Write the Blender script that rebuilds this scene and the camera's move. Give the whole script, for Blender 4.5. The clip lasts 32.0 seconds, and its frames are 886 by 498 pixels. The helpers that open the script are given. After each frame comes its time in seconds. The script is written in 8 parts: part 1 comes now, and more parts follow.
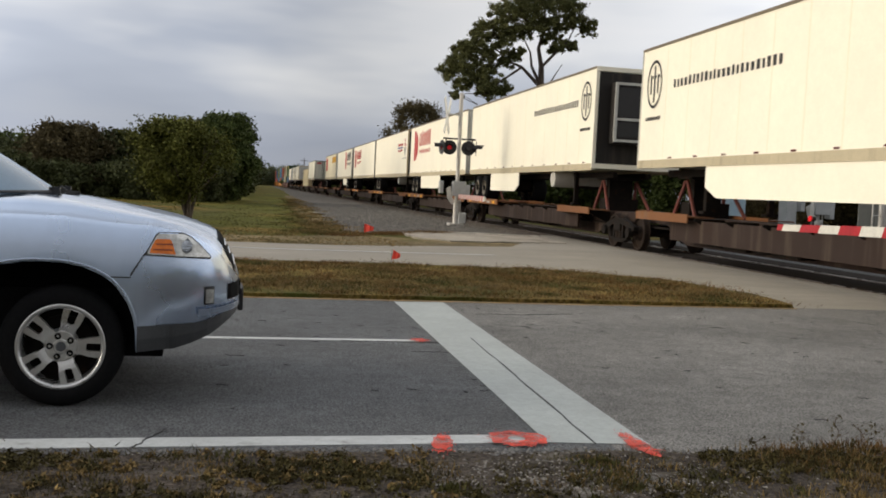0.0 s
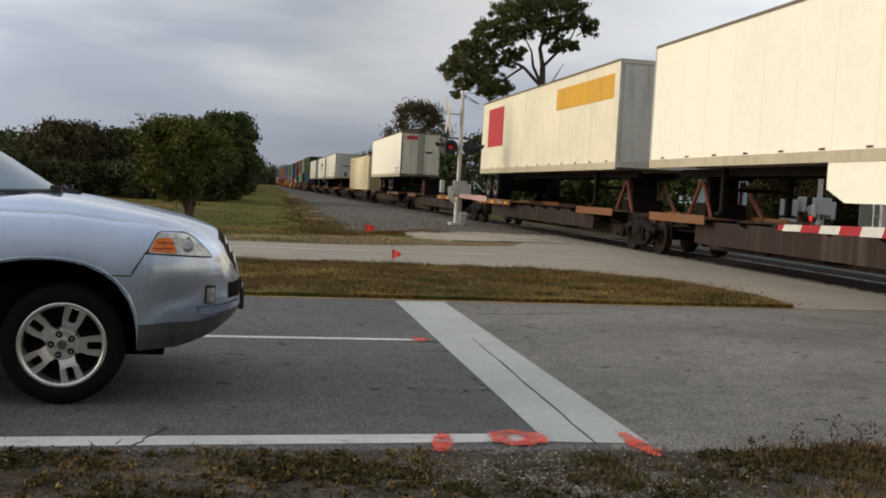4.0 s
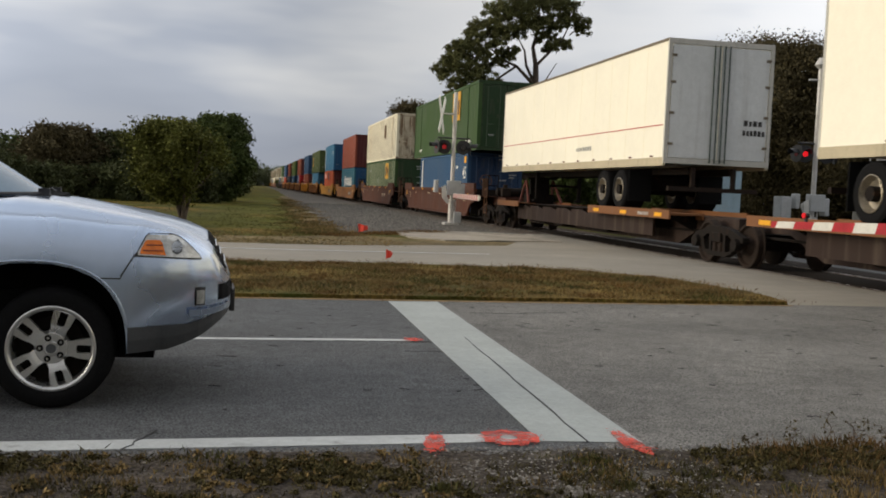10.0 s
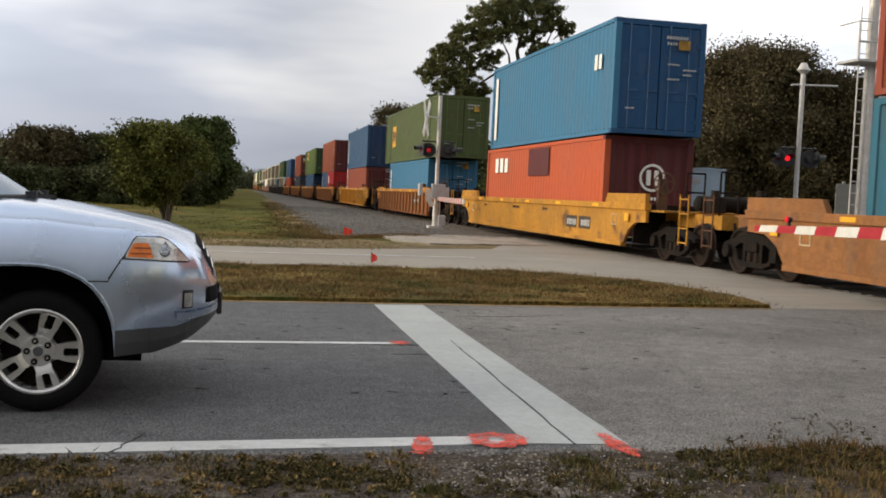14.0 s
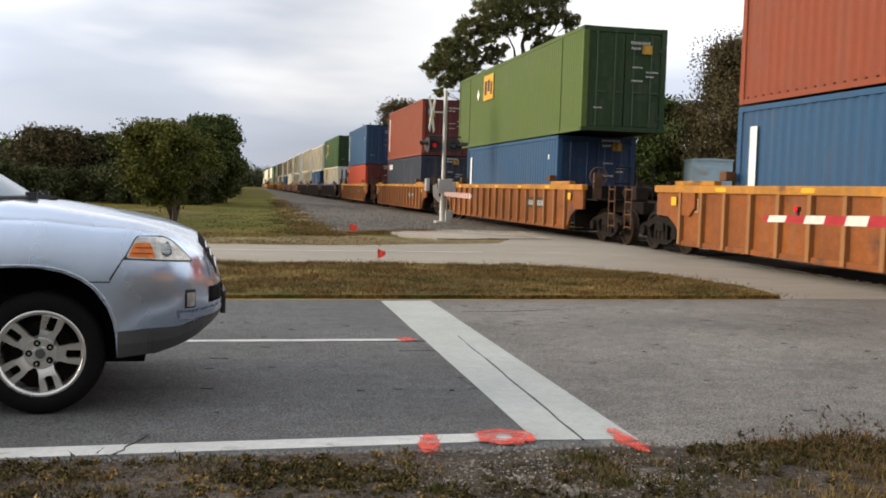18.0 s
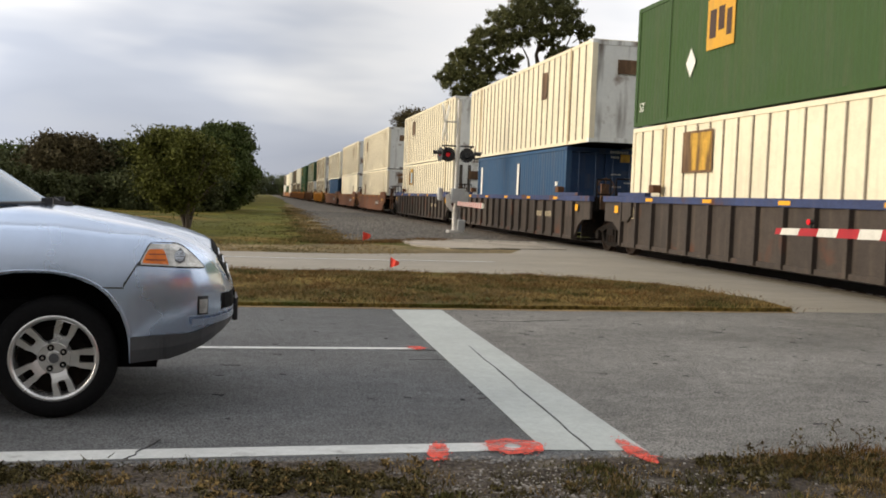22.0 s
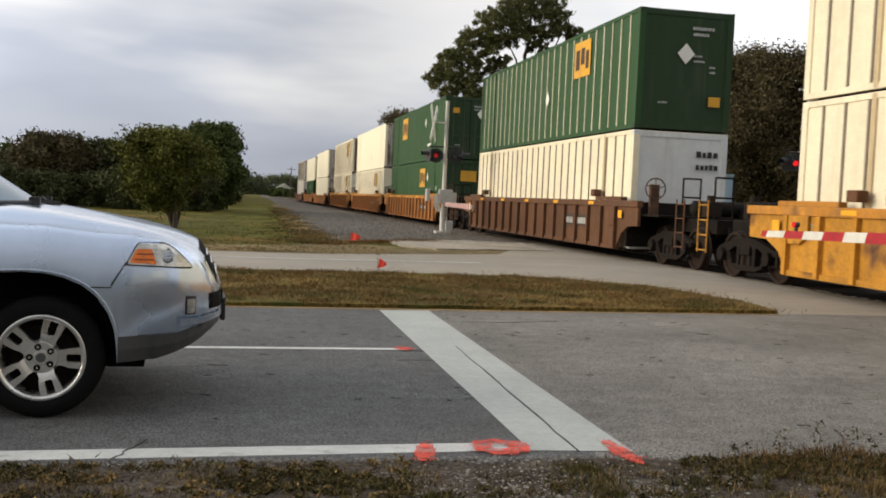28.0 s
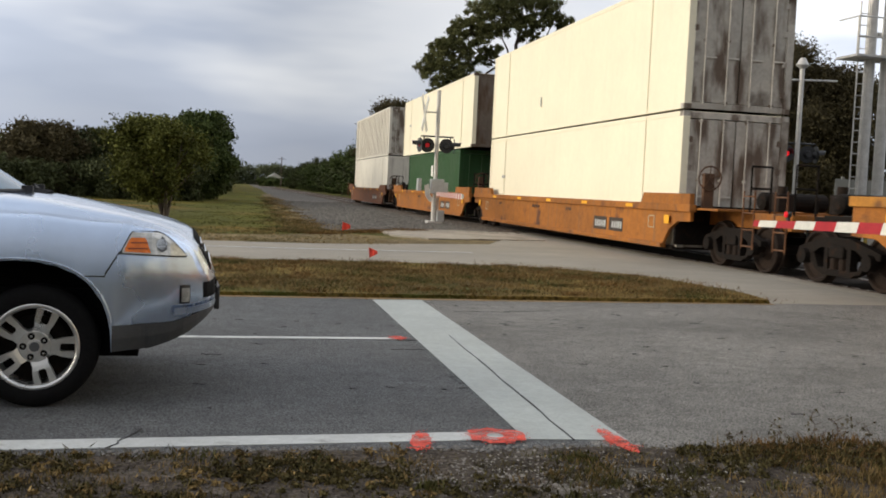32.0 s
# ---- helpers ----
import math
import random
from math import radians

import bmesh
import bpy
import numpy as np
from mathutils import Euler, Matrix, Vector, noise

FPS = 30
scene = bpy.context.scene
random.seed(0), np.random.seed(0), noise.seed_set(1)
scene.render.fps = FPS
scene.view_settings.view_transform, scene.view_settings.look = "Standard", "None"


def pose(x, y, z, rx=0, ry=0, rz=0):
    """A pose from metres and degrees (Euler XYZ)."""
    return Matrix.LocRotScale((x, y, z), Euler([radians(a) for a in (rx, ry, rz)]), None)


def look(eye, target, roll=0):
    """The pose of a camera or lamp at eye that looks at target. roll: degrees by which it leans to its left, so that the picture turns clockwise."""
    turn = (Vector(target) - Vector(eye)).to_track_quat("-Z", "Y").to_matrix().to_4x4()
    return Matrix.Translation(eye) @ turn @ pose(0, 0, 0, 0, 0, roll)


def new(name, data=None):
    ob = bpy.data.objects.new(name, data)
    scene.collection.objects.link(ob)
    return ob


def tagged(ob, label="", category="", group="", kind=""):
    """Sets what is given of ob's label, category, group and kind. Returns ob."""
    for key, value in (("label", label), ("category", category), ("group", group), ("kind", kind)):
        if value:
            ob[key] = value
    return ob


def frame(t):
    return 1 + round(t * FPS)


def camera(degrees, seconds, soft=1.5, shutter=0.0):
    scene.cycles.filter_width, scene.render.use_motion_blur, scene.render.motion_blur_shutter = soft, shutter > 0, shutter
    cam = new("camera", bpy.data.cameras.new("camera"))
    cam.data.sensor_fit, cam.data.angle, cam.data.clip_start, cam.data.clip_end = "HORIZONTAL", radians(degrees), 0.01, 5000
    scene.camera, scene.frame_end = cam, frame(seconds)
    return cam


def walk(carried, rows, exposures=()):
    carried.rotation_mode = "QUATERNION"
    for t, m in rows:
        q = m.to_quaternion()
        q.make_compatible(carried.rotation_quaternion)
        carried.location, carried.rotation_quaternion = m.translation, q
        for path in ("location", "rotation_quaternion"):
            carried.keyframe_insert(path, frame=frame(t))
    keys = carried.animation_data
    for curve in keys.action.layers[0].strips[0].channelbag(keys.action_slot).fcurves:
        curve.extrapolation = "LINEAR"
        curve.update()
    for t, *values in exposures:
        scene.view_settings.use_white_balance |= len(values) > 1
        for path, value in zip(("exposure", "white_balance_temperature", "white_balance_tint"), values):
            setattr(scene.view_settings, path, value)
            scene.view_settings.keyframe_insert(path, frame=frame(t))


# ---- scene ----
# camera: t, x, y, z, yaw, pitch, roll
cam = camera(46.84, 32.0, soft=1.8, shutter=0.07)
ROWS = [
    (0, -0.000, -0.000, 1.260, -10.76, -3.22, 2.90), (0.5, 0.001, -0.005, 1.261, -10.54, -3.18, 2.88), (1, 0.003, -0.006, 1.259, -10.67, -3.30, 3.01),
    (1.5, 0.002, -0.002, 1.258, -10.77, -3.45, 3.10), (2, -0.003, -0.001, 1.261, -10.74, -3.25, 3.22), (2.5, -0.001, -0.009, 1.260, -10.80, -3.15, 3.17),
    (3, -0.002, -0.013, 1.257, -10.75, -3.23, 3.17), (3.5, -0.001, -0.014, 1.260, -10.78, -3.25, 3.03), (5.5, 0.008, -0.001, 1.258, -10.47, -3.22, 3.10),
    (6, 0.004, -0.004, 1.259, -10.67, -3.17, 2.92), (6.5, 0.010, -0.009, 1.266, -10.86, -2.89, 2.79), (7, 0.006, -0.007, 1.260, -11.95, -2.69, 2.72),
    (7.5, 0.011, -0.006, 1.262, -11.45, -3.00, 2.56), (8, 0.014, 0.000, 1.261, -11.69, -3.08, 2.65), (8.5, 0.021, -0.007, 1.259, -11.62, -2.97, 2.56),
    (9, 0.011, 0.008, 1.263, -12.50, -3.04, 2.74), (9.5, 0.020, 0.007, 1.260, -11.23, -2.89, 2.15), (10, 0.029, 0.009, 1.258, -10.98, -3.24, 2.53),
    (10.5, 0.028, 0.001, 1.257, -10.65, -3.30, 2.47), (11, 0.023, -0.007, 1.263, -11.08, -3.05, 2.22), (11.5, 0.020, -0.009, 1.260, -11.12, -2.90, 2.22),
    (12, 0.008, -0.005, 1.263, -11.44, -2.84, 2.50), (12.5, 0.003, -0.003, 1.262, -11.42, -2.72, 2.47), (13, 0.011, -0.006, 1.258, -11.21, -2.93, 2.42),
    (13.5, -0.001, -0.003, 1.262, -11.20, -3.02, 2.24), (14, 0.003, -0.014, 1.258, -11.88, -3.01, 2.64), (14.5, 0.008, -0.018, 1.263, -12.58, -3.08, 2.34),
    (16.5, 0.019, -0.001, 1.253, -11.41, -3.89, 1.70), (17, 0.017, 0.025, 1.253, -11.39, -4.20, 1.50), (17.5, 0.022, 0.038, 1.252, -11.16, -3.03, 1.71),
    (18, 0.037, 0.048, 1.257, -11.43, -3.31, 1.77), (18.5, 0.044, 0.040, 1.259, -10.87, -2.97, 1.68), (19, 0.043, 0.047, 1.260, -10.60, -2.82, 1.72),
    (19.5, 0.049, 0.052, 1.260, -10.63, -3.21, 1.74), (20, 0.047, 0.052, 1.257, -11.11, -3.09, 1.98), (20.5, 0.050, 0.061, 1.260, -11.20, -3.21, 2.09),
    (21, 0.047, 0.053, 1.261, -11.07, -3.04, 2.25), (21.5, 0.043, 0.032, 1.260, -10.59, -2.89, 2.27), (22, 0.038, 0.021, 1.259, -10.72, -2.81, 2.31),
    (22.5, 0.043, 0.022, 1.263, -11.00, -3.08, 2.52), (23, 0.043, 0.016, 1.260, -10.75, -2.97, 2.48), (23.5, 0.039, 0.019, 1.260, -10.97, -2.97, 2.68),
    (24, 0.036, 0.016, 1.257, -11.09, -2.98, 2.82), (24.5, 0.026, 0.013, 1.261, -11.22, -2.91, 2.84), (26.5, 0.033, 0.015, 1.262, -11.33, -2.65, 2.97),
    (27, 0.034, 0.015, 1.261, -10.73, -2.56, 2.92), (27.5, 0.030, 0.006, 1.265, -10.71, -2.74, 2.49), (28, 0.032, -0.001, 1.262, -11.42, -2.74, 2.60),
    (28.5, 0.026, 0.001, 1.257, -11.69, -2.93, 2.71), (29, 0.024, 0.004, 1.262, -11.63, -3.35, 2.97), (29.5, 0.025, 0.008, 1.257, -11.68, -3.29, 2.83),
    (30, 0.021, 0.010, 1.256, -11.45, -3.51, 2.92), (30.5, 0.024, 0.007, 1.258, -11.57, -3.33, 2.67), (31, 0.019, 0.017, 1.258, -11.76, -3.47, 2.76),
    (31.5, 0.015, 0.014, 1.255, -11.89, -3.47, 2.74), (32, 0.009, 0.016, 1.255, -11.97, -3.28, 2.67),
]

walk(cam, [(t, pose(x, y, z, 90 + pitch, 0, yaw) @ pose(0, 0, 0, 0, 0, roll)) for t, x, y, z, yaw, pitch, roll in ROWS],
     exposures=[(0, -0.12, 6600, 10.5), (1, -0.1, 6580, 10.5), (3, -0.21, 6560, 10), (6, -0.24, 6520, 10), (7, -0.2, 6600, 10), (8, -0.28, 6620, 10), (9, -0.18, 6620, 10), (10, -0.22, 6620, 10), (11, -0.12, 6620, 10.5), (12, 0.2, 6700, 11), (13, 0.08, 6750, 11), (14, 0.16, 6700, 11), (17, 0.46, 6650, 10.5), (19, 0.4, 6750, 11), (20, 0.4, 6750, 11), (21, 0.33, 6750, 11), (22, 0.22, 6750, 11), (24, 0.13, 6720, 11), (28, 0.12, 6750, 11), (29, 0.24, 6720, 11), (30, 0.44, 6750, 11), (31, 0.24, 6540, 11), (32, 0.02, 6420, 10.5)])

# ---- world and light ----
SUN_EL, SUN_AZ = 14.0, -84.0      # azimuth from +y, clockwise
world = bpy.data.worlds.new("sky")
scene.world = world
world.use_nodes = True
wn, wl = world.node_tree.nodes, world.node_tree.links
for nd in list(wn):
    wn.remove(nd)


def wnode(kind, **props):
    nd = wn.new(kind)
    for k, v in props.items():
        nd.inputs[k].default_value = v
    return nd


sky = wn.new("ShaderNodeTexSky")
sky.sky_type = "NISHITA"
sky.sun_disc = False
sky.sun_elevation = radians(SUN_EL)
sky.sun_rotation = radians(SUN_AZ)
sky.dust_density = 2.5
sky_bg = wnode("ShaderNodeBackground", Strength=0.10)
wl.new(sky.outputs[0], sky_bg.inputs[0])
# cloud deck: blue-grey low down, white higher up, softly streaked
tc = wn.new("ShaderNodeTexCoord")
mp = wn.new("ShaderNodeMapping")
mp.inputs["Scale"].default_value = (1.1, 1.1, 4.6)
mp.inputs["Rotation"].default_value = (0.10, 0.05, 0.4)
wl.new(tc.outputs["Generated"], mp.inputs[0])
nz = wnode("ShaderNodeTexNoise", Scale=1.9, Detail=4.0, Roughness=0.5)
wl.new(mp.outputs[0], nz.inputs["Vector"])
sep = wn.new("ShaderNodeSeparateXYZ")
wl.new(tc.outputs["Generated"], sep.inputs[0])
lift = wn.new("ShaderNodeMath")
lift.operation = "MULTIPLY_ADD"
lift.inputs[1].default_value, lift.inputs[2].default_value = 0.40, -0.20
wl.new(nz.outputs["Fac"], lift.inputs[0])
hz = wn.new("ShaderNodeMath")
hz.operation = "ADD"
wl.new(lift.outputs[0], hz.inputs[0])
wl.new(sep.outputs[2], hz.inputs[1])
ramp = wn.new("ShaderNodeValToRGB")
ce = ramp.color_ramp.elements
ce[0].position, ce[0].color = 0.0, (0.50, 0.54, 0.62, 1)
ce[1].position, ce[1].color = 1.0, (0.95, 1.0, 1.08, 1)
for at_, col_ in ((0.055, (0.44, 0.49, 0.60)), (0.105, (0.52, 0.57, 0.68)), (0.165, (0.86, 0.88, 0.92)), (0.26, (1.03, 1.01, 1.0))):
    el_ = ce.new(at_)
    el_.color = (*col_, 1)
wl.new(hz.outputs[0], ramp.inputs[0])
# the deck thins towards the east and again in the far west; it is thickest to the north
half = wn.new("ShaderNodeMath")
half.operation = "MULTIPLY_ADD"
half.inputs[1].default_value, half.inputs[2].default_value = 0.5, 0.5
wl.new(sep.outputs[0], half.inputs[0])
east = wn.new("ShaderNodeValToRGB")
east.color_ramp.interpolation = "EASE"
ee = east.color_ramp.elements
ee[0].position, ee[0].color = 0.36, (1.30, 1.27, 1.28, 1)
ee[1].position, ee[1].color = 0.78, (1.48, 1.46, 1.44, 1)
for at_, v_ in ((0.46, 1.04), (0.545, 0.84), (0.64, 1.02)):
    el_ = ee.new(at_)
    el_.color = (v_, v_, v_, 1)
wl.new(half.outputs[0], east.inputs[0])
cloud_bg = wn.new("ShaderNodeBackground")
wl.new(ramp.outputs[0], cloud_bg.inputs[0])
south = wn.new("ShaderNodeMapRange")
south.inputs["From Min"].default_value, south.inputs["From Max"].default_value = -0.9, 0.3
south.inputs["To Min"].default_value, south.inputs["To Max"].default_value = 0.52, 1.0
wl.new(sep.outputs[1], south.inputs[0])
mul = wn.new("ShaderNodeMath")
mul.operation = "MULTIPLY"
wl.new(east.outputs[0], mul.inputs[0])
wl.new(south.outputs[0], mul.inputs[1])
wl.new(mul.outputs[0], cloud_bg.inputs[1])
mix = wn.new("ShaderNodeMixShader")
mix.inputs[0].default_value = 0.85
wl.new(sky_bg.outputs[0], mix.inputs[1])
wl.new(cloud_bg.outputs[0], mix.inputs[2])
wout = wn.new("ShaderNodeOutputWorld")
wl.new(mix.outputs[0], wout.inputs[0])

sun = new("sun", bpy.data.lights.new("sun", "SUN"))
sun.data.energy = 2.75
sun.data.angle = radians(38)
sun.data.color = (1.0, 0.90, 0.72)
sa, se = radians(SUN_AZ), radians(SUN_EL)
sun.matrix_world = look((math.sin(sa) * math.cos(se) * 50, math.cos(sa) * math.cos(se) * 50, math.sin(se) * 50), (0, 0, 0))

# ---- materials ----
MATS = {}


def mat(name, color, rough=0.7, metal=0.0, vary=0.12, scale=3.0, fine=60.0, bump=0.1, rust=0.0, rust_color=(0.16, 0.07, 0.035),
        streak=0.0, spec=0.5, stretch=(1, 1, 1), per_object=0.0, per_island=0.0, coat=0.0, emit=0.0, dist=0.01, fine_vary=None, streak_at=(2.2, 0.16, 0.52, 0.78), streak_color=(0.13, 0.10, 0.075)):
    """A paint-like surface: two scales of tone variation, fine bump, optional rust patches and downward streaks."""
    if name in MATS:
        return MATS[name]
    m = bpy.data.materials.new(name)
    MATS[name] = m
    m.use_nodes = True
    n, l = m.node_tree.nodes, m.node_tree.links
    b = n["Principled BSDF"]
    b.inputs["Roughness"].default_value, b.inputs["Metallic"].default_value = rough, metal
    b.inputs["Specular IOR Level"].default_value = spec
    b.inputs["Coat Weight"].default_value = coat
    tco = n.new("ShaderNodeTexCoord")
    mapn = n.new("ShaderNodeMapping")
    mapn.inputs["Scale"].default_value = stretch
    rand = n.new("ShaderNodeObjectInfo")
    shift = n.new("ShaderNodeVectorMath")
    shift.operation = "MULTIPLY_ADD"
    l.new(rand.outputs["Random"], shift.inputs[0])
    shift.inputs[1].default_value = (37.0, 53.0, 29.0)
    l.new(tco.outputs["Object"], shift.inputs[2])
    l.new(shift.outputs[0], mapn.inputs[0])

    def noise_node(s, d=4.0, vec=None):
        q = n.new("ShaderNodeTexNoise")
        q.inputs["Scale"].default_value, q.inputs["Detail"].default_value = s, d
        l.new((vec or mapn).outputs[0], q.inputs["Vector"])
        return q

    def remap(src, lo, hi, a, z):
        q = n.new("ShaderNodeMapRange")
        for k, v in zip(("From Min", "From Max", "To Min", "To Max"), (lo, hi, a, z)):
            q.inputs[k].default_value = v
        l.new(src, q.inputs[0])
        return q.outputs[0]

    def scaled(col, fac):
        q = n.new("ShaderNodeMix")
        q.data_type, q.blend_type = "RGBA", "MULTIPLY"
        q.inputs[0].default_value = 1.0
        l.new(col, q.inputs[6])
        l.new(fac, q.inputs[7])
        return q.outputs[2]

    rgb = n.new("ShaderNodeRGB")
    rgb.outputs[0].default_value = (*color, 1)
    big, small, mid = noise_node(scale), noise_node(fine, 2.0), noise_node(scale * 9, 3.0)
    col = scaled(rgb.outputs[0], remap(mid.outputs["Fac"], 0.3, 0.7, 1 - vary * 0.6, 1 + vary * 0.6))
    col = scaled(col, remap(big.outputs["Fac"], 0.3, 0.7, 1 - vary, 1 + vary))
    col = scaled(col, remap(small.outputs["Fac"], 0.3, 0.7, 1 - (fine_vary or vary * 0.7), 1 + (fine_vary or vary * 0.7)))
    if per_object:
        oi = n.new("ShaderNodeObjectInfo")
        col = scaled(col, remap(oi.outputs["Random"], 0, 1, 1 - per_object, 1 + per_object))
    if per_island:
        ge = n.new("ShaderNodeNewGeometry")
        col = scaled(col, remap(ge.outputs["Random Per Island"], 0, 1, 1 - per_island, 1 + per_island))
    if streak:
        m2 = n.new("ShaderNodeMapping")
        m2.inputs["Scale"].default_value = (streak_at[0], streak_at[0], streak_at[1])
        l.new(shift.outputs[0], m2.inputs[0])
        st = noise_node(2.4, 5.0, m2)
        q = n.new("ShaderNodeMix")
        q.data_type = "RGBA"
        l.new(remap(st.outputs["Fac"], streak_at[2], streak_at[3], 0, streak), q.inputs[0])
        l.new(col, q.inputs[6])
        q.inputs[7].default_value = (*streak_color, 1)
        col = q.outputs[2]
    if rust:
        rn = noise_node(scale * 1.7, 8.0)
        q = n.new("ShaderNodeMix")
        q.data_type = "RGBA"
        l.new(remap(rn.outputs["Fac"], 0.62 - rust * 0.25, 0.70, 0, 1), q.inputs[0])
        l.new(col, q.inputs[6])
        q.inputs[7].default_value = (*rust_color, 1)
        col = q.outputs[2]
    l.new(col, b.inputs["Base Color"])
    if bump:
        bp = n.new("ShaderNodeBump")
        bp.inputs["Strength"].default_value, bp.inputs["Distance"].default_value = bump, dist
        l.new(small.outputs["Fac"], bp.inputs["Height"])
        l.new(bp.outputs[0], b.inputs["Normal"])
    l.new(remap(big.outputs["Fac"], 0.3, 0.7, max(0.03, rough - 0.08), min(1, rough + 0.08)), b.inputs["Roughness"])
    if emit:
        b.inputs["Emission Color"].default_value = (*color, 1)
        b.inputs["Emission Strength"].default_value = emit
    return m


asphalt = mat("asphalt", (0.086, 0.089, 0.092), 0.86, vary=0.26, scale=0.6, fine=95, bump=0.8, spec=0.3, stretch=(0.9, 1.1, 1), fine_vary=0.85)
asphalt_pale = mat("asphalt_pale", (0.154, 0.149, 0.139), 0.88, vary=0.26, scale=0.6, fine=95, bump=0.8, spec=0.25, stretch=(0.9, 1.1, 1), fine_vary=0.85)
deep_black = mat("deep_black", (0.006, 0.006, 0.0065), 0.9, vary=0.2, spec=0.1)
concrete_road = mat("concrete_road", (0.25, 0.226, 0.188), 0.85, vary=0.14, scale=0.35, fine=45, bump=0.3, spec=0.3, stretch=(0.6, 1.5, 1))
road_paint = mat("road_paint", (0.44, 0.455, 0.45), 0.75, vary=0.12, scale=2.2, fine=70, bump=0.3, rust=0.02, rust_color=(0.22, 0.22, 0.21))
stop_paint = mat("stop_paint", (0.33, 0.355, 0.345), 0.75, vary=0.10, scale=1.6, fine=55, bump=0.3, rust=0.0)
yellow_line = mat("yellow_line", (0.24, 0.15, 0.055), 0.8, vary=0.25, scale=4, fine=60, bump=0.3, rust=0.12, rust_color=(0.18, 0.16, 0.12))
orange_spray = mat("orange_spray", (0.60, 0.052, 0.026), 0.8, vary=0.25, scale=9, fine=70, bump=0.3)


def worn_through(m, scale, low, high):
    """Lets the ground show through thin paint in ragged, speckled patches."""
    nt = m.node_tree
    out = next(n for n in nt.nodes if n.type == "OUTPUT_MATERIAL")
    coat = out.inputs["Surface"].links[0].from_socket
    pos = nt.nodes.new("ShaderNodeTexCoord")
    noise = nt.nodes.new("ShaderNodeTexNoise")
    noise.inputs["Scale"].default_value = scale
    noise.inputs["Detail"].default_value = 6.0
    noise.inputs["Roughness"].default_value = 0.75
    ramp = nt.nodes.new("ShaderNodeMapRange")
    ramp.inputs["From Min"].default_value = low
    ramp.inputs["From Max"].default_value = high
    clear = nt.nodes.new("ShaderNodeBsdfTransparent")
    mix = nt.nodes.new("ShaderNodeMixShader")
    nt.links.new(pos.outputs["Object"], noise.inputs["Vector"])
    nt.links.new(noise.outputs["Fac"], ramp.inputs["Value"])
    nt.links.new(ramp.outputs["Result"], mix.inputs["Fac"])
    nt.links.new(clear.outputs[0], mix.inputs[1])
    nt.links.new(coat, mix.inputs[2])
    nt.links.new(mix.outputs[0], out.inputs["Surface"])


worn_through(orange_spray, 11.0, 0.30, 0.60)
tar = mat("tar", (0.03, 0.03, 0.032), 0.8, vary=0.3, scale=4, fine=60, bump=0.3)
lawn = mat("lawn", (0.074, 0.074, 0.010), 0.95, vary=0.40, scale=0.16, fine=9, fine_vary=0.4, bump=0.6, spec=0.1, rust=0.40, rust_color=(0.165, 0.100, 0.022), dist=0.05)
dry_lawn = mat("dry_lawn", (0.128, 0.088, 0.024), 0.95, vary=0.42, scale=0.55, fine=18, fine_vary=0.55, bump=0.9, spec=0.1, rust=0.42, rust_color=(0.056, 0.066, 0.014), dist=0.05)
verge_soil = mat("verge_soil", (0.064, 0.053, 0.044), 0.95, vary=0.38, fine_vary=0.55, scale=2.2, fine=45, bump=0.9, spec=0.1, rust=0.22, rust_color=(0.150, 0.135, 0.115), dist=0.03)
gravel = mat("gravel", (0.108, 0.098, 0.086), 0.95, vary=0.26, scale=0.22, fine=6, fine_vary=0.5, bump=1.0, spec=0.15, dist=0.05, rust=0.12, rust_color=(0.105, 0.085, 0.066))
ballast_mat = mat("ballast", (0.085, 0.060, 0.045), 0.95, vary=0.4, scale=1.2, fine=16, bump=1.0, spec=0.15, dist=0.05)
rail_steel = mat("rail_steel", (0.075, 0.048, 0.035), 0.6, 0.4, vary=0.2, scale=3, fine=40)
rail_shine = mat("rail_shine", (0.45, 0.44, 0.43), 0.3, 1.0, vary=0.1)
rubber_panel = mat("rubber_panel", (0.026, 0.020, 0.016), 0.95, spec=0.08, vary=0.25, scale=1.5, fine=50)
galv = mat("galvanised_steel", (0.50, 0.485, 0.46), 0.5, 0.3, vary=0.15, scale=5, fine=50)
alu_box = mat("painted_aluminium_box", (0.44, 0.45, 0.45), 0.5, 0.3, vary=0.1, scale=4)
black_paint = mat("black_paint", (0.018, 0.018, 0.02), 0.55, vary=0.25, scale=6)
grime = mat("grimy_black_steel", (0.0105, 0.008, 0.0065), 0.88, spec=0.15, vary=0.4, scale=4, fine=30, rust=0.12, rust_color=(0.026, 0.013, 0.007))
wheel_steel = mat("wheel_steel", (0.018, 0.011, 0.0075), 0.8, spec=0.2, vary=0.35, scale=5, fine=30)
hitch_red = mat("hitch_red", (0.12, 0.026, 0.017), 0.7, vary=0.25, scale=4)
slate = mat("slate_grey_steel", (0.26, 0.27, 0.27), 0.6, vary=0.15, scale=1.5, streak=0.4)
rubber = mat("tyre_rubber", (0.007, 0.007, 0.0075), 0.9, spec=0.12, vary=0.2, scale=6, fine=50)
white_sign = mat("white_sign", (0.60, 0.59, 0.54), 0.5, vary=0.10, scale=5)
red_sign = mat("red_reflective", (0.36, 0.010, 0.018), 0.45, vary=0.18, scale=6)
red_lit = mat("red_lens_lit", (0.60, 0.010, 0.016), 0.3, vary=0.0, bump=0, emit=0.22)
dry_earth = mat("dry_earth", (0.155, 0.118, 0.062), 0.95, vary=0.35, scale=0.5, fine=8, fine_vary=0.4, bump=0.8, spec=0.1, rust=0.3, rust_color=(0.105, 0.088, 0.034), dist=0.04)
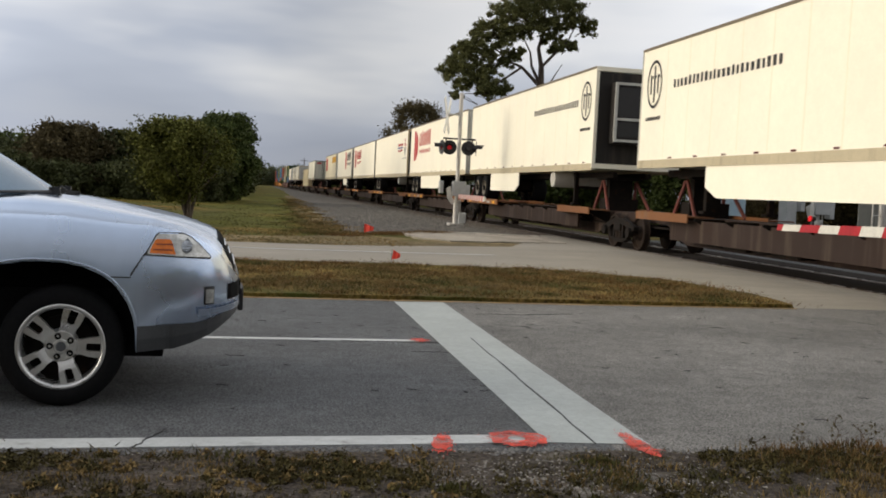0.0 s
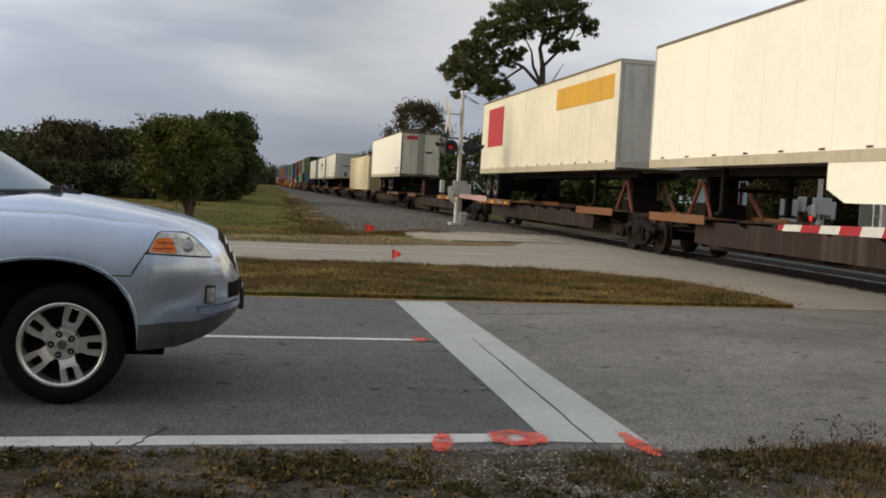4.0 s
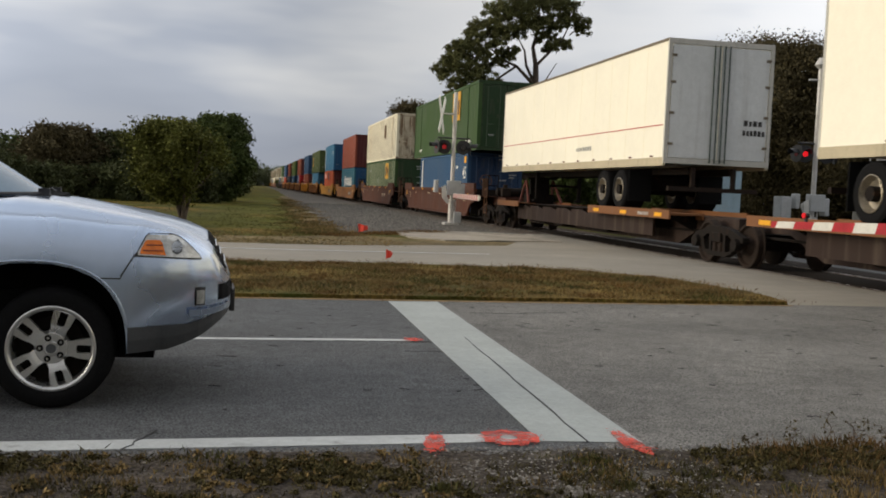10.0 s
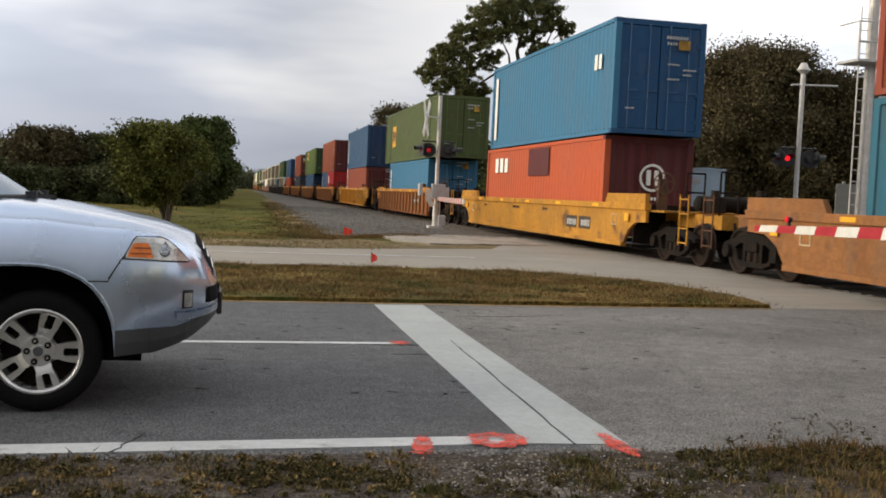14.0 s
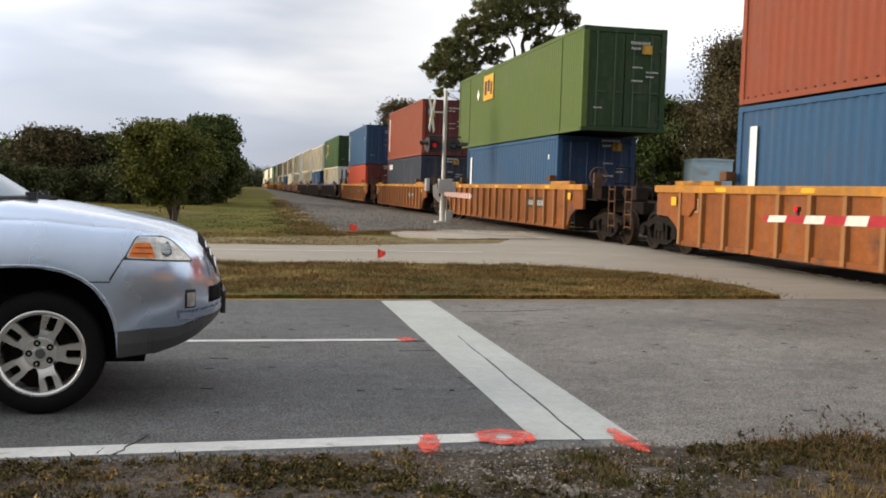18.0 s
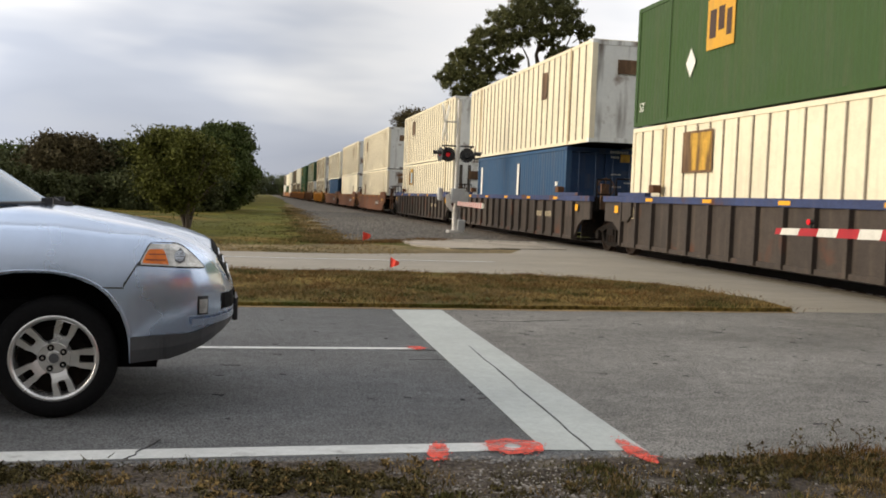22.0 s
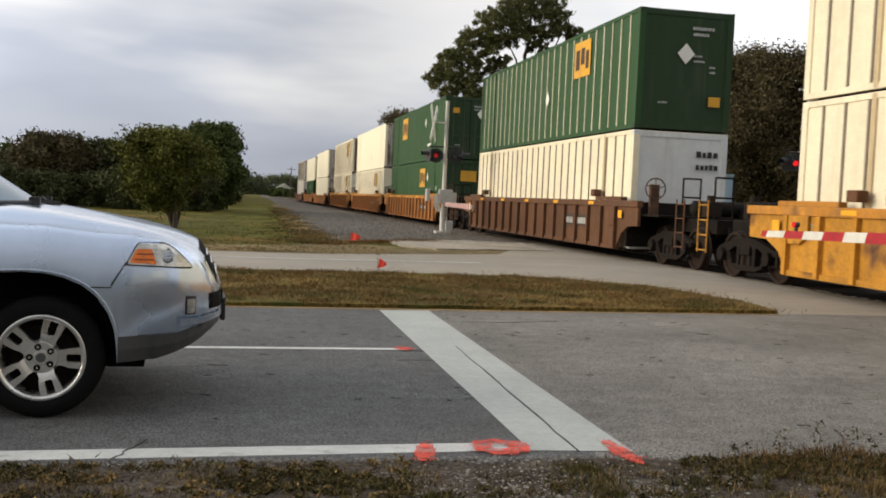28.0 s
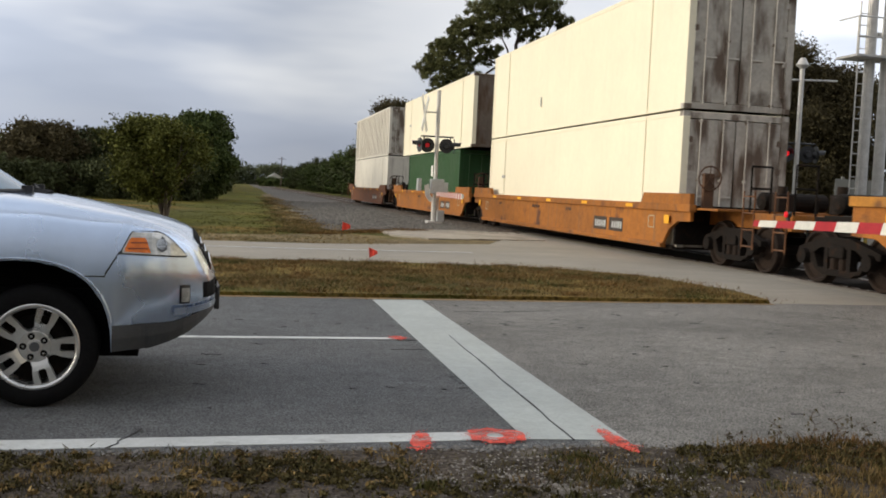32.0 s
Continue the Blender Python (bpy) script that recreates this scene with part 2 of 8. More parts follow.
red_bright = mat("red_lens_bright", (0.9, 0.012, 0.02), 0.3, vary=0.0, bump=0, emit=0.9)
red_dark = mat("red_lens_unlit", (0.16, 0.012, 0.015), 0.25, vary=0.1)
cabin_blue = mat("cabin_blue_grey", (0.36, 0.50, 0.60), 0.6, vary=0.08, scale=1.5, streak=0.2)
bark = mat("bark", (0.085, 0.065, 0.05), 0.95, vary=0.35, scale=3, fine=20, bump=0.8, stretch=(1, 1, 0.25), dist=0.04)
fence_white = mat("fence_white", (0.19, 0.19, 0.175), 0.7, vary=0.1)
flag_red = mat("flag_red_orange", (0.80, 0.06, 0.035), 0.7, vary=0.1)
car_silver = mat("car_silver_blue", (0.50, 0.595, 0.75), 0.29, 0.78, vary=0.03, scale=2, fine=400, bump=0.0, coat=0.8)
car_lower = mat("car_silver_plastic", (0.42, 0.46, 0.51), 0.30, 0.5, vary=0.04, scale=2, bump=0.0, coat=0.3)
car_clad = mat("car_grey_cladding", (0.065, 0.068, 0.072), 0.5, vary=0.08, bump=0.05)
alloy = mat("alloy_wheel", (0.66, 0.655, 0.64), 0.30, 0.85, vary=0.06, bump=0.0)
chrome = mat("chrome", (0.75, 0.75, 0.76), 0.12, 1.0, vary=0.03, bump=0.0)
amber = mat("amber_lens", (0.70, 0.17, 0.02), 0.2, vary=0.12, scale=20, bump=0.1)
lens = mat("clear_lens_reflector", (0.50, 0.50, 0.47), 0.15, 0.35, vary=0.25, scale=14, bump=0.05, coat=0.8)
screen_glass = mat("windscreen_glass", (0.13, 0.21, 0.29), 0.12, 0.0, vary=0.05, bump=0.0, coat=0.15, spec=0.25)
dark_glass = mat("dark_car_glass", (0.035, 0.05, 0.06), 0.04, 0.0, vary=0.05, bump=0.0, coat=1.0, spec=0.8)


def leaf_mat(name, color, vary=0.35):
    m = mat(name, color, 0.75, vary=vary * 0.5, scale=1.2, fine=9, bump=0.0, per_island=vary, spec=0.08)
    return m


leaf_dark = leaf_mat("leaves_dark", (0.056, 0.064, 0.027), 0.35)
leaf_olive = leaf_mat("leaves_olive", (0.090, 0.096, 0.024), 0.6)
leaf_pine = leaf_mat("needles_pine", (0.115, 0.118, 0.048), 0.45)
leaf_mid = leaf_mat("leaves_mid_green", (0.062, 0.082, 0.026), 0.4)
# Paler green than the near leaves, with distance haze put into the colour.
leaf_hazed = leaf_mat("leaves_hazed_green", (0.098, 0.112, 0.058), 0.35)
leaf_brown = leaf_mat("leaves_brownish", (0.074, 0.061, 0.031), 0.28)
blade_green = leaf_mat("grass_blades_green", (0.066, 0.064, 0.022), 0.5)
leaf_cover = leaf_mat("low_weed_leaves", (0.060, 0.050, 0.020), 0.6)
blade_rust = leaf_mat("grass_blades_brown", (0.125, 0.074, 0.028), 0.5)
blade_dry = leaf_mat("grass_blades_dry", (0.165, 0.115, 0.048), 0.5)

PAINT = {
    # The end-wall green, blue, azure, tan and white have shade mixed into them.
    "cream": ((0.80, 0.745, 0.575), 0.03), "van_white": ((0.86, 0.82, 0.69), 0.0), "car_rusty": ((0.120, 0.045, 0.019), 0.3), "rib_tan": ((0.26, 0.118, 0.042), 0.3), "shaded_green": ((0.018, 0.043, 0.016), 0.2), "shaded_blue": ((0.016, 0.042, 0.100), 0.2), "shaded_azure": ((0.014, 0.070, 0.165), 0.2), "car_tan": ((0.225, 0.094, 0.030), 0.3), "car_umber": ((0.105, 0.046, 0.020), 0.28), "spine_edge": ((0.175, 0.072, 0.026), 0.3), "spine_sill": ((0.021, 0.0095, 0.0055), 0.3), "rust_orange": ((0.215, 0.048, 0.021), 0.16), "tomato": ((0.34, 0.044, 0.015), 0.10), "door_grimy": ((0.64, 0.61, 0.50), 0.3), "edge_dark": ((0.16, 0.13, 0.09), 0.25), "reefer_dark": ((0.016, 0.014, 0.013), 0.2), "shade_bar_dark": ((0.075, 0.066, 0.055), 0.3), "panel_dark": ((0.045, 0.032, 0.024), 0.2), "white": ((0.74, 0.675, 0.51), 0.12), "tan": ((0.76, 0.65, 0.42), 0.03), "shaded_tan": ((0.36, 0.27, 0.155), 0.22), "rail_tan": ((0.44, 0.37, 0.25), 0.3), "rust_post": ((0.52, 0.41, 0.25), 0.3), "shade_white": ((0.60, 0.62, 0.62), 0.15), "car_chord": ((0.38, 0.165, 0.026), 0.3), "lower_tan": ((0.46, 0.40, 0.28), 0.25), "dirty_white": ((0.66, 0.63, 0.55), 0.34),
    "green": ((0.034, 0.076, 0.019), 0.14), "emerald": ((0.019, 0.066, 0.019), 0.14), "lime": ((0.074, 0.112, 0.025), 0.16), "olive": ((0.062, 0.086, 0.026), 0.20),
    "blue": ((0.022, 0.070, 0.148), 0.16), "sky_blue": ((0.038, 0.155, 0.27), 0.16), "teal_blue": ((0.020, 0.110, 0.160), 0.14), "navy": ((0.022, 0.029, 0.048), 0.18),
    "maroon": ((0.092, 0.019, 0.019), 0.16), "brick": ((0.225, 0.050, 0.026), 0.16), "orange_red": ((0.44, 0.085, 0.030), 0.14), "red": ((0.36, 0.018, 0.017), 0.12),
    "grey_white": ((0.52, 0.52, 0.49), 0.25),
    "car_brown": ((0.064, 0.020, 0.010), 0.2), "car_orange": ((0.290, 0.106, 0.018), 0.3), "car_yellow": ((0.40, 0.185, 0.021), 0.14), "car_ochre": ((0.205, 0.062, 0.013), 0.28),
    "car_grey": ((0.048, 0.038, 0.032), 0.25), "car_blue": ((0.035, 0.05, 0.12), 0.15), "car_rust": ((0.085, 0.038, 0.024), 0.3), "yellow_mark": ((0.75, 0.36, 0.02), 0.05),
    "mark_sky": ((0.30, 0.40, 0.47), 0.1), "mark_pale": ((0.42, 0.43, 0.42), 0.15), "mark_white": ((0.75, 0.75, 0.70), 0.1), "mark_red": ((0.45, 0.04, 0.045), 0.1), "mark_black": ((0.03, 0.03, 0.03), 0.1), "mark_orange": ((0.62, 0.33, 0.035), 0.2),
    "mark_blue": ((0.07, 0.09, 0.30), 0.1), "mark_grey": ((0.35, 0.35, 0.33), 0.1), "mark_brown": ((0.17, 0.105, 0.06), 0.1), "mark_brown_dark": ((0.055, 0.030, 0.022), 0.1), 
    "grimy_end": ((0.52, 0.45, 0.33), 0.55), "streak_white": ((0.72, 0.73, 0.70), 0.62), "door_grey": ((0.44, 0.41, 0.36), 0.5), "door_dark": ((0.13, 0.105, 0.085), 0.5), "mark_gold": ((0.46, 0.27, 0.05), 0.45), "post_dark": ((0.20, 0.165, 0.125), 0.2), "post_cream": ((0.60, 0.57, 0.42), 0.15), "alu": ((0.48, 0.47, 0.43), 0.2),
}


def paint(key):
    c, s = PAINT[key]
    car = key.startswith("car_")
    if key == "streak_white":
        return mat("paint_" + key, c, 0.7, spec=0.3, vary=0.06, scale=0.7, fine=30, bump=0.05, streak=0.85, streak_at=(1.0, 0.15, 0.53, 0.68), streak_color=(0.085, 0.052, 0.032), rust=0.10, rust_color=(0.16, 0.085, 0.042))
    if key in ("door_grey", "door_dark", "mark_gold", "streak_white", "grimy_end", "mark_brown"):
        return mat("paint_" + key, c, 0.8, spec=0.2, vary=0.14, scale=0.45, fine=14, bump=0.1, streak=0.85, streak_at=(1.3, 0.30, 0.46, 0.60), streak_color=(0.15, 0.085, 0.042) if key == "grimy_end" else (0.085, 0.050, 0.030), rust=0.12, rust_color=(0.065, 0.042, 0.026))
    return mat("paint_" + key, c, 0.68 if not car else 0.8, spec=0.3, vary=0.22 if car else 0.03 if key in ("cream", "van_white") else 0.07, scale=0.7, fine=30, bump=0.06, streak=s * 1.6, rust=0.0 if not car else 0.10,
               rust_color=(0.15, 0.075, 0.04) if not car else (0.09, 0.04, 0.025))


# ---- mesh helpers ----
MESHES = {}


def bbox(bm, x0, x1, y0, y1, z0, z1, bevel=0.0):
    """Adds a box between the two corners."""
    r = bmesh.ops.create_cube(bm, size=1.0)
    bmesh.ops.scale(bm, vec=(x1 - x0, y1 - y0, z1 - z0), verts=r["verts"])
    bmesh.ops.translate(bm, vec=((x0 + x1) / 2, (y0 + y1) / 2, (z0 + z1) / 2), verts=r["verts"])
    if bevel:
        es = list({e for v in r["verts"] for e in v.link_edges})
        bmesh.ops.bevel(bm, geom=es, offset=bevel, segments=2, affect="EDGES", profile=0.6)


def tube(bm, p0, p1, r0, r1=None, seg=12, caps=True):
    """Adds a tapered tube from p0 to p1."""
    p0, p1 = Vector(p0), Vector(p1)
    r1 = r0 if r1 is None else r1
    q = (p1 - p0).to_track_quat("Z", "Y").to_matrix()
    rings = []
    for p, r in ((p0, r0), (p1, r1)):
        rings.append([bm.verts.new(p + q @ Vector((r * math.cos(2 * math.pi * i / seg), r * math.sin(2 * math.pi * i / seg), 0))) for i in range(seg)])
    for i in range(seg):
        j = (i + 1) % seg
        bm.faces.new((rings[0][i], rings[0][j], rings[1][j], rings[1][i]))
    if caps:
        bm.faces.new(rings[0][::-1])
        bm.faces.new(rings[1])


def limb(bm, pts, r0, r1, seg=8):
    n = len(pts) - 1
    for i in range(n):
        tube(bm, pts[i], pts[i + 1], r0 + (r1 - r0) * i / n, r0 + (r1 - r0) * (i + 1) / n, seg, caps=False)


def prism(bm, pts, axis, a, b):
    """Extrudes a 2D outline along an axis ('x': pts are (y, z); 'y': (x, z); 'z': (x, y)) from a to b."""
    def at(p, c):
        return {"x": (c, p[0], p[1]), "y": (p[0], c, p[1]), "z": (p[0], p[1], c)}[axis]
    lo, hi = [bm.verts.new(at(p, a)) for p in pts], [bm.verts.new(at(p, b)) for p in pts]
    n = len(pts)
    bm.faces.new(lo[::-1])
    bm.faces.new(hi)
    for i in range(n):
        j = (i + 1) % n
        bm.faces.new((lo[i], lo[j], hi[j], hi[i]))


def mesh_of(key, build, smooth=False):
    """The mesh under that key, built once by build(bm)."""
    if key not in MESHES:
        bm = bmesh.new()
        build(bm)
        bmesh.ops.recalc_face_normals(bm, faces=bm.faces)
        me = bpy.data.meshes.new(str(key if isinstance(key, str) else key[0]))
        bm.to_mesh(me)
        bm.free()
        if smooth:
            me.shade_smooth()
        MESHES[key] = me
    return MESHES[key]


def part(name, build, material, parent=None, label="", key=None, at=None, smooth=False):
    """ONE mesh object under a thing (or a thing itself). build: f(bm). key: share the mesh under this key and material."""
    k = (name, key if key is not None else len(MESHES), material.name)
    me = mesh_of(k, build, smooth)
    if not me.materials:
        me.materials.append(material)
    ob = new(name, me)
    if parent is not None:
        ob.parent = parent
    if at is not None:
        ob.matrix_basis = at if isinstance(at, Matrix) else Matrix.Translation(at)
    if label:
        ob["label"] = label
    return ob


def raw(name, verts, faces, material, smooth=False):
    me = bpy.data.meshes.new(name)
    me.from_pydata(verts, [], faces)
    me.update()
    if smooth:
        me.shade_smooth()
    me.materials.append(material)
    return new(name, me)


def thing(name, x, y, z, label, category, group="", rz=0):
    ob = new(name)
    ob.empty_display_size = 0.2
    ob.matrix_basis = pose(x, y, z, 0, 0, rz)
    return tagged(ob, label, category, group)


def slab(name, pts, z0, z1, material, label, cat, kind="structure"):
    ob = part(name, lambda bm: prism(bm, pts, "z", z0, z1), material)
    return tagged(ob, label, cat, kind=kind)


def rnd(a, b):
    return random.uniform(a, b)


# ---- ground, roads, track bed ----
TRACK = 10.57       # centre line of the track, which runs along y
tagged(part("ground", lambda bm: prism(bm, [(-2200, -600), (2200, -600), (2200, 3200), (-2200, 3200)], "z", -0.5, -0.03), lawn), "flat mown lawn with dry patches beside the roads", "ground", kind="structure")
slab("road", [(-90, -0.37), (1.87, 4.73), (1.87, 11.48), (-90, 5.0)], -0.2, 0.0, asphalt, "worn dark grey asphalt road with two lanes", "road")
# Past the stop line the asphalt is paler and warmer.
slab("road_crossing", [(1.87, 4.73), (60, 7.93), (60, 15.9), (6.9, 11.93), (3.7, 11.63), (1.87, 11.48)], -0.2, 0.0, asphalt_pale, "older pale asphalt between stop line and track", "road")
slab("road_far", [(-90, 10.6), (-0.2, 16.24), (2.4, 16.6), (5.24, 16.48), (6.6, 15.2), (6.95, 13.3), (6.9, 11.94), (60, 15.91), (60, 31), (9.31, 31.9), (6.3, 24.2), (1.9, 21.95), (-0.24, 21.7), (-90, 15.2)], -0.2, -0.004, concrete_road,
     "pale worn road flaring out to the railway crossing", "road")
MED = [(-90, 5.02), (3.7, 11.64), (6.85, 11.93), (6.93, 12.6), (6.95, 13.3), (6.6, 15.2), (5.24, 16.47), (2.4, 16.59), (-0.2, 16.23), (-90, 10.59)]
slab("road_beyond", [(12.41, 8.0), (60, 9.5), (60, 31), (12.41, 31.8)], -0.1, 0.006, asphalt, "dark asphalt road beyond the track", "road")
def ragged(pts, size, step=0.35, seed=0.0):
    out = []
    for (x0, y0), (x1, y1) in zip(pts, pts[1:] + pts[:1]):
        n = max(1, int(math.hypot(x1 - x0, y1 - y0) / step))
        for i in range(n):
            x, y = x0 + (x1 - x0) * i / n, y0 + (y1 - y0) * i / n
            out.append((x + size * noise.noise(Vector((x * 1.7, y * 1.7, seed))), y + size * noise.noise(Vector((x * 1.7, y * 1.7, seed + 9)))))
    return out


slab("median", MED[:1] + ragged([(-8, 10.82)] + MED[1:9] + [(-8, 15.745)], 0.09, 0.3)[:-1] + MED[9:], -0.2, 0.045, dry_lawn, "grassy median strip between the roads", "median")
slab("verge", [(-90, -8), (60, -1), (60, 7.92), (3.4, 4.79), (1.0, 4.80), (-1.07, 4.73), (-90, -0.38)], -0.2, 0.004, verge_soil, "bare sandy verge with sparse weeds", "verge")


def verge_height(x, y):
    """Lumpy soil, level with the asphalt's edge."""
    edge = 4.79 + 0.012 * x - y
    k = min(1.0, max(0.0, edge / 0.12))
    p = Vector((x, y, 0))
    return 0.006 + k * (0.018 + 0.022 * noise.noise(p * 2.2) + 0.013 * noise.noise(p * 7.0) + 0.006 * noise.noise(p * 23.0))


gx, gy = np.linspace(-3.2, 6.6, 330), np.linspace(2.6, 4.93, 90)
vv = [(x, y, verge_height(x, y + 0.03 * noise.noise(Vector((x * 6, 0, 3.3))))) for y in gy for x in gx]
ff = [(j * 330 + i, j * 330 + i + 1, (j + 1) * 330 + i + 1, (j + 1) * 330 + i) for j in range(89) for i in range(329)
      if gy[j + 1] < 4.775 + 0.012 * gx[i] + 0.035 * noise.noise(Vector((gx[i] * 5, 1.7, 0)))]
tagged(raw("verge_soil", vv, ff, verge_soil, True), "lumpy bare soil of the verge beside the asphalt", "verge", kind="structure")
def lane_edge():
    """The service lane's outline, ragged along the lawn."""
    front = [(2.1 + 4.3 * k / 24, 26.9 + 4.7 * k / 24) for k in range(25)]
    pts = [(x + 0.5 * noise.noise(Vector((x * 1.4, y, 2))), y + 0.7 * noise.noise(Vector((x * 1.6, y, 7)))) for x, y in front] + [(8.7, 32.0), (8.7, 420), (7.6, 420)]
    y = 400.0
    while y > 27.5:
        x = np.interp(y, [26.9, 34.5, 68.5, 190, 420], [2.1, 2.4, 3.2, 5.7, 7.6])
        pts.append((x + 0.42 * noise.noise(Vector((y * 0.35, 0, 0))) + 0.22 * noise.noise(Vector((y * 1.1, 4, 0))), y))
        y -= 0.45 if y < 75 else 6
    return pts


slab("dry_strip", ragged([(-14, 21.0), (1.9, 22.05), (6.2, 24.3), (8.2, 26.5), (5.3, 26.0), (3.2, 27.2), (0.4, 25.0), (-14, 23.2)], 0.5, 0.5, 3.0), -0.2, -0.018, dry_earth, "dry yellow-brown earth and grass beside the far road", "verge")
slab("gravel_lane", lane_edge(), -0.2, -0.01, gravel, "grey gravel service lane beside the track", "gravel")
def lane_west(y):
    return float(np.interp(y, [26.9, 34.5, 68.5, 190, 420], [2.1, 2.4, 3.2, 5.7, 7.6]))


BORDER = [(lane_west(y) - 0.55 + 0.35 * noise.noise(Vector((y * 0.5, 3, 1))), y) for y in np.arange(27.5, 110, 0.6)]
BORDER += [(lane_west(y) + 0.22 + 0.45 * noise.noise(Vector((y * 0.7, 8, 2))) + 0.2 * noise.noise(Vector((y * 2.0, 8, 2))), y) for y in np.arange(110, 27.4, -0.45)]
slab("dry_border", BORDER, -0.2, -0.006, dry_earth, "dry brown earth between lawn and gravel lane", "verge")
slab("pavement_pad", ragged([(4.3, 27.0), (5.1, 25.6), (8.5, 27.0), (9.1, 31.4), (6.3, 31.5), (4.3, 29.4)], 0.32), -0.2, 0.015, mat("pad_concrete", (0.30, 0.265, 0.215), 0.88, vary=0.25, scale=0.8, fine=18, bump=0.5, rust=0.25, rust_color=(0.17, 0.145, 0.115)), "pale concrete pad at the signal mast", "pavement")


def bank(bm, x0, x1, xa, xb, y0, y1, z, n):
    """A long low bank with a flat top."""
    prism(bm, [(x0, -0.2), (x1, -0.2), (xb, z), (xa, z)], "y", y0, y1)


tagged(part("ballast", lambda bm: bank(bm, 7.9, 13.4, 8.66, 12.6, 32.2, 900, -0.022, 1), ballast_mat), "brown-grey ballast bed under the rails", "ballast", kind="structure")
tagged(part("ballast_near", lambda bm: bank(bm, 7.9, 13.4, 8.66, 12.6, -60, 2.2, -0.022, 1), ballast_mat), "brown-grey ballast bed under the rails", "ballast", kind="structure")
slab("crossing_bed", [(9.3, 2.2), (12.4, 2.2), (12.4, 32.2), (9.3, 32.2)], -0.2, -0.09, ballast_mat, "dirty bed between the crossing panels", "ballast")
RAIL = [(-0.07, -0.16), (0.07, -0.16), (0.07, -0.14), (0.012, -0.12), (0.012, -0.045), (0.036, -0.035), (0.036, -0.006), (0.03, 0), (-0.03, 0), (-0.036, -0.006), (-0.036, -0.035), (-0.012, -0.045), (-0.012, -0.12), (-0.07, -0.14)]
for sx in (-0.7525, 0.7525):
    r = part("rail", lambda bm: prism(bm, RAIL, "y", -60, 900), rail_steel, key="rail", at=(TRACK + sx, 0, 0.006))
    tagged(r, "rusty steel rail with a polished head", "rail", "rails of the track", kind="structure")
    part("rail_head", lambda bm: bbox(bm, -0.027, 0.027, -60, 900, 0.001, 0.004), rail_shine, r, key="railhead")
for i in range(110):
    tie = part("sleeper", lambda bm: bbox(bm, -1.3, 1.3, -0.11, 0.11, -0.30, -0.012, 0.01), mat("sleeper_wood", (0.07, 0.055, 0.045), 0.9, vary=0.3, scale=4, per_object=0.2), key="sleeper", at=pose(TRACK, 32.6 + i * 0.55, 0, 0, 0, rnd(-0.6, 0.6)))
    tagged(tie, "dark weathered timber sleeper", "sleeper", "sleepers of the track")
# crossing panels: outside and between the rails
for k in range(12):
    y0 = 2.3 + k * 2.49
    for xa, xb in ((9.32, 9.74), (9.93, 11.21), (11.40, 12.4)):
        p = part("crossing_panel", lambda bm, xa=xa, xb=xb: bbox(bm, xa, xb, 0.01, 2.48, -0.12, 0.0, 0.008), rubber_panel if xa > 9.5 else concrete_road, key=("panel", xa), at=(0, y0, 0))
        tagged(p, "dark crossing panel laid along the rails" if xa > 9.5 else "pale concrete crossing panel along the rail", "crossing panel", "panels of the crossing", kind="structure")


def strip(name, pts, material, label, z=0.004, h=0.0035):
    return tagged(part(name, lambda bm: prism(bm, pts, "z", z - h, z), material), label, "road marking", kind="structure")


strip("edge_line", [(-60, 1.38), (-1.09, 4.83), (1.55, 4.985), (1.55, 5.155), (-1.09, 5.005), (-60, 1.55)], road_paint, "white edge line painted on the asphalt")
strip("stop_line", [(1.545, 4.98), (2.085, 4.95), (2.19, 11.35), (1.62, 11.27)], stop_paint, "broad white stop line across both lanes", z=0.005)
strip("lane_line", [(-60, 5.88), (-1.0, 8.24), (1.42, 8.34), (1.42, 8.44), (-1.0, 8.34), (-60, 5.98)], road_paint, "thin white lane line")
strip("lane_line_far", [(-60, 15.5), (1.4, 19.95), (5.0, 20.5), (5.0, 20.6), (1.4, 20.05), (-60, 15.6)], road_paint, "faint white line on the far road", z=0.001)
strip("yellow_line", [(-60, 7.0), (0, 11.27), (3.7, 11.50), (6.85, 11.80), (6.85, 11.88), (3.7, 11.60), (0, 11.37), (-60, 7.1)], yellow_line, "worn yellow line along the median")


def wander(pts, width, rng):
    """A thin band of uneven width along a broken line."""
    out_l, out_r = [], []
    for i, (x, y) in enumerate(pts):
        x2, y2 = pts[min(i + 1, len(pts) - 1)]
        x1, y1 = pts[max(i - 1, 0)]
        d = Vector((x2 - x1, y2 - y1)).normalized()
        w = width * rng.uniform(0.5, 1.4) / 2
        out_l.append((x - d.y * w, y + d.x * w))
        out_r.append((x + d.y * w, y - d.x * w))
    return out_l + out_r[::-1]


rng = random.Random(4)
crack_top = [(1.925 - 0.02 * k / 5 + rng.uniform(-0.005, 0.005), 8.6 - 0.45 * k / 5) for k in range(6)]
strip("crack", wander(crack_top, 0.0035, rng), tar, "hairline crack along the stop line", z=0.007)
crack = [(1.905 - 0.115 * k / 15 + rng.uniform(-0.006, 0.006), 8.15 - 3.19 * k / 15) for k in range(16)]
strip("crack", wander(crack, 0.011, rng), tar, "dark crack along the stop line", z=0.007)
side = [(-0.49 + 0.12 * k / 9 + rng.uniform(-0.012, 0.012), 4.85 + 0.38 * k / 9) for k in range(10)]
strip("crack", wander(side, 0.008, rng), tar, "dark crack across the edge line", z=0.0075)

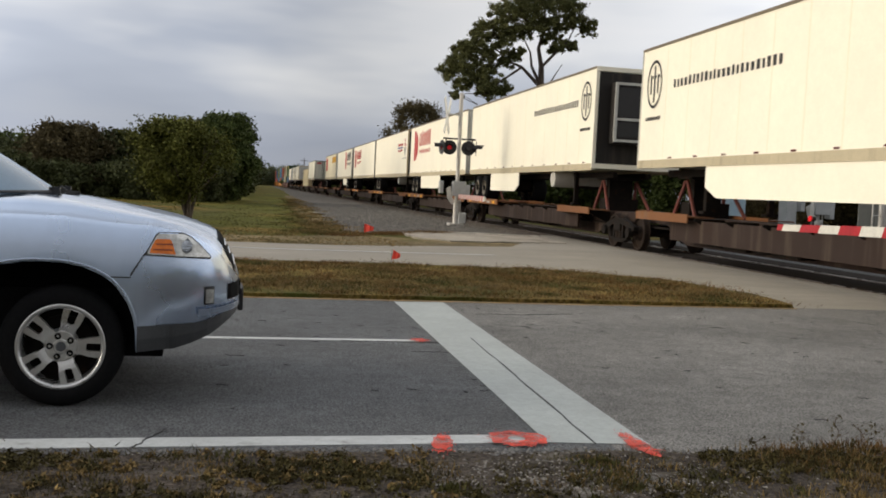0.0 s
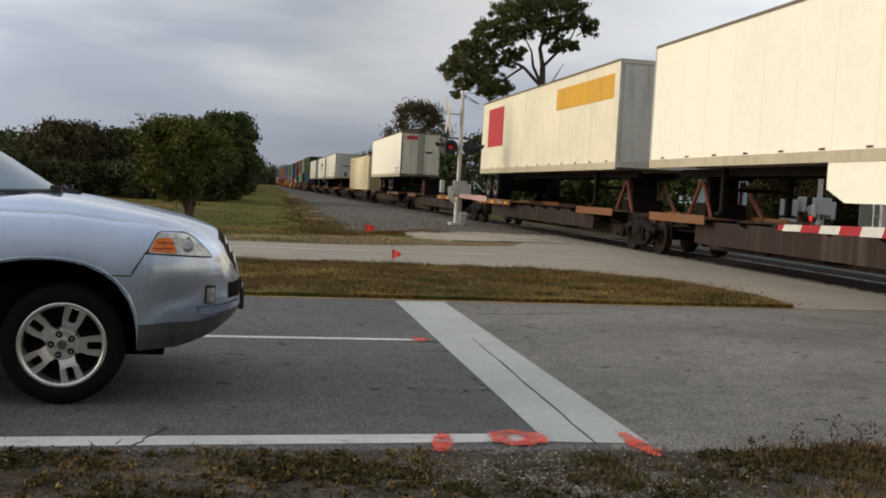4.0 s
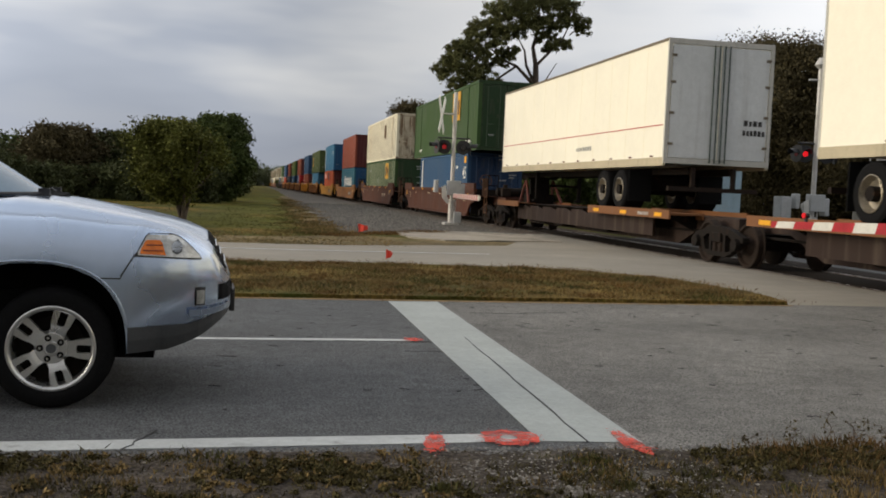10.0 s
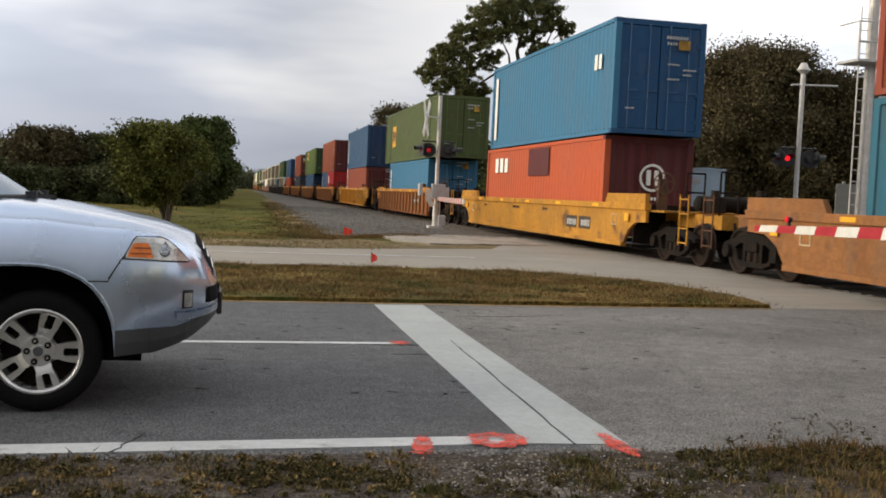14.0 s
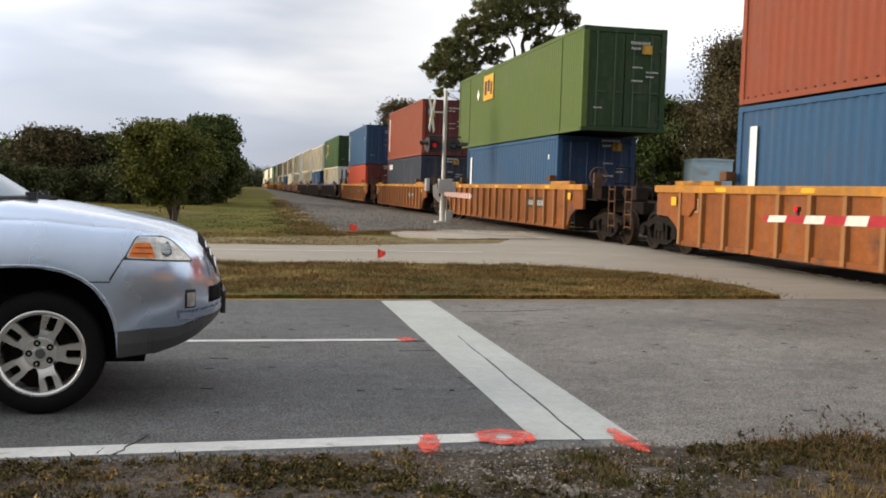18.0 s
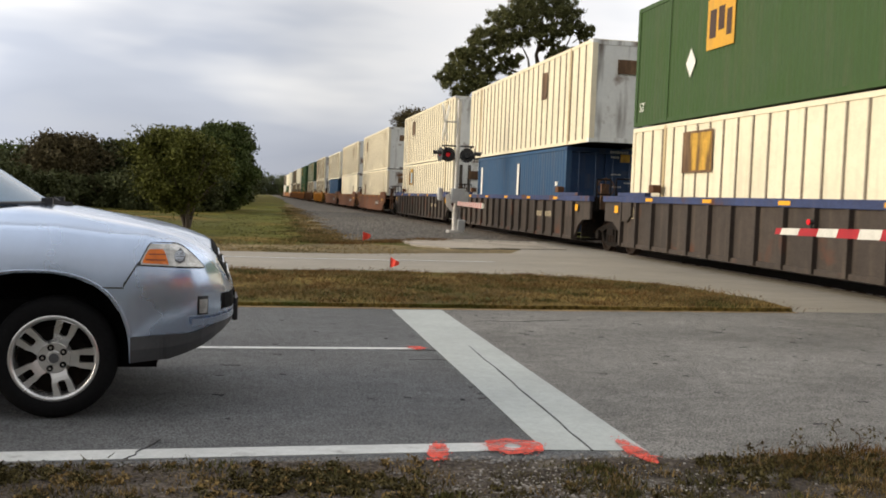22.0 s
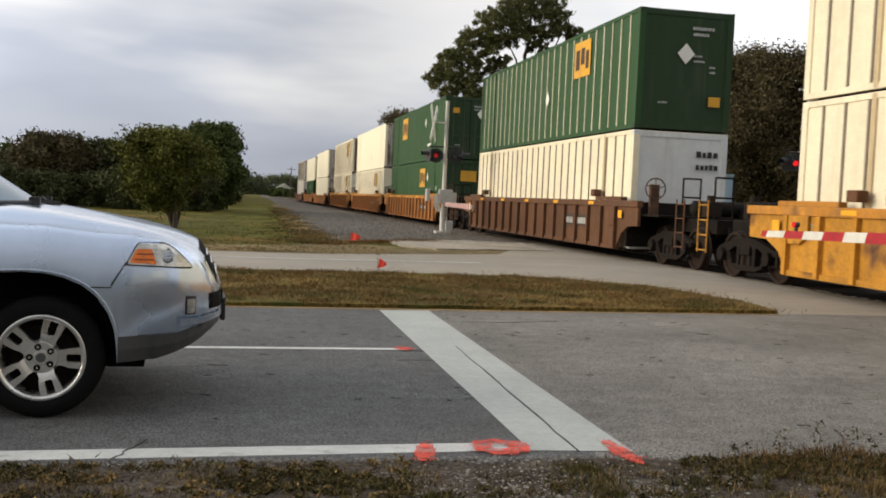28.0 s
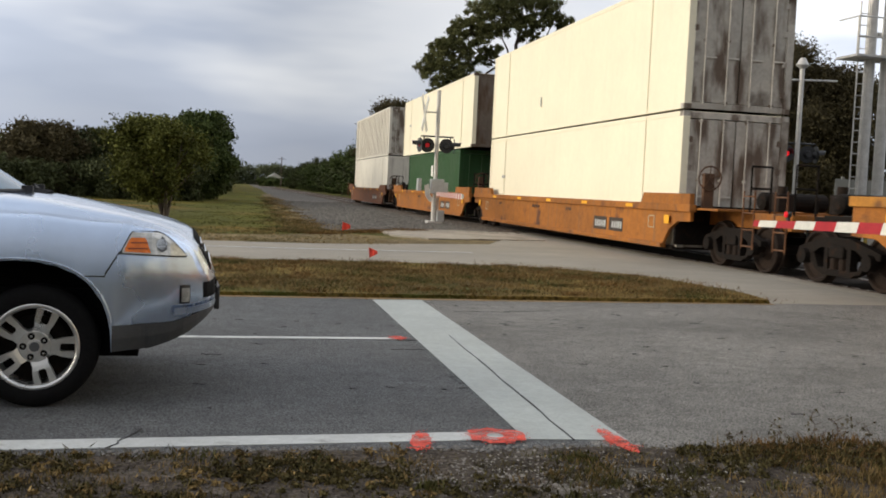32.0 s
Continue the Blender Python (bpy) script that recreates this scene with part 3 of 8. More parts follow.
for k in range(120):
    cx, cy = rng.uniform(-0.2, 7.5), rng.uniform(5.3, 11.0)
    ln, tilt = rng.uniform(0.02, 0.07) if k > 5 else rng.uniform(0.3, 0.7), rng.uniform(-0.3, 0.4)
    line = [(cx + ln * i / 6 + rng.uniform(-0.008, 0.008), cy + tilt * ln * i / 6 + rng.uniform(-0.02, 0.02)) for i in range(7)]
    strip("pit" if k > 5 else "crack", wander(line, 0.014 if k > 5 else 0.004, rng), tar, "small dark pit in the asphalt" if k > 5 else "thin dark crack in the asphalt", z=0.0035, h=0.003)
stain = [(1.50 + 0.05 * i, 8.32 + 0.01 * math.sin(i * 1.3)) for i in range(6)]
strip("stain", wander(stain, 0.07, rng), tar, "dark stain beside the lane line's end", z=0.0042)


def splash(name, cx, cy, rx, ry, turn, hole=False, n=30):
    """A sprayed mark with a ragged outline, open in the middle if hole."""
    c, s = math.cos(turn), math.sin(turn)

    def ring(k, jag):
        return [(cx + (math.cos(a) * rx * k * j) * c - (math.sin(a) * ry * k * j) * s, cy + (math.cos(a) * rx * k * j) * s + (math.sin(a) * ry * k * j) * c)
                for a, j in ((2 * math.pi * i / n, rng.uniform(1 - jag, 1 + jag)) for i in range(n))]
    ks = (1, 0.75, 0.5, 0.3) if hole else (1, 0.8, 0.6, 0.4, 0.2, 0.01)
    vs = [(x, y, max(0.0085, verge_height(x, y) + 0.007)) for k in ks for x, y in ring(k, 0.16 if k > 0.9 else 0.03)]
    fs = [(j * n + i, j * n + (i + 1) % n, (j + 1) * n + (i + 1) % n, (j + 1) * n + i) for j in range(len(ks) - 1) for i in range(n)]
    for q in range(45):
        a, d, r = rng.uniform(0, 6.28), rng.uniform(0.9, 1.35), rng.uniform(0.002, 0.005)
        x, y = cx + math.cos(a) * rx * d * c - math.sin(a) * ry * d * s, cy + math.cos(a) * rx * d * s + math.sin(a) * ry * d * c
        b0 = len(vs)
        z = max(0.0085, verge_height(x, y) + 0.007)
        vs += [(x - r, y, z), (x, y - 2 * r, z), (x + r, y, z), (x, y + 2 * r, z)]
        fs.append((b0, b0 + 1, b0 + 2, b0 + 3))
    tagged(raw(name, vs, fs, orange_spray), "bright orange-red survey paint sprayed on the road", "paint mark", "survey paint marks")


splash("paint_mark", 0.975, 4.88, 0.055, 0.25, -0.2)
splash("paint_mark", 1.39, 5.03, 0.150, 0.16, -0.27, True)
splash("paint_mark", 2.0, 4.88, 0.06, 0.27, -0.05)
splash("paint_mark", 1.86, 3.62, 0.04, 0.05, 0.3)
splash("paint_mark", 1.43, 8.38, 0.075, 0.09, 0.2)

# ---- the train ----
TIMES = [0, 4, 8, 12, 16, 20, 24, 28, 32]


def way(t):
    """How far the train has run by then."""
    q = t / 16
    return 364.545 * q - 11.832 * q ** 2 + 7.298 * q ** 3 - 1.413 * q ** 4


RIDERS = []          # (thing, place along the train, x, z)


def rider(ob, s, x=TRACK, z=0.0):
    RIDERS.append((ob, s, x, z))
    ob.matrix_basis = Matrix.Translation((x, s, z))
    return ob


def corrugated(bm, half, length, z0, z1, pitch, depth, face):
    """A wall with upright corrugations; face 'x-' / 'x+' runs along y at x = half, 'y-' / 'y+' along x at y = half."""
    n = max(2, int(length / pitch))
    p = length / n
    prof = []
    for i in range(n):
        a = -length / 2 + i * p
        prof += [(a, 0), (a + 0.27 * p, 0), (a + 0.5 * p, depth), (a + 0.77 * p, depth)]
    prof.append((length / 2, 0))
    s = -1 if face[1] == "-" else 1
    rows = []
    for z in (z0, z1):
        rows.append([bm.verts.new((s * (half - d), a, z) if face[0] == "x" else (a, s * (half - d), z)) for a, d in prof])
    for i in range(len(prof) - 1):
        bm.faces.new((rows[0][i], rows[0][i + 1], rows[1][i + 1], rows[1][i]))


W2 = 1.22


def bars(bm, x, y0, z0, h, count, w, gap, rng, axis="y"):
    """A row of small upright blocks that stand for lettering, on the near side (axis y, plane x) or on an end (axis x, plane y = x)."""
    a = y0
    for i in range(count):
        ww = w * rng.uniform(0.75, 1.15)
        hh = h * rng.uniform(0.82, 1.0)
        if axis == "y":
            bbox(bm, x - 0.003, x, a, a + ww, z0, z0 + hh)
        else:
            bbox(bm, a, a + ww, x - 0.003, x, z0, z0 + hh)
        a += ww + gap


def marks(parent, name, color, L, items, plane=-W2 - 0.010, seed=1, label=""):
    """Lettering blocks on the near side. items: (place from the leading end 0..L, z, height, count, width, gap)."""
    r = random.Random(seed)

    def build(bm):
        for a, z, h, c, w, g in items:
            bars(bm, plane, a - L / 2, z, h, c, w, g, r)
    return tagged(part(name, build, paint(color), parent, label), kind="stuff")


def end_marks(parent, color, L, items, seed=2):
    r = random.Random(seed)

    def build(bm):
        for a, z, h, c, w, g in items:
            bars(bm, -L / 2 - 0.035, a, z, h, c, w, g, r, "x")
    return tagged(part("marking", build, paint(color), parent), kind="stuff")


def rod_mat(key):
    """Lock rods wear the door's own paint, a little paler from handling."""
    c = PAINT[key][0]
    return mat("rod_" + key, tuple(min(0.7, v * 1.2 + 0.018) for v in c), 0.55, 0.2, vary=0.2, scale=4)


def container(s, z, L, H, color, style, door, post=None, end_color=None, label="", name="container", extra=None):
    """An intermodal container whose middle is s along the train. style: iso (corrugated), ribbed (posts), smooth. door: doors or plain on the leading end."""
    ob = rider(tagged(new(name), label, "container", "containers on the train"), s, z=z)
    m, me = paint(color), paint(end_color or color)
    h2 = L / 2
    kk = (L, H)
    fr = 0.10

    def rails_b(bm):
        for sx in (-1, 1):
            for zz in (0, H - fr):
                bbox(bm, sx * W2 - (0.0 if sx < 0 else 0.08), sx * W2 + (0.08 if sx < 0 else 0.0), -h2 + 0.14, h2 - 0.14, zz + 0.002, zz + fr - 0.002)
    mrail = m
    mpost = paint("rust_post") if style == "ribbed" and color in ("white", "cream") else m
    part("side_rail", rails_b, mrail, ob, key=kk)
    for yy in (-1, 1):
        for sx in (-1, 1):
            part("corner_post", lambda bm: bbox(bm, -0.08, 0.08, -0.08, 0.08, 0.11, H - 0.11), (me if sx > 0 else mrail) if yy < 0 else mrail, ob, key=kk, at=(sx * (W2 - 0.075), yy * (h2 - 0.075), 0))
            for zz in (0, H - 0.115):
                part("corner_casting", lambda bm: bbox(bm, -0.085, 0.085, -0.09, 0.09, 0.0, 0.115, 0.008), me if yy < 0 else m, ob, key="cast", at=(sx * (W2 - 0.08), yy * (h2 - 0.085), zz))
    ins = 0.035
    if style == "iso":
        for f in ("x-", "x+"):
            part("side_wall", lambda bm, f=f: corrugated(bm, W2 - ins + 0.02, L - 0.28, fr, H - fr, 0.278, 0.036, f), m, ob, key=(kk, f))
    elif style == "ribbed":
        for f in (-1, 1):
            part("side_wall", lambda bm, f=f: bbox(bm, f * (W2 - 0.03) - 0.01, f * (W2 - 0.03) + 0.01, -h2 + 0.14, h2 - 0.14, fr, H - fr), m, ob, key=(kk, f, "r"))
        pm = paint(post or "post_dark")
        n = 26 if L > 14 else 20
        for i in range(1, n):
            y = -h2 + L * i / n
            part("post", lambda bm: bbox(bm, -W2 - 0.004, -W2 + 0.03, -0.026, 0.026, fr + 0.004, H - fr - 0.004), pm, ob, key=("post", H), at=(0, y, 0))
        part("far_posts", lambda bm: [bbox(bm, W2 - 0.03, W2 + 0.004, -h2 + L * i / n - 0.022, -h2 + L * i / n + 0.022, fr, H - fr) for i in range(1, n)], pm, ob, key=(kk, "fp"))
    elif style == "fine":
        for f in ("x-", "x+"):
            part("side_wall", lambda bm, f=f: corrugated(bm, W2 - ins + 0.025, L - 0.28, fr, H - fr, 0.19, 0.018, f), m, ob, key=(kk, f, "fine"))
    else:
        for f in (-1, 1):
            part("side_wall", lambda bm, f=f: bbox(bm, f * (W2 - 0.02) - 0.012, f * (W2 - 0.02) + 0.012, -h2 + 0.14, h2 - 0.14, fr, H - fr), m, ob, key=(kk, f, "s"))
        for yy in (-h2 + 2.0, h2 - 2.0):
            part("seam", lambda bm: bbox(bm, -W2 - 0.012, -W2, -0.03, 0.03, 0.02, H - 0.02), m, ob, key=("seam", H), at=(0, yy, 0))
    if style in ("iso", "ribbed", "fine") and L > 14:
        for yy in (-h2 + 2.0, h2 - 2.0):
            part("lifting_post", lambda bm: bbox(bm, -W2 - 0.008, -W2 + 0.05, -0.055, 0.055, 0.02, H - 0.02), mpost, ob, key=("lift", H), at=(0, yy, 0))
    part("roof", lambda bm: bbox(bm, -W2 + 0.02, W2 - 0.02, -h2 + 0.02, h2 - 0.02, H - 0.03, H - 0.004), m, ob, key=kk)
    part("floor", lambda bm: bbox(bm, -W2 + 0.05, W2 - 0.05, -h2 + 0.05, h2 - 0.05, 0.06, 0.14), grime, ob, key=kk)

    for zz in (0.01, H - 0.15):
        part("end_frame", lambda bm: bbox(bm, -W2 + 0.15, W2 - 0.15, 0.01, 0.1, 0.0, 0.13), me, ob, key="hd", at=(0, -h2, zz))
    part("far_end", lambda bm: corrugated(bm, h2 - 0.04, 2.16, 0.1, H - 0.1, 0.27, 0.03, "y+"), m, ob, key=kk)
    if door == "doors":
        for sx in (-1, 1):
            d = part("door", lambda bm: bbox(bm, -0.52, 0.52, -0.03, 0.02, 0.15, H - 0.17, 0.008), me, ob, key=("dr", H), at=(sx * 0.535, -h2 + 0.05, 0))
            for o in (-0.28, 0.24):
                part("lock_rod", lambda bm: tube(bm, (0, -0.055, 0.1), (0, -0.055, H - 0.12), 0.017, seg=6), rod_mat(end_color or color), d, key=("lr", H), at=(o, 0, 0))
                part("rod_handle", lambda bm: bbox(bm, 0, 0.26, -0.070, -0.045, -0.016, 0.016), rod_mat(end_color or color), d, key="rh", at=(o, 0, 1.1))
                for zz in (0.16, H * 0.5, H - 0.2):
                    part("rod_keeper", lambda bm: bbox(bm, -0.045, 0.045, -0.062, -0.03, -0.03, 0.03), me, d, key="rk", at=(o, 0, zz))
            for zz in () if (end_color or "").startswith(("door_grey", "door_dark", "grimy", "streak")) else (0.30, 0.52, 0.74):
                part("door_panel", lambda bm: bbox(bm, -0.44, 0.44, -0.036, -0.028, 0, H * 0.17, 0.004), me, d, key=("dpn", H), at=(0, 0, H * zz))
            for zz in (0.4, 1.05, 1.7, 2.3):
                part("hinge", lambda bm: bbox(bm, -0.05, 0.05, -0.055, -0.01, -0.06, 0.06), me, d, key="hinge", at=(sx * 0.5, 0, zz))
    elif style in ("ribbed", "smooth"):
        part("end_wall", lambda bm: bbox(bm, -1.07, 1.07, -h2 + 0.025, -h2 + 0.05, 0.14, H - 0.15), me, ob, key=(kk, "flat"))
    else:
        part("end_wall", lambda bm: corrugated(bm, h2 - 0.03, 2.16, 0.12, H - 0.14, 0.28, 0.036, "y-"), me, ob, key=kk)
    if extra:
        extra(ob, L)
    return ob


lock_green = mat("dark_lock_rod", (0.05, 0.075, 0.06), 0.6, vary=0.2)
rim_alu = mat("worn_alloy_rim", (0.27, 0.235, 0.18), 0.4, 0.6, vary=0.3, scale=6)


def rim_dish(bm, sd):
    """A deep-dished truck rim."""
    n = 24
    prof = [(0.30, 0.284), (0.285, 0.29), (0.27, 0.25), (0.235, 0.17), (0.16, 0.15), (0.10, 0.17)]
    rings = [[bm.verts.new((sd * x, r * math.cos(2 * math.pi * i / n), 0.502 + r * math.sin(2 * math.pi * i / n))) for i in range(n)] for r, x in prof]
    for a, b in zip(rings, rings[1:]):
        for i in range(n):
            j = (i + 1) % n
            bm.faces.new((a[i], a[j], b[j], b[i]))


def truck_tyre(bm):
    n = 32
    prof = [(0.29, -0.26), (0.33, -0.285), (0.44, -0.285), (0.49, -0.25), (0.50, -0.2), (0.50, 0.2), (0.49, 0.25), (0.44, 0.285), (0.33, 0.285), (0.29, 0.26)]
    rings = [[bm.verts.new((x, r * math.cos(2 * math.pi * i / n), 0.502 + r * math.sin(2 * math.pi * i / n))) for i in range(n)] for r, x in prof]
    for a, b in zip(rings, rings[1:] + rings[:1]):
        for i in range(n):
            j = (i + 1) % n
            bm.faces.new((a[i], a[j], b[j], b[i]))


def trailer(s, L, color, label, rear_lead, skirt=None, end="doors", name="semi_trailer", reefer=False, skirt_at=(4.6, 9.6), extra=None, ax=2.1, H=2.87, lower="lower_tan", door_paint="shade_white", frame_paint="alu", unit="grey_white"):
    """A road trailer standing on the deck. rear_lead: its wheels and doors are at the leading end."""
    ob = rider(tagged(new(name), label, "trailer", "trailers on the train"), s, z=1.0)
    m, h2 = paint(color), L / 2
    B = 1.06
    W = 1.285
    sg = -1 if rear_lead else 1            # which way its wheels lie
    part("body", lambda bm: bbox(bm, -W, W, -h2, h2, B + 0.16, B + H, 0.03), m, ob, key=(L, H))
    for sx in (-1, 1):
        part("bottom_rail", lambda bm: bbox(bm, -0.03, 0.03, -h2, h2, B, B + 0.19), paint(lower), ob, key=(L, "br"), at=(sx * (W - 0.02), 0, 0))
        part("top_rail", lambda bm: bbox(bm, -0.025, 0.025, -h2, h2, B + H - 0.05, B + H + 0.012), paint("edge_dark"), ob, key=(L, H, "tr"), at=(sx * (W - 0.01), 0, 0))
    part("rivet_seams", lambda bm: [bbox(bm, -W - 0.002, -W + 0.004, y - 0.012, y + 0.012, B + 0.2, B + H - 0.06) for y in [(-h2 + 1.22 * i) for i in range(1, int(L / 1.22))]], paint("cream"), ob, key=(L, H))
    for i in range(int(L / 1.35)):
        part("marker_light", lambda bm: bbox(bm, -0.016, 0.0, -0.08, 0.08, 0, 0.035), paint("maroon"), ob, key="ml", at=(-W, -h2 + 0.7 + 1.35 * i, B + 0.205))
    for yy in (-1, 1):
        part("end_frame", lambda bm, yy=yy: [bbox(bm, sx * (W - 0.03) - 0.04, sx * (W - 0.03) + 0.04, yy * h2 - 0.03, yy * h2 + 0.03, B + 0.05, B + H + 0.01) for sx in (-1, 1)] + [bbox(bm, -W + 0.07, W - 0.07, yy * h2 - 0.03, yy * h2 + 0.03, zz, zz + 0.12) for zz in (B + 0.06, B + H - 0.11)],
             paint(frame_paint), ob, key=(L, H, yy))
    # leading end
    y0 = -h2
    if end == "doors":
        for sx in (-1, 1):
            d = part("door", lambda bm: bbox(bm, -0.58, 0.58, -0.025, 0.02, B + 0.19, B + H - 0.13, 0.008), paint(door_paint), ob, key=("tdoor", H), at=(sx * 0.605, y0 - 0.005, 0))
            for o in (-0.1, 0.1):
                part("lock_rod", lambda bm: tube(bm, (0, -0.05, B + 0.1), (0, -0.05, B + H - 0.1), 0.018, seg=6), lock_green, d, key=("tlr", H), at=(-sx * (0.42 if o < 0 else 0.54), 0, 0))
            for zz in (0.5, 1.2, 1.9, 2.5):
                part("hinge", lambda bm: bbox(bm, -0.05, 0.06, -0.045, -0.01, -0.03, 0.03), paint("edge_dark"), d, key="thinge", at=(sx * 0.55, 0, B + zz))
    elif end == "plain":
        part("front_panel", lambda bm: bbox(bm, -W + 0.1, W - 0.1, -0.02, 0.02, B + 0.2, B + H - 0.13, 0.006), paint("grey_white"), ob, key=("fp", H), at=(0, y0, 0))
    elif end == "dark":
        part("front_panel", lambda bm: bbox(bm, -W + 0.1, W - 0.1, -0.02, 0.02, B + 0.2, B + H - 0.13, 0.006), paint("maroon"), ob, key=("fp", H), at=(0, y0, 0))
    elif end == "reefer":
        part("front_panel", lambda bm: bbox(bm, -W + 0.1, W - 0.1, -0.02, 0.02, B + 0.2, B + H - 0.13, 0.006), paint(unit) if unit == "reefer_dark" else slate, ob, key=("fp", H), at=(0, y0, 0))
        u = part("cooling_unit", lambda bm: bbox(bm, -0.85, 0.85, -0.40, -0.02, B + 0.75, B + 2.45, 0.05), paint(unit), ob, key="reef", at=(0, y0, 0))
        part("grille", lambda bm: [bbox(bm, -0.78, -0.1, -0.41, -0.40, B + 0.95, B + 1.35), bbox(bm, -0.78, -0.1, -0.41, -0.40, B + 1.5, B + 2.3), bbox(bm, 0.42, 0.78, -0.41, -0.40, B + 0.95, B + 2.3)], black_paint, u, key="rgr")
        part("unit_frame", lambda bm: [bbox(bm, -0.85, 0.85, -0.45, -0.40, z, z + 0.07) for z in (B + 0.80, B + 1.39, B + 2.36)] + [bbox(bm, x - 0.04, x + 0.04, -0.45, -0.41, B + 0.87, B + 2.36) for x in (-0.82, 0.82)] + [prism(bm, [(-0.05, B + 1.75), (0.05, B + 1.72), (0.22, B + 1.0), (0.10, B + 1.0)], "y", -0.46, -0.41), prism(bm, [(0.45, B + 1.72), (0.55, B + 1.75), (0.34, B + 1.0), (0.22, B + 1.0)], "y", -0.46, -0.41)], paint("grey_white"), u, key="ruf")
        part("fan_ring", lambda bm: [tube(bm, (0.25, -0.41, B + 1.98), (0.25, -0.47, B + 1.98), 0.33, seg=24)], paint("grey_white"), u, key="rfr")
        part("fan_opening", lambda bm: tube(bm, (0.25, -0.46, B + 1.98), (0.25, -0.476, B + 1.98), 0.24, seg=20), slate, u, key="rfan")
        part("fuel_tank", lambda bm: tube(bm, (-W + 0.1, 4.0, B - 0.22), (W - 0.1, 4.0, B - 0.22), 0.26, seg=16), paint("alu"), ob, key="tank", at=(0, -h2, 0))
    # running gear
    part("frame_rail", lambda bm: [bbox(bm, sx * 0.5 - 0.06, sx * 0.5 + 0.06, -h2 + 0.2, h2 - 0.2, B - 0.17, B - 0.005) for sx in (-1, 1)], grime, ob, key=(L, "fr"))
    part("bogie", lambda bm: [bbox(bm, -0.6, 0.6, -0.95, 0.95, 0.5, 0.86)] + [tube(bm, (-1.1, y, 0.5), (1.1, y, 0.5), 0.09, seg=8) for y in (-0.62, 0.62)], grime, ob, key="tbogie", at=(0, sg * (h2 - ax), 0))
    for y in (-0.62, 0.62):
        for sx in (-1, 1):
            w = part("wheel", truck_tyre, rubber, ob, key="twheel", at=(sx * 0.98, sg * (h2 - ax) + y, 0))
            part("rim", lambda bm: [rim_dish(bm, sd) for sd in (-1, 1)], rim_alu, w, key="trim")
            part("hub", lambda bm: [tube(bm, (-0.30, 0, 0.502), (0.30, 0, 0.502), 0.12, seg=12)], grime, w, key="thub")
    for sx in (-1, 1):
        part("mud_flap", lambda bm: bbox(bm, -0.30, 0.30, -0.012, 0.012, 0.22, 1.0), rubber, ob, key="mflap", at=(sx * 0.95, sg * (h2 - ax + 1.25), 0))
    part("landing_gear", lambda bm: [bbox(bm, sx * 0.75 - 0.06, sx * 0.75 + 0.06, -0.06, 0.06, 0.12, B) for sx in (-1, 1)] + [bbox(bm, sx * 0.75 - 0.14, sx * 0.75 + 0.14, -0.12, 0.12, 0.06, 0.12) for sx in (-1, 1)] + [tube(bm, (-0.75, 0, 0.6), (0.75, 0, 0.6), 0.04, seg=8)], grime, ob, key="lgear", at=(0, -sg * (h2 - 2.9), 0))
    part("underride_guard", lambda bm: [bbox(bm, -1.1, 1.1, -0.05, 0.05, 0.5, 0.6), bbox(bm, -0.55, -0.45, -0.04, 0.04, 0.6, B), bbox(bm, 0.45, 0.55, -0.04, 0.04, 0.6, B)], wheel_steel, ob, key="guard", at=(0, sg * (h2 - 0.1), 0))
    if skirt:
        a, b = skirt_at
        y1, y2 = sorted((sg * (h2 - a), sg * (h2 - b)))
        part("side_skirt", lambda bm: prism(bm, [(y1, 0.40), (y2 - (0.55 if sg < 0 else 0), 0.40), (y2, 0.62), (y2, B), (y1, B), (y1, 0.55)] if sg < 0 else [(y1 + 0.55, 0.40), (y2, 0.40), (y2, 0.55), (y2, B), (y1, B), (y1, 0.62)], "x", -W + 0.01, -W + 0.05), m, ob, key=("skirt", L, sg, a, b))
    if extra:
        extra(ob, L)
    return ob


def turned_wheelset(bm):
    """Axle and two flanged wheels, turned in one piece."""
    half = [(0.0, 0.085), (0.62, 0.085), (0.66, 0.14), (0.68, 0.40), (0.68, 0.475), (0.705, 0.475), (0.72, 0.455), (0.82, 0.45), (0.84, 0.44), (0.84, 0.39), (0.79, 0.36), (0.78, 0.20), (0.87, 0.14), (0.87, 0.085), (1.05, 0.08), (1.05, 0.005)]
    prof = [(-x, r) for x, r in half[::-1]] + half[1:]
    n = 24
    rings = [[bm.verts.new((x, r * math.cos(2 * math.pi * i / n), 0.45 + r * math.sin(2 * math.pi * i / n))) for i in range(n)] for x, r in prof]
    for a, b in zip(rings, rings[1:]):
        for i in range(n):
            j = (i + 1) % n
            bm.faces.new((a[i], a[j], b[j], b[i]))


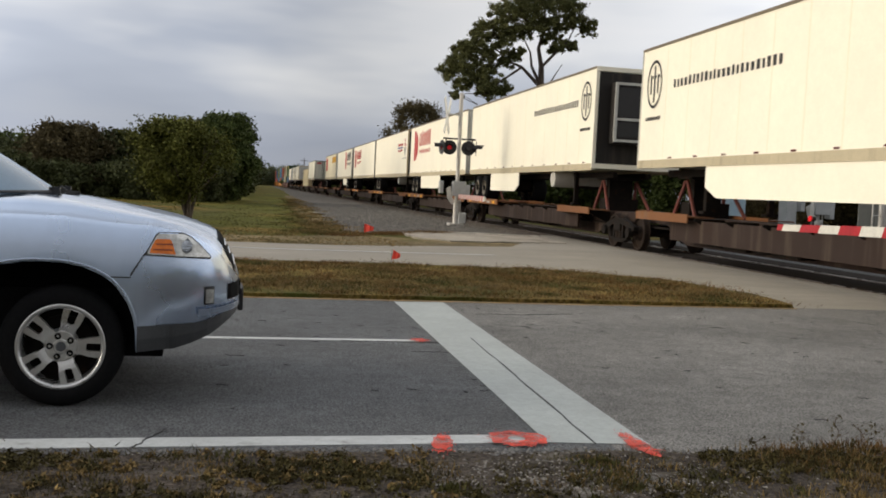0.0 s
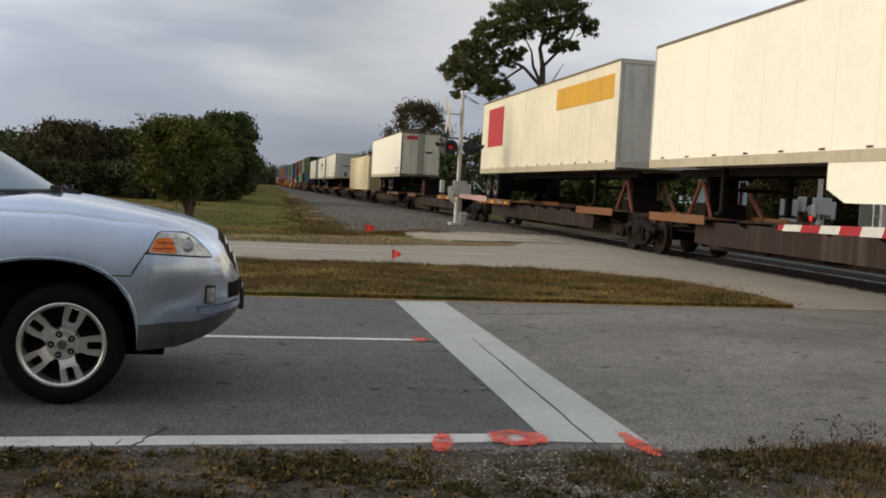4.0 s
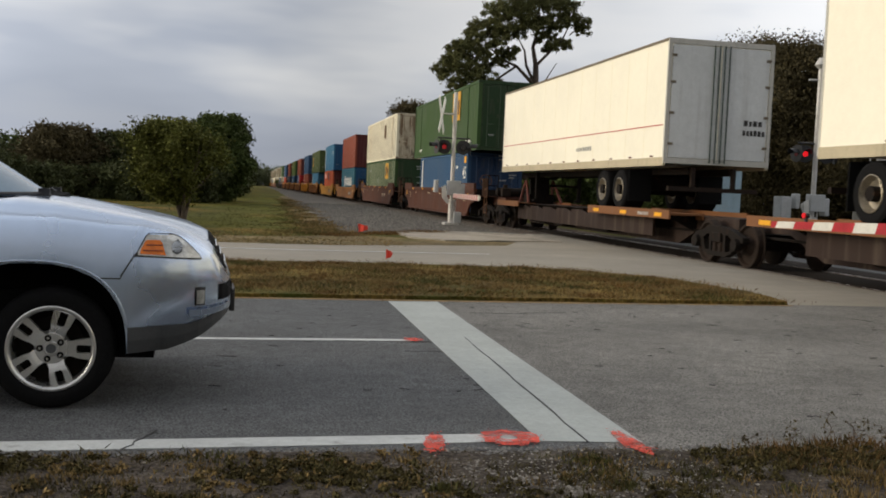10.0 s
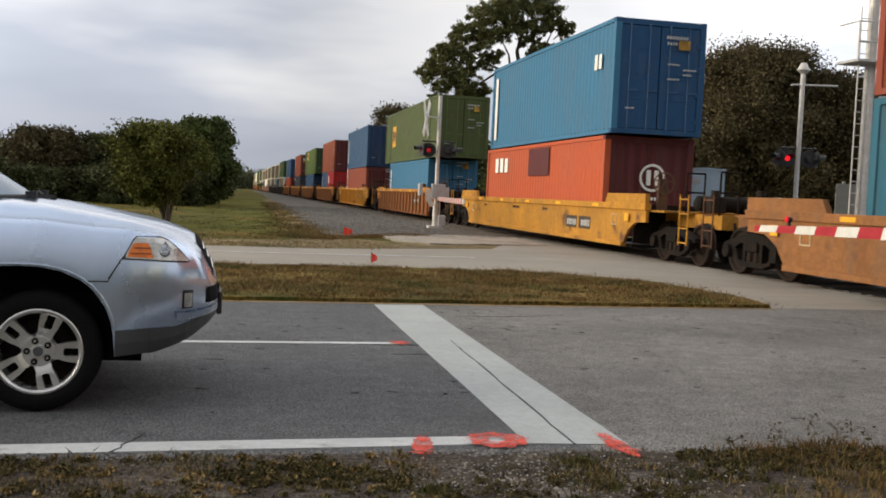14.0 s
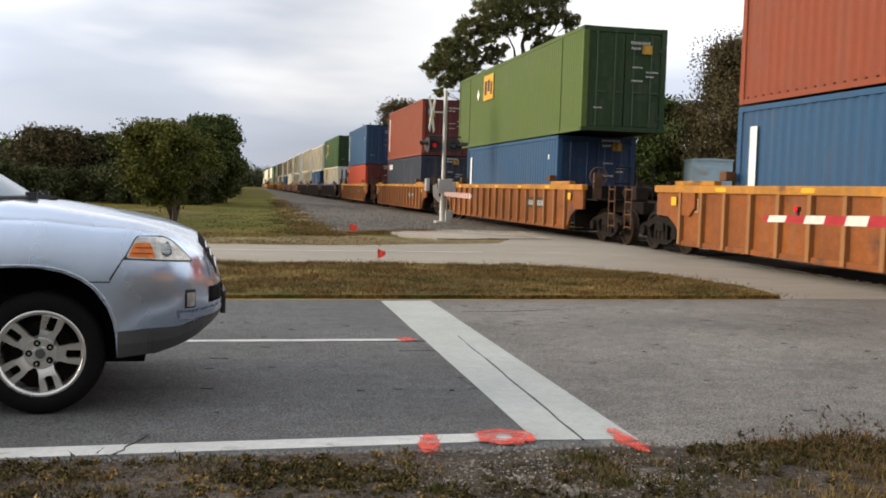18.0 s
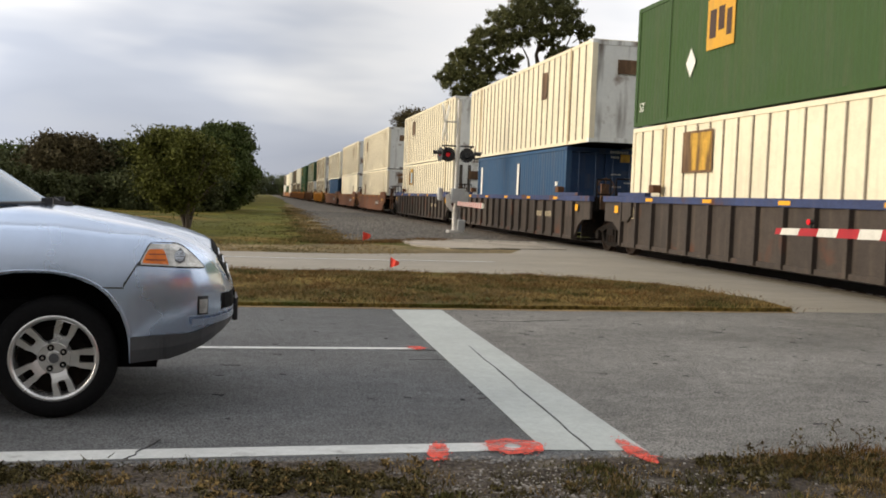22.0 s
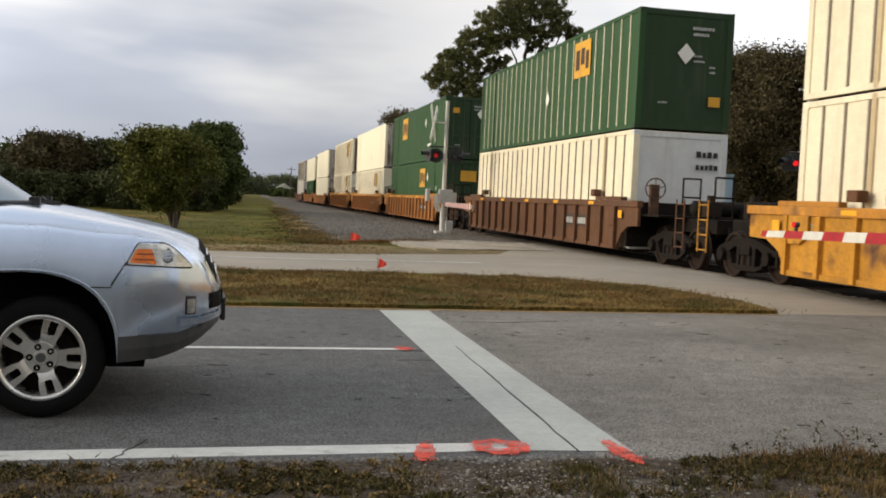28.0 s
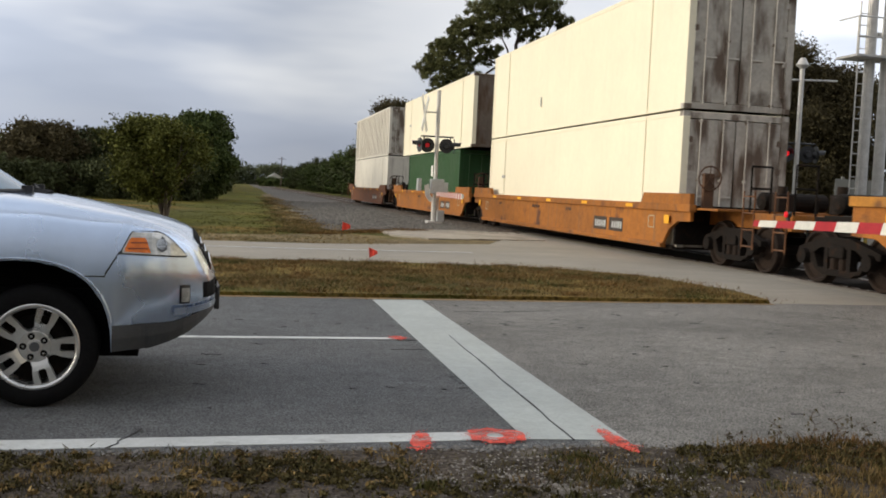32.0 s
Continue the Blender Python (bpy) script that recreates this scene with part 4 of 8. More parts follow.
def truck(parent, y, wb=0.89):
    """A two-axle truck under a car: side frames, wheels, bolster."""
    t = part("bogie", lambda bm: [prism(bm, pts, "x", sx * 0.98 - d, sx * 0.98 + d) for sx in (-1, 1) for d, pts in (
        (0.07, [(-wb - 0.22, 0.50), (-wb + 0.16, 0.50), (-0.46, 0.62), (0.46, 0.62), (wb - 0.16, 0.50), (wb + 0.22, 0.50), (wb + 0.22, 0.60), (wb - 0.1, 0.68), (0.32, 0.79), (-0.32, 0.79), (-wb + 0.1, 0.68), (-wb - 0.22, 0.60)]),
        (0.065, [(-0.62, 0.30), (-0.40, 0.18), (0.40, 0.18), (0.62, 0.30), (0.36, 0.28), (-0.36, 0.28)]),
        (0.06, [(wb - 0.22, 0.53), (0.50, 0.22), (0.62, 0.26), (wb - 0.08, 0.52)]), (0.06, [(-wb + 0.08, 0.52), (-0.62, 0.26), (-0.50, 0.22), (-wb + 0.22, 0.53)]),
        (0.068, [(0.26, 0.22), (0.36, 0.22), (0.36, 0.66), (0.26, 0.66)]), (0.068, [(-0.36, 0.22), (-0.26, 0.22), (-0.26, 0.66), (-0.36, 0.66)]),
        (0.064, [(wb - 0.2, 0.36), (wb - 0.12, 0.36), (wb - 0.12, 0.54), (wb - 0.2, 0.54)]), (0.064, [(-wb + 0.12, 0.36), (-wb + 0.2, 0.36), (-wb + 0.2, 0.54), (-wb + 0.12, 0.54)]))]
             + [bbox(bm, -1.08, 1.08, -0.20, 0.20, 0.47, 0.66, 0.02)], grime, parent, key="truck", at=(0, y, 0))
    for yy in (-wb, wb):
        part("wheelset", turned_wheelset, wheel_steel, t, key="wheelset", at=(0, yy, 0))
        for sx in (-1, 1):
            part("axle_box", lambda bm: tube(bm, (-0.07, 0, 0.45), (0.07, 0, 0.45), 0.13, seg=14), grime, t, key="axbox", at=(sx * 1.07, yy, 0))
    for o in (-0.12, 0.12):
        for sx in (-1, 1):
            part("spring", lambda bm: tube(bm, (0, 0, 0.28), (0, 0, 0.46), 0.075, seg=8), wheel_steel, t, key="spring", at=(sx * 1.0, o, 0))
    return t


def spine_car(s, half_a, half_b, color, trucks, label, plat_sg=1, hitch=True):
    """A low articulated spine car; half_a towards the leading end, half_b towards the trailing end."""
    ob = rider(tagged(new("spine_car"), label, "rail car", "cars of the train"), s)
    m = paint(color)
    L1, L2 = -half_a, half_b
    part("centre_sill", lambda bm: prism(bm, [(L1 + 0.15, 0.72), (L1 + 1.9, 0.72), (L1 + 3.1, 0.28), (L2 - 3.1, 0.28), (L2 - 1.9, 0.72), (L2 - 0.15, 0.72), (L2 - 0.15, 0.95), (L1 + 0.15, 0.95)], "x", -0.5, 0.5), paint("spine_sill"), ob)
    for y in (-2.6, 1.4, 3.4):
        part("brake_gear", lambda bm: [bbox(bm, -0.95, -0.5, -0.5, 0.5, 0.35, 0.8, 0.04), tube(bm, (-0.8, 0.6, 0.55), (-0.8, 1.3, 0.55), 0.2, seg=14)], grime, ob, key="sbg", at=(0, y, 0))
    for y in np.arange(L1 + 2.2, L2 - 2.0, 1.5):
        part("side_gusset", lambda bm: prism(bm, [(-1.2, 0.90), (-0.36, 0.5), (-0.36, 0.94), (-1.2, 0.94)], "y", -0.03, 0.03), grime, ob, key="gus", at=(0, y, 0))
    sk0, sk1 = L1 + 3.4, L2 - 3.4
    part("side_sill", lambda bm: [bbox(bm, sx * 1.02 - 0.03, sx * 1.02 + 0.03, sk0, sk1, 0.42, 0.90) for sx in (-1, 1)], paint("spine_sill"), ob)
    e = plat_sg
    p0, p1 = sorted((e * 8.1, e * 2.6))
    for sx in (-1, 1):
        part("wheel_platform", lambda bm: [bbox(bm, -0.38, 0.38, p0, p1, 0.955, 0.995), bbox(bm, -0.42, -0.38, p0, p1, 0.86, 1.06), bbox(bm, 0.38, 0.42, p0, p1, 0.86, 1.0)], m, ob, key=("wp", p0, color), at=(sx * 0.93, 0, 0))
    q0, q1 = sorted((-e * 8.0, -e * 5.0))
    for sx in (-1, 1):
        part("end_platform", lambda bm: [bbox(bm, -0.3, 0.3, q0, q1, 0.955, 0.985), bbox(bm, -0.33, -0.3, q0, q1, 0.84, 1.03)], m, ob, key=("ep", q0, color), at=(sx * 0.95, 0, 0))
    for o in (0.4, 2.6, 4.6):
        part("yellow_mark", lambda bm: bbox(bm, -1.36, -1.352, 0, 0.42, 0.90, 0.99), paint("yellow_mark"), ob, key="ym", at=(0, p0 + o, 0))
    part("stencil", lambda bm: bars(bm, -1.353, p0 + 1.2, 0.91, 0.08, 7, 0.06, 0.04, random.Random(3)), paint("mark_pale"), ob, key=("sst", p0))["kind"] = "stuff"
    if hitch:
        part("trailer_hitch", lambda bm: [bbox(bm, -0.55, 0.55, -0.4, 0.4, 1.84, 1.92), bbox(bm, -0.35, 0.35, -0.12, 0.12, 1.3, 1.84), bbox(bm, -0.5, 0.5, -0.25, 0.25, 0.95, 1.3)],
             grime, ob, key="hitch", at=(0, -e * 6.9, 0))
        part("hitch_strut", lambda bm: [tube(bm, (x, -0.85, 0.97), (x * 0.8, -0.05, 1.8), 0.045, seg=8) for x in (-0.62, 0.62)] + [tube(bm, (x, 0.35, 0.97), (x * 0.8, 0.02, 1.8), 0.045, seg=8) for x in (-0.62, 0.62)], hitch_red, ob, key="hstrut", at=(0, -e * 6.9, 0))
    for y in trucks:
        truck(ob, y)
    part("brake_pipe", lambda bm: tube(bm, (-0.55, L1 + 0.6, 0.62), (-0.55, L2 - 0.6, 0.62), 0.03, seg=6), grime, ob)
    return ob


hitch_rust = mat("rusty_brake_stand", (0.085, 0.042, 0.02), 0.8, vary=0.3, scale=4)


def well_car(s, L, half_a, half_b, color, style, trucks, label, top=1.45, rail_color=None, rib=None, raised=False):
    """A double-stack well car round a well of length L."""
    ob = rider(tagged(new("well_car"), label, "rail car", "cars of the train"), s)
    m, mr = paint(color), paint(rail_color or color)
    w = L / 2 + 0.22
    for sx in (-1, 1):
        x0, x1 = (-1.47, -1.40) if sx < 0 else (1.40, 1.47)
        part("side_sheet", lambda bm: prism(bm, [(-w - 0.9, 0.86), (-w - 0.30, 0.84), (-w + 0.10, 0.66), (-w + 0.42, 0.30), (w - 0.42, 0.30), (w - 0.10, 0.66), (w + 0.30, 0.84), (w + 0.9, 0.86), (w + 0.9, top - 0.14), (-w - 0.9, top - 0.14)], "x", x0, x1), m, ob, key=(L, top, color, sx))
        part("top_chord", lambda bm: bbox(bm, -0.075, 0.075, -w - 0.95, w + 0.95, top - 0.15, top, 0.012), mr, ob, key=(L, top, "tc", color), at=(sx * 1.445, 0, 0))
        part("bottom_chord", lambda bm: bbox(bm, -0.07, 0.07, -w + 0.4, w - 0.4, 0.26, 0.36, 0.01), m, ob, key=(L, "bc", color), at=(sx * 1.445, 0, 0))
    if style == "ribs":
        n = int(2 * w / 1.02)
        for i in range(n + 1):
            y = -w + 0.45 + (2 * w - 0.9) * i / n
            part("rib", lambda bm: prism(bm, [(-0.055, 0.28), (0.055, 0.28), (0.055, top - 0.15), (-0.055, top - 0.15)], "x", -1.56, -1.472), paint(rib or color), ob, key=("rib", top, rib or color), at=(0, y, 0))
    part("brake_wheel", lambda bm: [tube(bm, (-0.95 + 0.25 * math.cos(a), 0, 1.75 + 0.25 * math.sin(a)), (-0.95 + 0.25 * math.cos(a + 0.524), 0, 1.75 + 0.25 * math.sin(a + 0.524)), 0.017, seg=5) for a in [k * 0.524 for k in range(12)]] + [tube(bm, (-0.95, 0, 1.75), (-0.95 + 0.25 * math.cos(a), 0, 1.75 + 0.25 * math.sin(a)), 0.011, seg=4) for a in (0.3, 1.56, 2.8, 4.1, 5.3)] + [bbox(bm, -1.06, -0.84, 0.02, 0.12, 1.1, 1.85)], hitch_rust, ob, key="bwheel", at=(0, -(w + 0.62), 0))
    if raised:
        for yy in (-1, 1):
            part("raised_guide", lambda bm, yy=yy: prism(bm, [(yy * (w - 1.6), top), (yy * (w - 1.45), top + 0.22), (yy * (w + 0.9), top + 0.22), (yy * (w + 0.9), top)], "x", -1.50, -1.40), m, ob, key=("rg", L, top, yy))
    else:
        for yy in (-1, 1):
            part("guide", lambda bm, yy=yy: bbox(bm, -1.51, -1.36, yy * (w - 1.9), yy * (w - 0.1), top + 0.004, top + 0.09), mr, ob, key=("gd", L, top, yy, color))
    part("well_floor", lambda bm: [bbox(bm, -1.3, 1.3, y - 0.25, y + 0.25, 0.24, 0.31) for y in np.linspace(-w + 0.5, w - 0.5, 5)] + [bbox(bm, -0.2, 0.2, -w + 0.3, w - 0.3, 0.25, 0.30)], grime, ob, key=("wf", L))
    for yy in (-1, 1):
        part("bulkhead", lambda bm: bbox(bm, -1.4, 1.4, -0.03, 0.03, 0.35, top - 0.02), grime, ob, key=("bh", top), at=(0, yy * (w + 0.04), 0))
    for yy, half in ((-1, half_a), (1, half_b)):
        e0, e1 = sorted((yy * (w + 0.07), yy * (half - 0.35)))
        part("end_platform", lambda bm, e0=e0, e1=e1: [bbox(bm, -0.62, 0.62, e0, e1, 0.80, 1.10), bbox(bm, -1.35, 1.35, e0, e0 + (e1 - e0) * 0.55 if yy > 0 else e1, 1.10, 1.14) if yy > 0 else bbox(bm, -1.35, 1.35, e0 + (e1 - e0) * 0.45, e1, 1.10, 1.14)], m if style != "ribs" else grime, ob, key=("epf", L, half, color, yy))
        part("grab_rail", lambda bm, yy=yy: [tube(bm, (x, 0, 1.1), (x, 0, 1.95), 0.022, seg=6) for x in (-1.25, -0.85)] + [tube(bm, (-1.25, 0, 1.95), (-0.85, 0, 1.95), 0.022, seg=6), tube(bm, (-1.25, 0, 1.55), (-0.85, 0, 1.55), 0.022, seg=6)], grime, ob, key=("gr", color), at=(0, yy * (half - 0.75), 0))
        if half > 10:
            part("coupler", lambda bm, yy=yy: [bbox(bm, -0.13, 0.13, -0.45, 0.45, 0.72, 0.95, 0.03), bbox(bm, -0.2, 0.2, yy * 0.3, yy * 0.55, 0.68, 0.98, 0.05)], grime, ob, key=("cp", yy), at=(0, yy * (half - 0.2), 0))
            part("ladder", lambda bm: [tube(bm, (-1.38, o, 0.45), (-1.38, o, 1.5), 0.018, seg=6) for o in (-0.2, 0.2)] + [tube(bm, (-1.38, -0.2, z), (-1.38, 0.2, z), 0.016, seg=6) for z in (0.5, 0.8, 1.1, 1.4)], m if color == "car_yellow" else paint("car_umber"), ob, key=("ld", color), at=(0, yy * (half - 0.55), 0))
            part("brake_reservoir", lambda bm: [tube(bm, (-0.75, 0, 1.33), (0.55, 0, 1.33), 0.17, seg=16), tube(bm, (-0.80, 0, 1.33), (-0.75, 0, 1.33), 0.10, 0.17, seg=16), bbox(bm, -0.55, -0.47, -0.2, 0.2, 1.14, 1.36), bbox(bm, 0.25, 0.33, -0.2, 0.2, 1.14, 1.36)], grime, ob, key="bg", at=(0, yy * (half - 1.25), 0))
            part("brake_valve", lambda bm: [bbox(bm, -0.3, 0.05, -0.14, 0.14, 1.14, 1.48, 0.03), tube(bm, (-0.15, 0, 1.48), (-0.15, 0, 1.62), 0.09, seg=12)], wheel_steel, ob, key="bv", at=(-0.35, yy * (half - 0.95), 0))
            part("air_hose", lambda bm: [limb(bm, [Vector((0.36 + 0.03 * k, 0, 0.95 - 0.5 * math.sin(math.pi * k / 8) * 0.8)) + Vector((0, 0.09 * k, 0)) for k in range(9)], 0.025, 0.025, 6)], rubber, ob, key=("hose", yy), at=Matrix.Translation((0, yy * (half - 0.3), 0)) @ pose(0, 0, 0, 0, 0, 0 if yy > 0 else 180))
    for y in trucks:
        truck(ob, y)
    # stencilled panels and reflectors
    for y in (-w + 0.1, w - 0.1):
        part("reflector", lambda bm: bbox(bm, -1.532, -1.525, -0.12, 0.12, -0.42, -0.24), paint("yellow_mark"), ob, key="rf", at=(0, y, top))
    dark_car = color in ("car_brown", "car_grey")
    for a0, n in ((-w + 3.1, 5), (-w + 4.15, 6)):
        if not dark_car:
            part("stencil_panel", lambda bm: bbox(bm, -1.4765, -1.4705, -0.44, 0.44, top - 0.72, top - 0.40), paint("panel_dark"), ob, key=("stp", top), at=(0, a0, 0))
        part("stencil", lambda bm: bars(bm, -1.4775, -0.38, top - 0.65, 0.17, n, 0.085, 0.05, random.Random(n)), paint("mark_pale" if not dark_car else "rail_tan"), ob, key=("st", n, top, dark_car), at=(0, a0, 0))["kind"] = "stuff"
    for y, n in ((-w + 6.4, 4), (1.0, 7), (w - 3.0, 3)) if style == "smooth" else ():
        part("stencil", lambda bm: bars(bm, -1.4775, 0, top - 0.32, 0.09, n, 0.07, 0.05, random.Random(n)), paint("rail_tan" if dark_car else "panel_dark"), ob, key=("st2", n, top, dark_car), at=(0, y, 0))["kind"] = "stuff"
    for y in np.linspace(-w + 2.2, w - 2.2, 5):
        part("reflector", lambda bm: bbox(bm, -1.528, -1.521, -0.20, 0.20, -0.115, -0.04), paint("yellow_mark"), ob, key="rfs", at=(0, y, top))
    for y in (-w + 1.0, w - 1.0):
        part("placard_frame", lambda bm: [bbox(bm, -1.482, -1.4715, -0.16, 0.16, -0.54, -0.52), bbox(bm, -1.482, -1.4715, -0.16, 0.16, -0.29, -0.27), bbox(bm, -1.482, -1.4715, -0.16, -0.14, -0.52, -0.29), bbox(bm, -1.482, -1.4715, 0.14, 0.16, -0.52, -0.29)], paint("rail_tan"), ob, key="pfr", at=(0, y, top))
    if style == "ribs":
        for yy in (-1, 1):
            part("end_bracket", lambda bm: [prism(bm, [(-0.35, top - 0.15), (-0.35, top - 0.46), (-0.10, top - 0.62), (0.35, top - 0.62), (0.35, top - 0.15)], "x", -1.53, -1.473)], m, ob, key=("ebk", top, color), at=(0, yy * (w - 0.75), 0))
            part("twist_lock", lambda bm: bbox(bm, -1.50, -1.30, -0.14, 0.14, 0.09, 0.27, 0.02), paint("car_umber"), ob, key="twl", at=(0, yy * (w - 2.2), top))
    return ob


# ---- trailers on spine cars: middle along the train ----
def logo_ring(bm, y, z, r, t, plane=-1.296):
    """A ring-shaped emblem on the near side."""
    n = 28
    vs = []
    for k in (1, 1 - t):
        vs.append([bm.verts.new((plane, y + r * 0.78 * k * math.cos(2 * math.pi * i / n), z + r * k * math.sin(2 * math.pi * i / n))) for i in range(n)])
    for i in range(n):
        j = (i + 1) % n
        bm.faces.new((vs[0][i], vs[0][j], vs[1][j], vs[1][i]))


def badge_ring(color, place, z, r, letters=True):
    def add(ob, L):
        def build(bm):
            y = place - L / 2
            logo_ring(bm, y, z, r, 0.13)
            for o in (-0.36, 0, 0.36):
                bbox(bm, -1.297, -1.291, y + o * r - 0.035, y + o * r + 0.035, z - (0.75 - abs(o)) * r, z + (0.75 - abs(o)) * r)
                bbox(bm, -1.297, -1.291, y + o * r - 0.10, y + o * r + 0.035, z + 0.25 * r, z + 0.36 * r)
            bars(bm, -1.291, y - 0.45, z - r - 0.28, 0.09, 8, 0.09, 0.03, random.Random(3))
        part("emblem", build, paint(color), ob)
    return add


def word(color, place, z, h, count, w, gap, plane=-1.291, seed=5):
    def add(ob, L):
        tagged(part("lettering", lambda bm: bars(bm, plane, place - L / 2, z, h, count, w, gap, random.Random(seed)), paint(color), ob), kind="stuff" if count > 1 else "")
    return add


def shape(name, color, pts, plane=-1.291, label=""):
    """A flat shape on the near side; pts are (place from the leading end, z)."""
    def add(ob, L):
        part(name, lambda bm: prism(bm, [(a - L / 2, z) for a, z in pts], "x", plane - 0.004, plane), paint(color), ob, label)
    return add


def both(*fs):
    def add(ob, L):
        for f in fs:
            f(ob, L)
    return add


def rect(a, b, z0, z1):
    return [(a, z0), (b, z0), (b, z1), (a, z1)]


def block_sign(a, z, k, word_color="mark_red"):
    """A red block emblem with two rows of block lettering beside it."""
    return both(shape("emblem", "mark_red", rect(a + 3.9 * k, a + 4.35 * k, z - 0.35 * k, z + 1.0 * k)),
                shape("emblem", "mark_red", [(a + 3.82 * k, z + 1.0 * k), (a + 3.3 * k, z + 0.65 * k), (a + 3.3 * k, z + 0.0 * k), (a + 3.82 * k, z - 0.35 * k)]),
                word(word_color, a, z + 0.28 * k, 0.66 * k, 12, 0.14 * k, 0.115 * k), word(word_color, a, z - 0.05 * k, 0.17 * k, 14, 0.11 * k, 0.105 * k))



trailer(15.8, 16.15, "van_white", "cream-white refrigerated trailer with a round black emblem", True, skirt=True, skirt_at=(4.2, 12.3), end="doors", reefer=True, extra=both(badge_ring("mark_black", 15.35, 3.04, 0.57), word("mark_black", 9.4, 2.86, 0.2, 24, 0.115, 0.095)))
trailer(35.4, 16.1, "van_white", "cream-white refrigerated trailer with a round black emblem", False, skirt=True, skirt_at=(3.9, 8.2), end="reefer", reefer=True, unit="reefer_dark", frame_paint="van_white", extra=both(badge_ring("mark_black", 0.75, 3.03, 0.56), word("mark_black", 1.5, 2.93, 0.19, 24, 0.115, 0.09)))
trailer(52.6, 16.3, "van_white", "white dry van trailer with red emblem and lettering", False, skirt=True, skirt_at=(4.2, 10.0), end="plain", extra=block_sign(9.5, 2.40, 1.25))
trailer(70.1, 16.1, "van_white", "white refrigerated trailer with red and blue lettering", False, end="reefer", reefer=True, unit="reefer_dark", frame_paint="rust_post",
        extra=both(word("mark_red", 2.0, 3.02, 0.15, 13, 0.13, 0.05), word("mark_red", 2.2, 2.66, 0.13, 11, 0.13, 0.05), shape("stripe", "mark_blue", rect(1.9, 4.3, 2.86, 2.94)), word("mark_grey", 0.5, 2.18, 0.08, 12, 0.09, 0.04),
                   shape("emblem", "mark_red", [(0.65, 2.95), (1.25, 2.95), (1.22, 3.4), (1.05, 3.42), (1.0, 3.08), (0.65, 3.06)]), shape("emblem", "mark_grey", [(0.6, 2.9), (1.55, 2.8), (1.1, 2.45), (0.95, 2.3), (0.8, 2.6)])))
trailer(87.3, 16.3, "van_white", "white dry van trailer with red emblem and lettering", False, end="plain", extra=block_sign(10.0, 2.40, 1.2))
trailer(105.5, 16.3, "van_white", "white dry van trailer with dark lettering and red emblem", True, skirt=True, skirt_at=(4.6, 8.6), end="dark", extra=block_sign(1.3, 2.45, 1.28, "mark_black"), ax=4.0)
trailer(124.1, 16.1, "white", "white trailer with red and orange panels", False, end="plain", extra=both(shape("panel", "mark_red", rect(12.5, 15.0, 2.1, 3.6)), shape("panel", "mark_orange", rect(0.4, 5.6, 2.95, 3.6))))
trailer(164.0, 16.3, "van_white", "cream-white trailer with weathered rear doors", True, end="doors", door_paint="door_grimy", frame_paint="edge_dark", ax=4.5, extra=both(word("mark_grey", 0.9, 1.55, 0.12, 8, 0.12, 0.05), word("mark_grey", 0.9, 1.35, 0.1, 10, 0.11, 0.05),
        lambda ob, L: part("plate", lambda bm: bbox(bm, -0.95, -0.25, -L / 2 - 0.045, -L / 2 - 0.03, 3.45, 3.68), paint("mark_red"), ob), lambda ob, L: part("plate", lambda bm: bbox(bm, 0.3, 0.75, -L / 2 - 0.045, -L / 2 - 0.03, 2.6, 2.72), paint("mark_black"), ob)))
# The end's darker tan has its shade coloured in.
container(182.9, 1.0, 15.85, 2.9, "tan", "fine", "plain", label="cream fine-ribbed container standing on the flat deck", end_color="shaded_tan", extra=lambda ob, L: marks(ob, "marking", "mark_brown", L, [(0.5, 0.6, 0.16, 2, 0.14, 0.06), (14.0, 2.5, 0.1, 7, 0.1, 0.04)]))
trailer(216.5, 15.4, "van_white", "white trailer with a plain weathered front wall", False, end="plain", frame_paint="rust_post", extra=both(word("mark_brown", 1.6, 1.55, 0.16, 8, 0.16, 0.07),
        lambda ob, L: end_marks(ob, "mark_grey", L, [(-0.6, 3.3, 0.12, 14, 0.07, 0.03), (-0.6, 3.05, 0.12, 7, 0.07, 0.03)]), lambda ob, L: end_marks(ob, "mark_black", L, [(-0.5, 2.45, 0.14, 9, 0.09, 0.02), (-0.25, 1.35, 0.5, 1, 0.3, 0.02)])))
trailer(233.6, 13.4, "van_white", "white refrigerated trailer with dark grey lettering", False, end="reefer", reefer=True, extra=both(word("mark_black", 4.2, 2.72, 0.42, 8, 0.27, 0.11), word("mark_black", 4.4, 2.28, 0.18, 6, 0.2, 0.32)))
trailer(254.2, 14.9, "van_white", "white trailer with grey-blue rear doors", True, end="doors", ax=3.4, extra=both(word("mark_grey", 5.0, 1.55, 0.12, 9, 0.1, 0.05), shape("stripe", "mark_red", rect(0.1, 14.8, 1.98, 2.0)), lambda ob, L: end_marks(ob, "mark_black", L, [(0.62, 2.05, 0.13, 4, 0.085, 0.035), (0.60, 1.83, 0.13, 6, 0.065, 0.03)])))

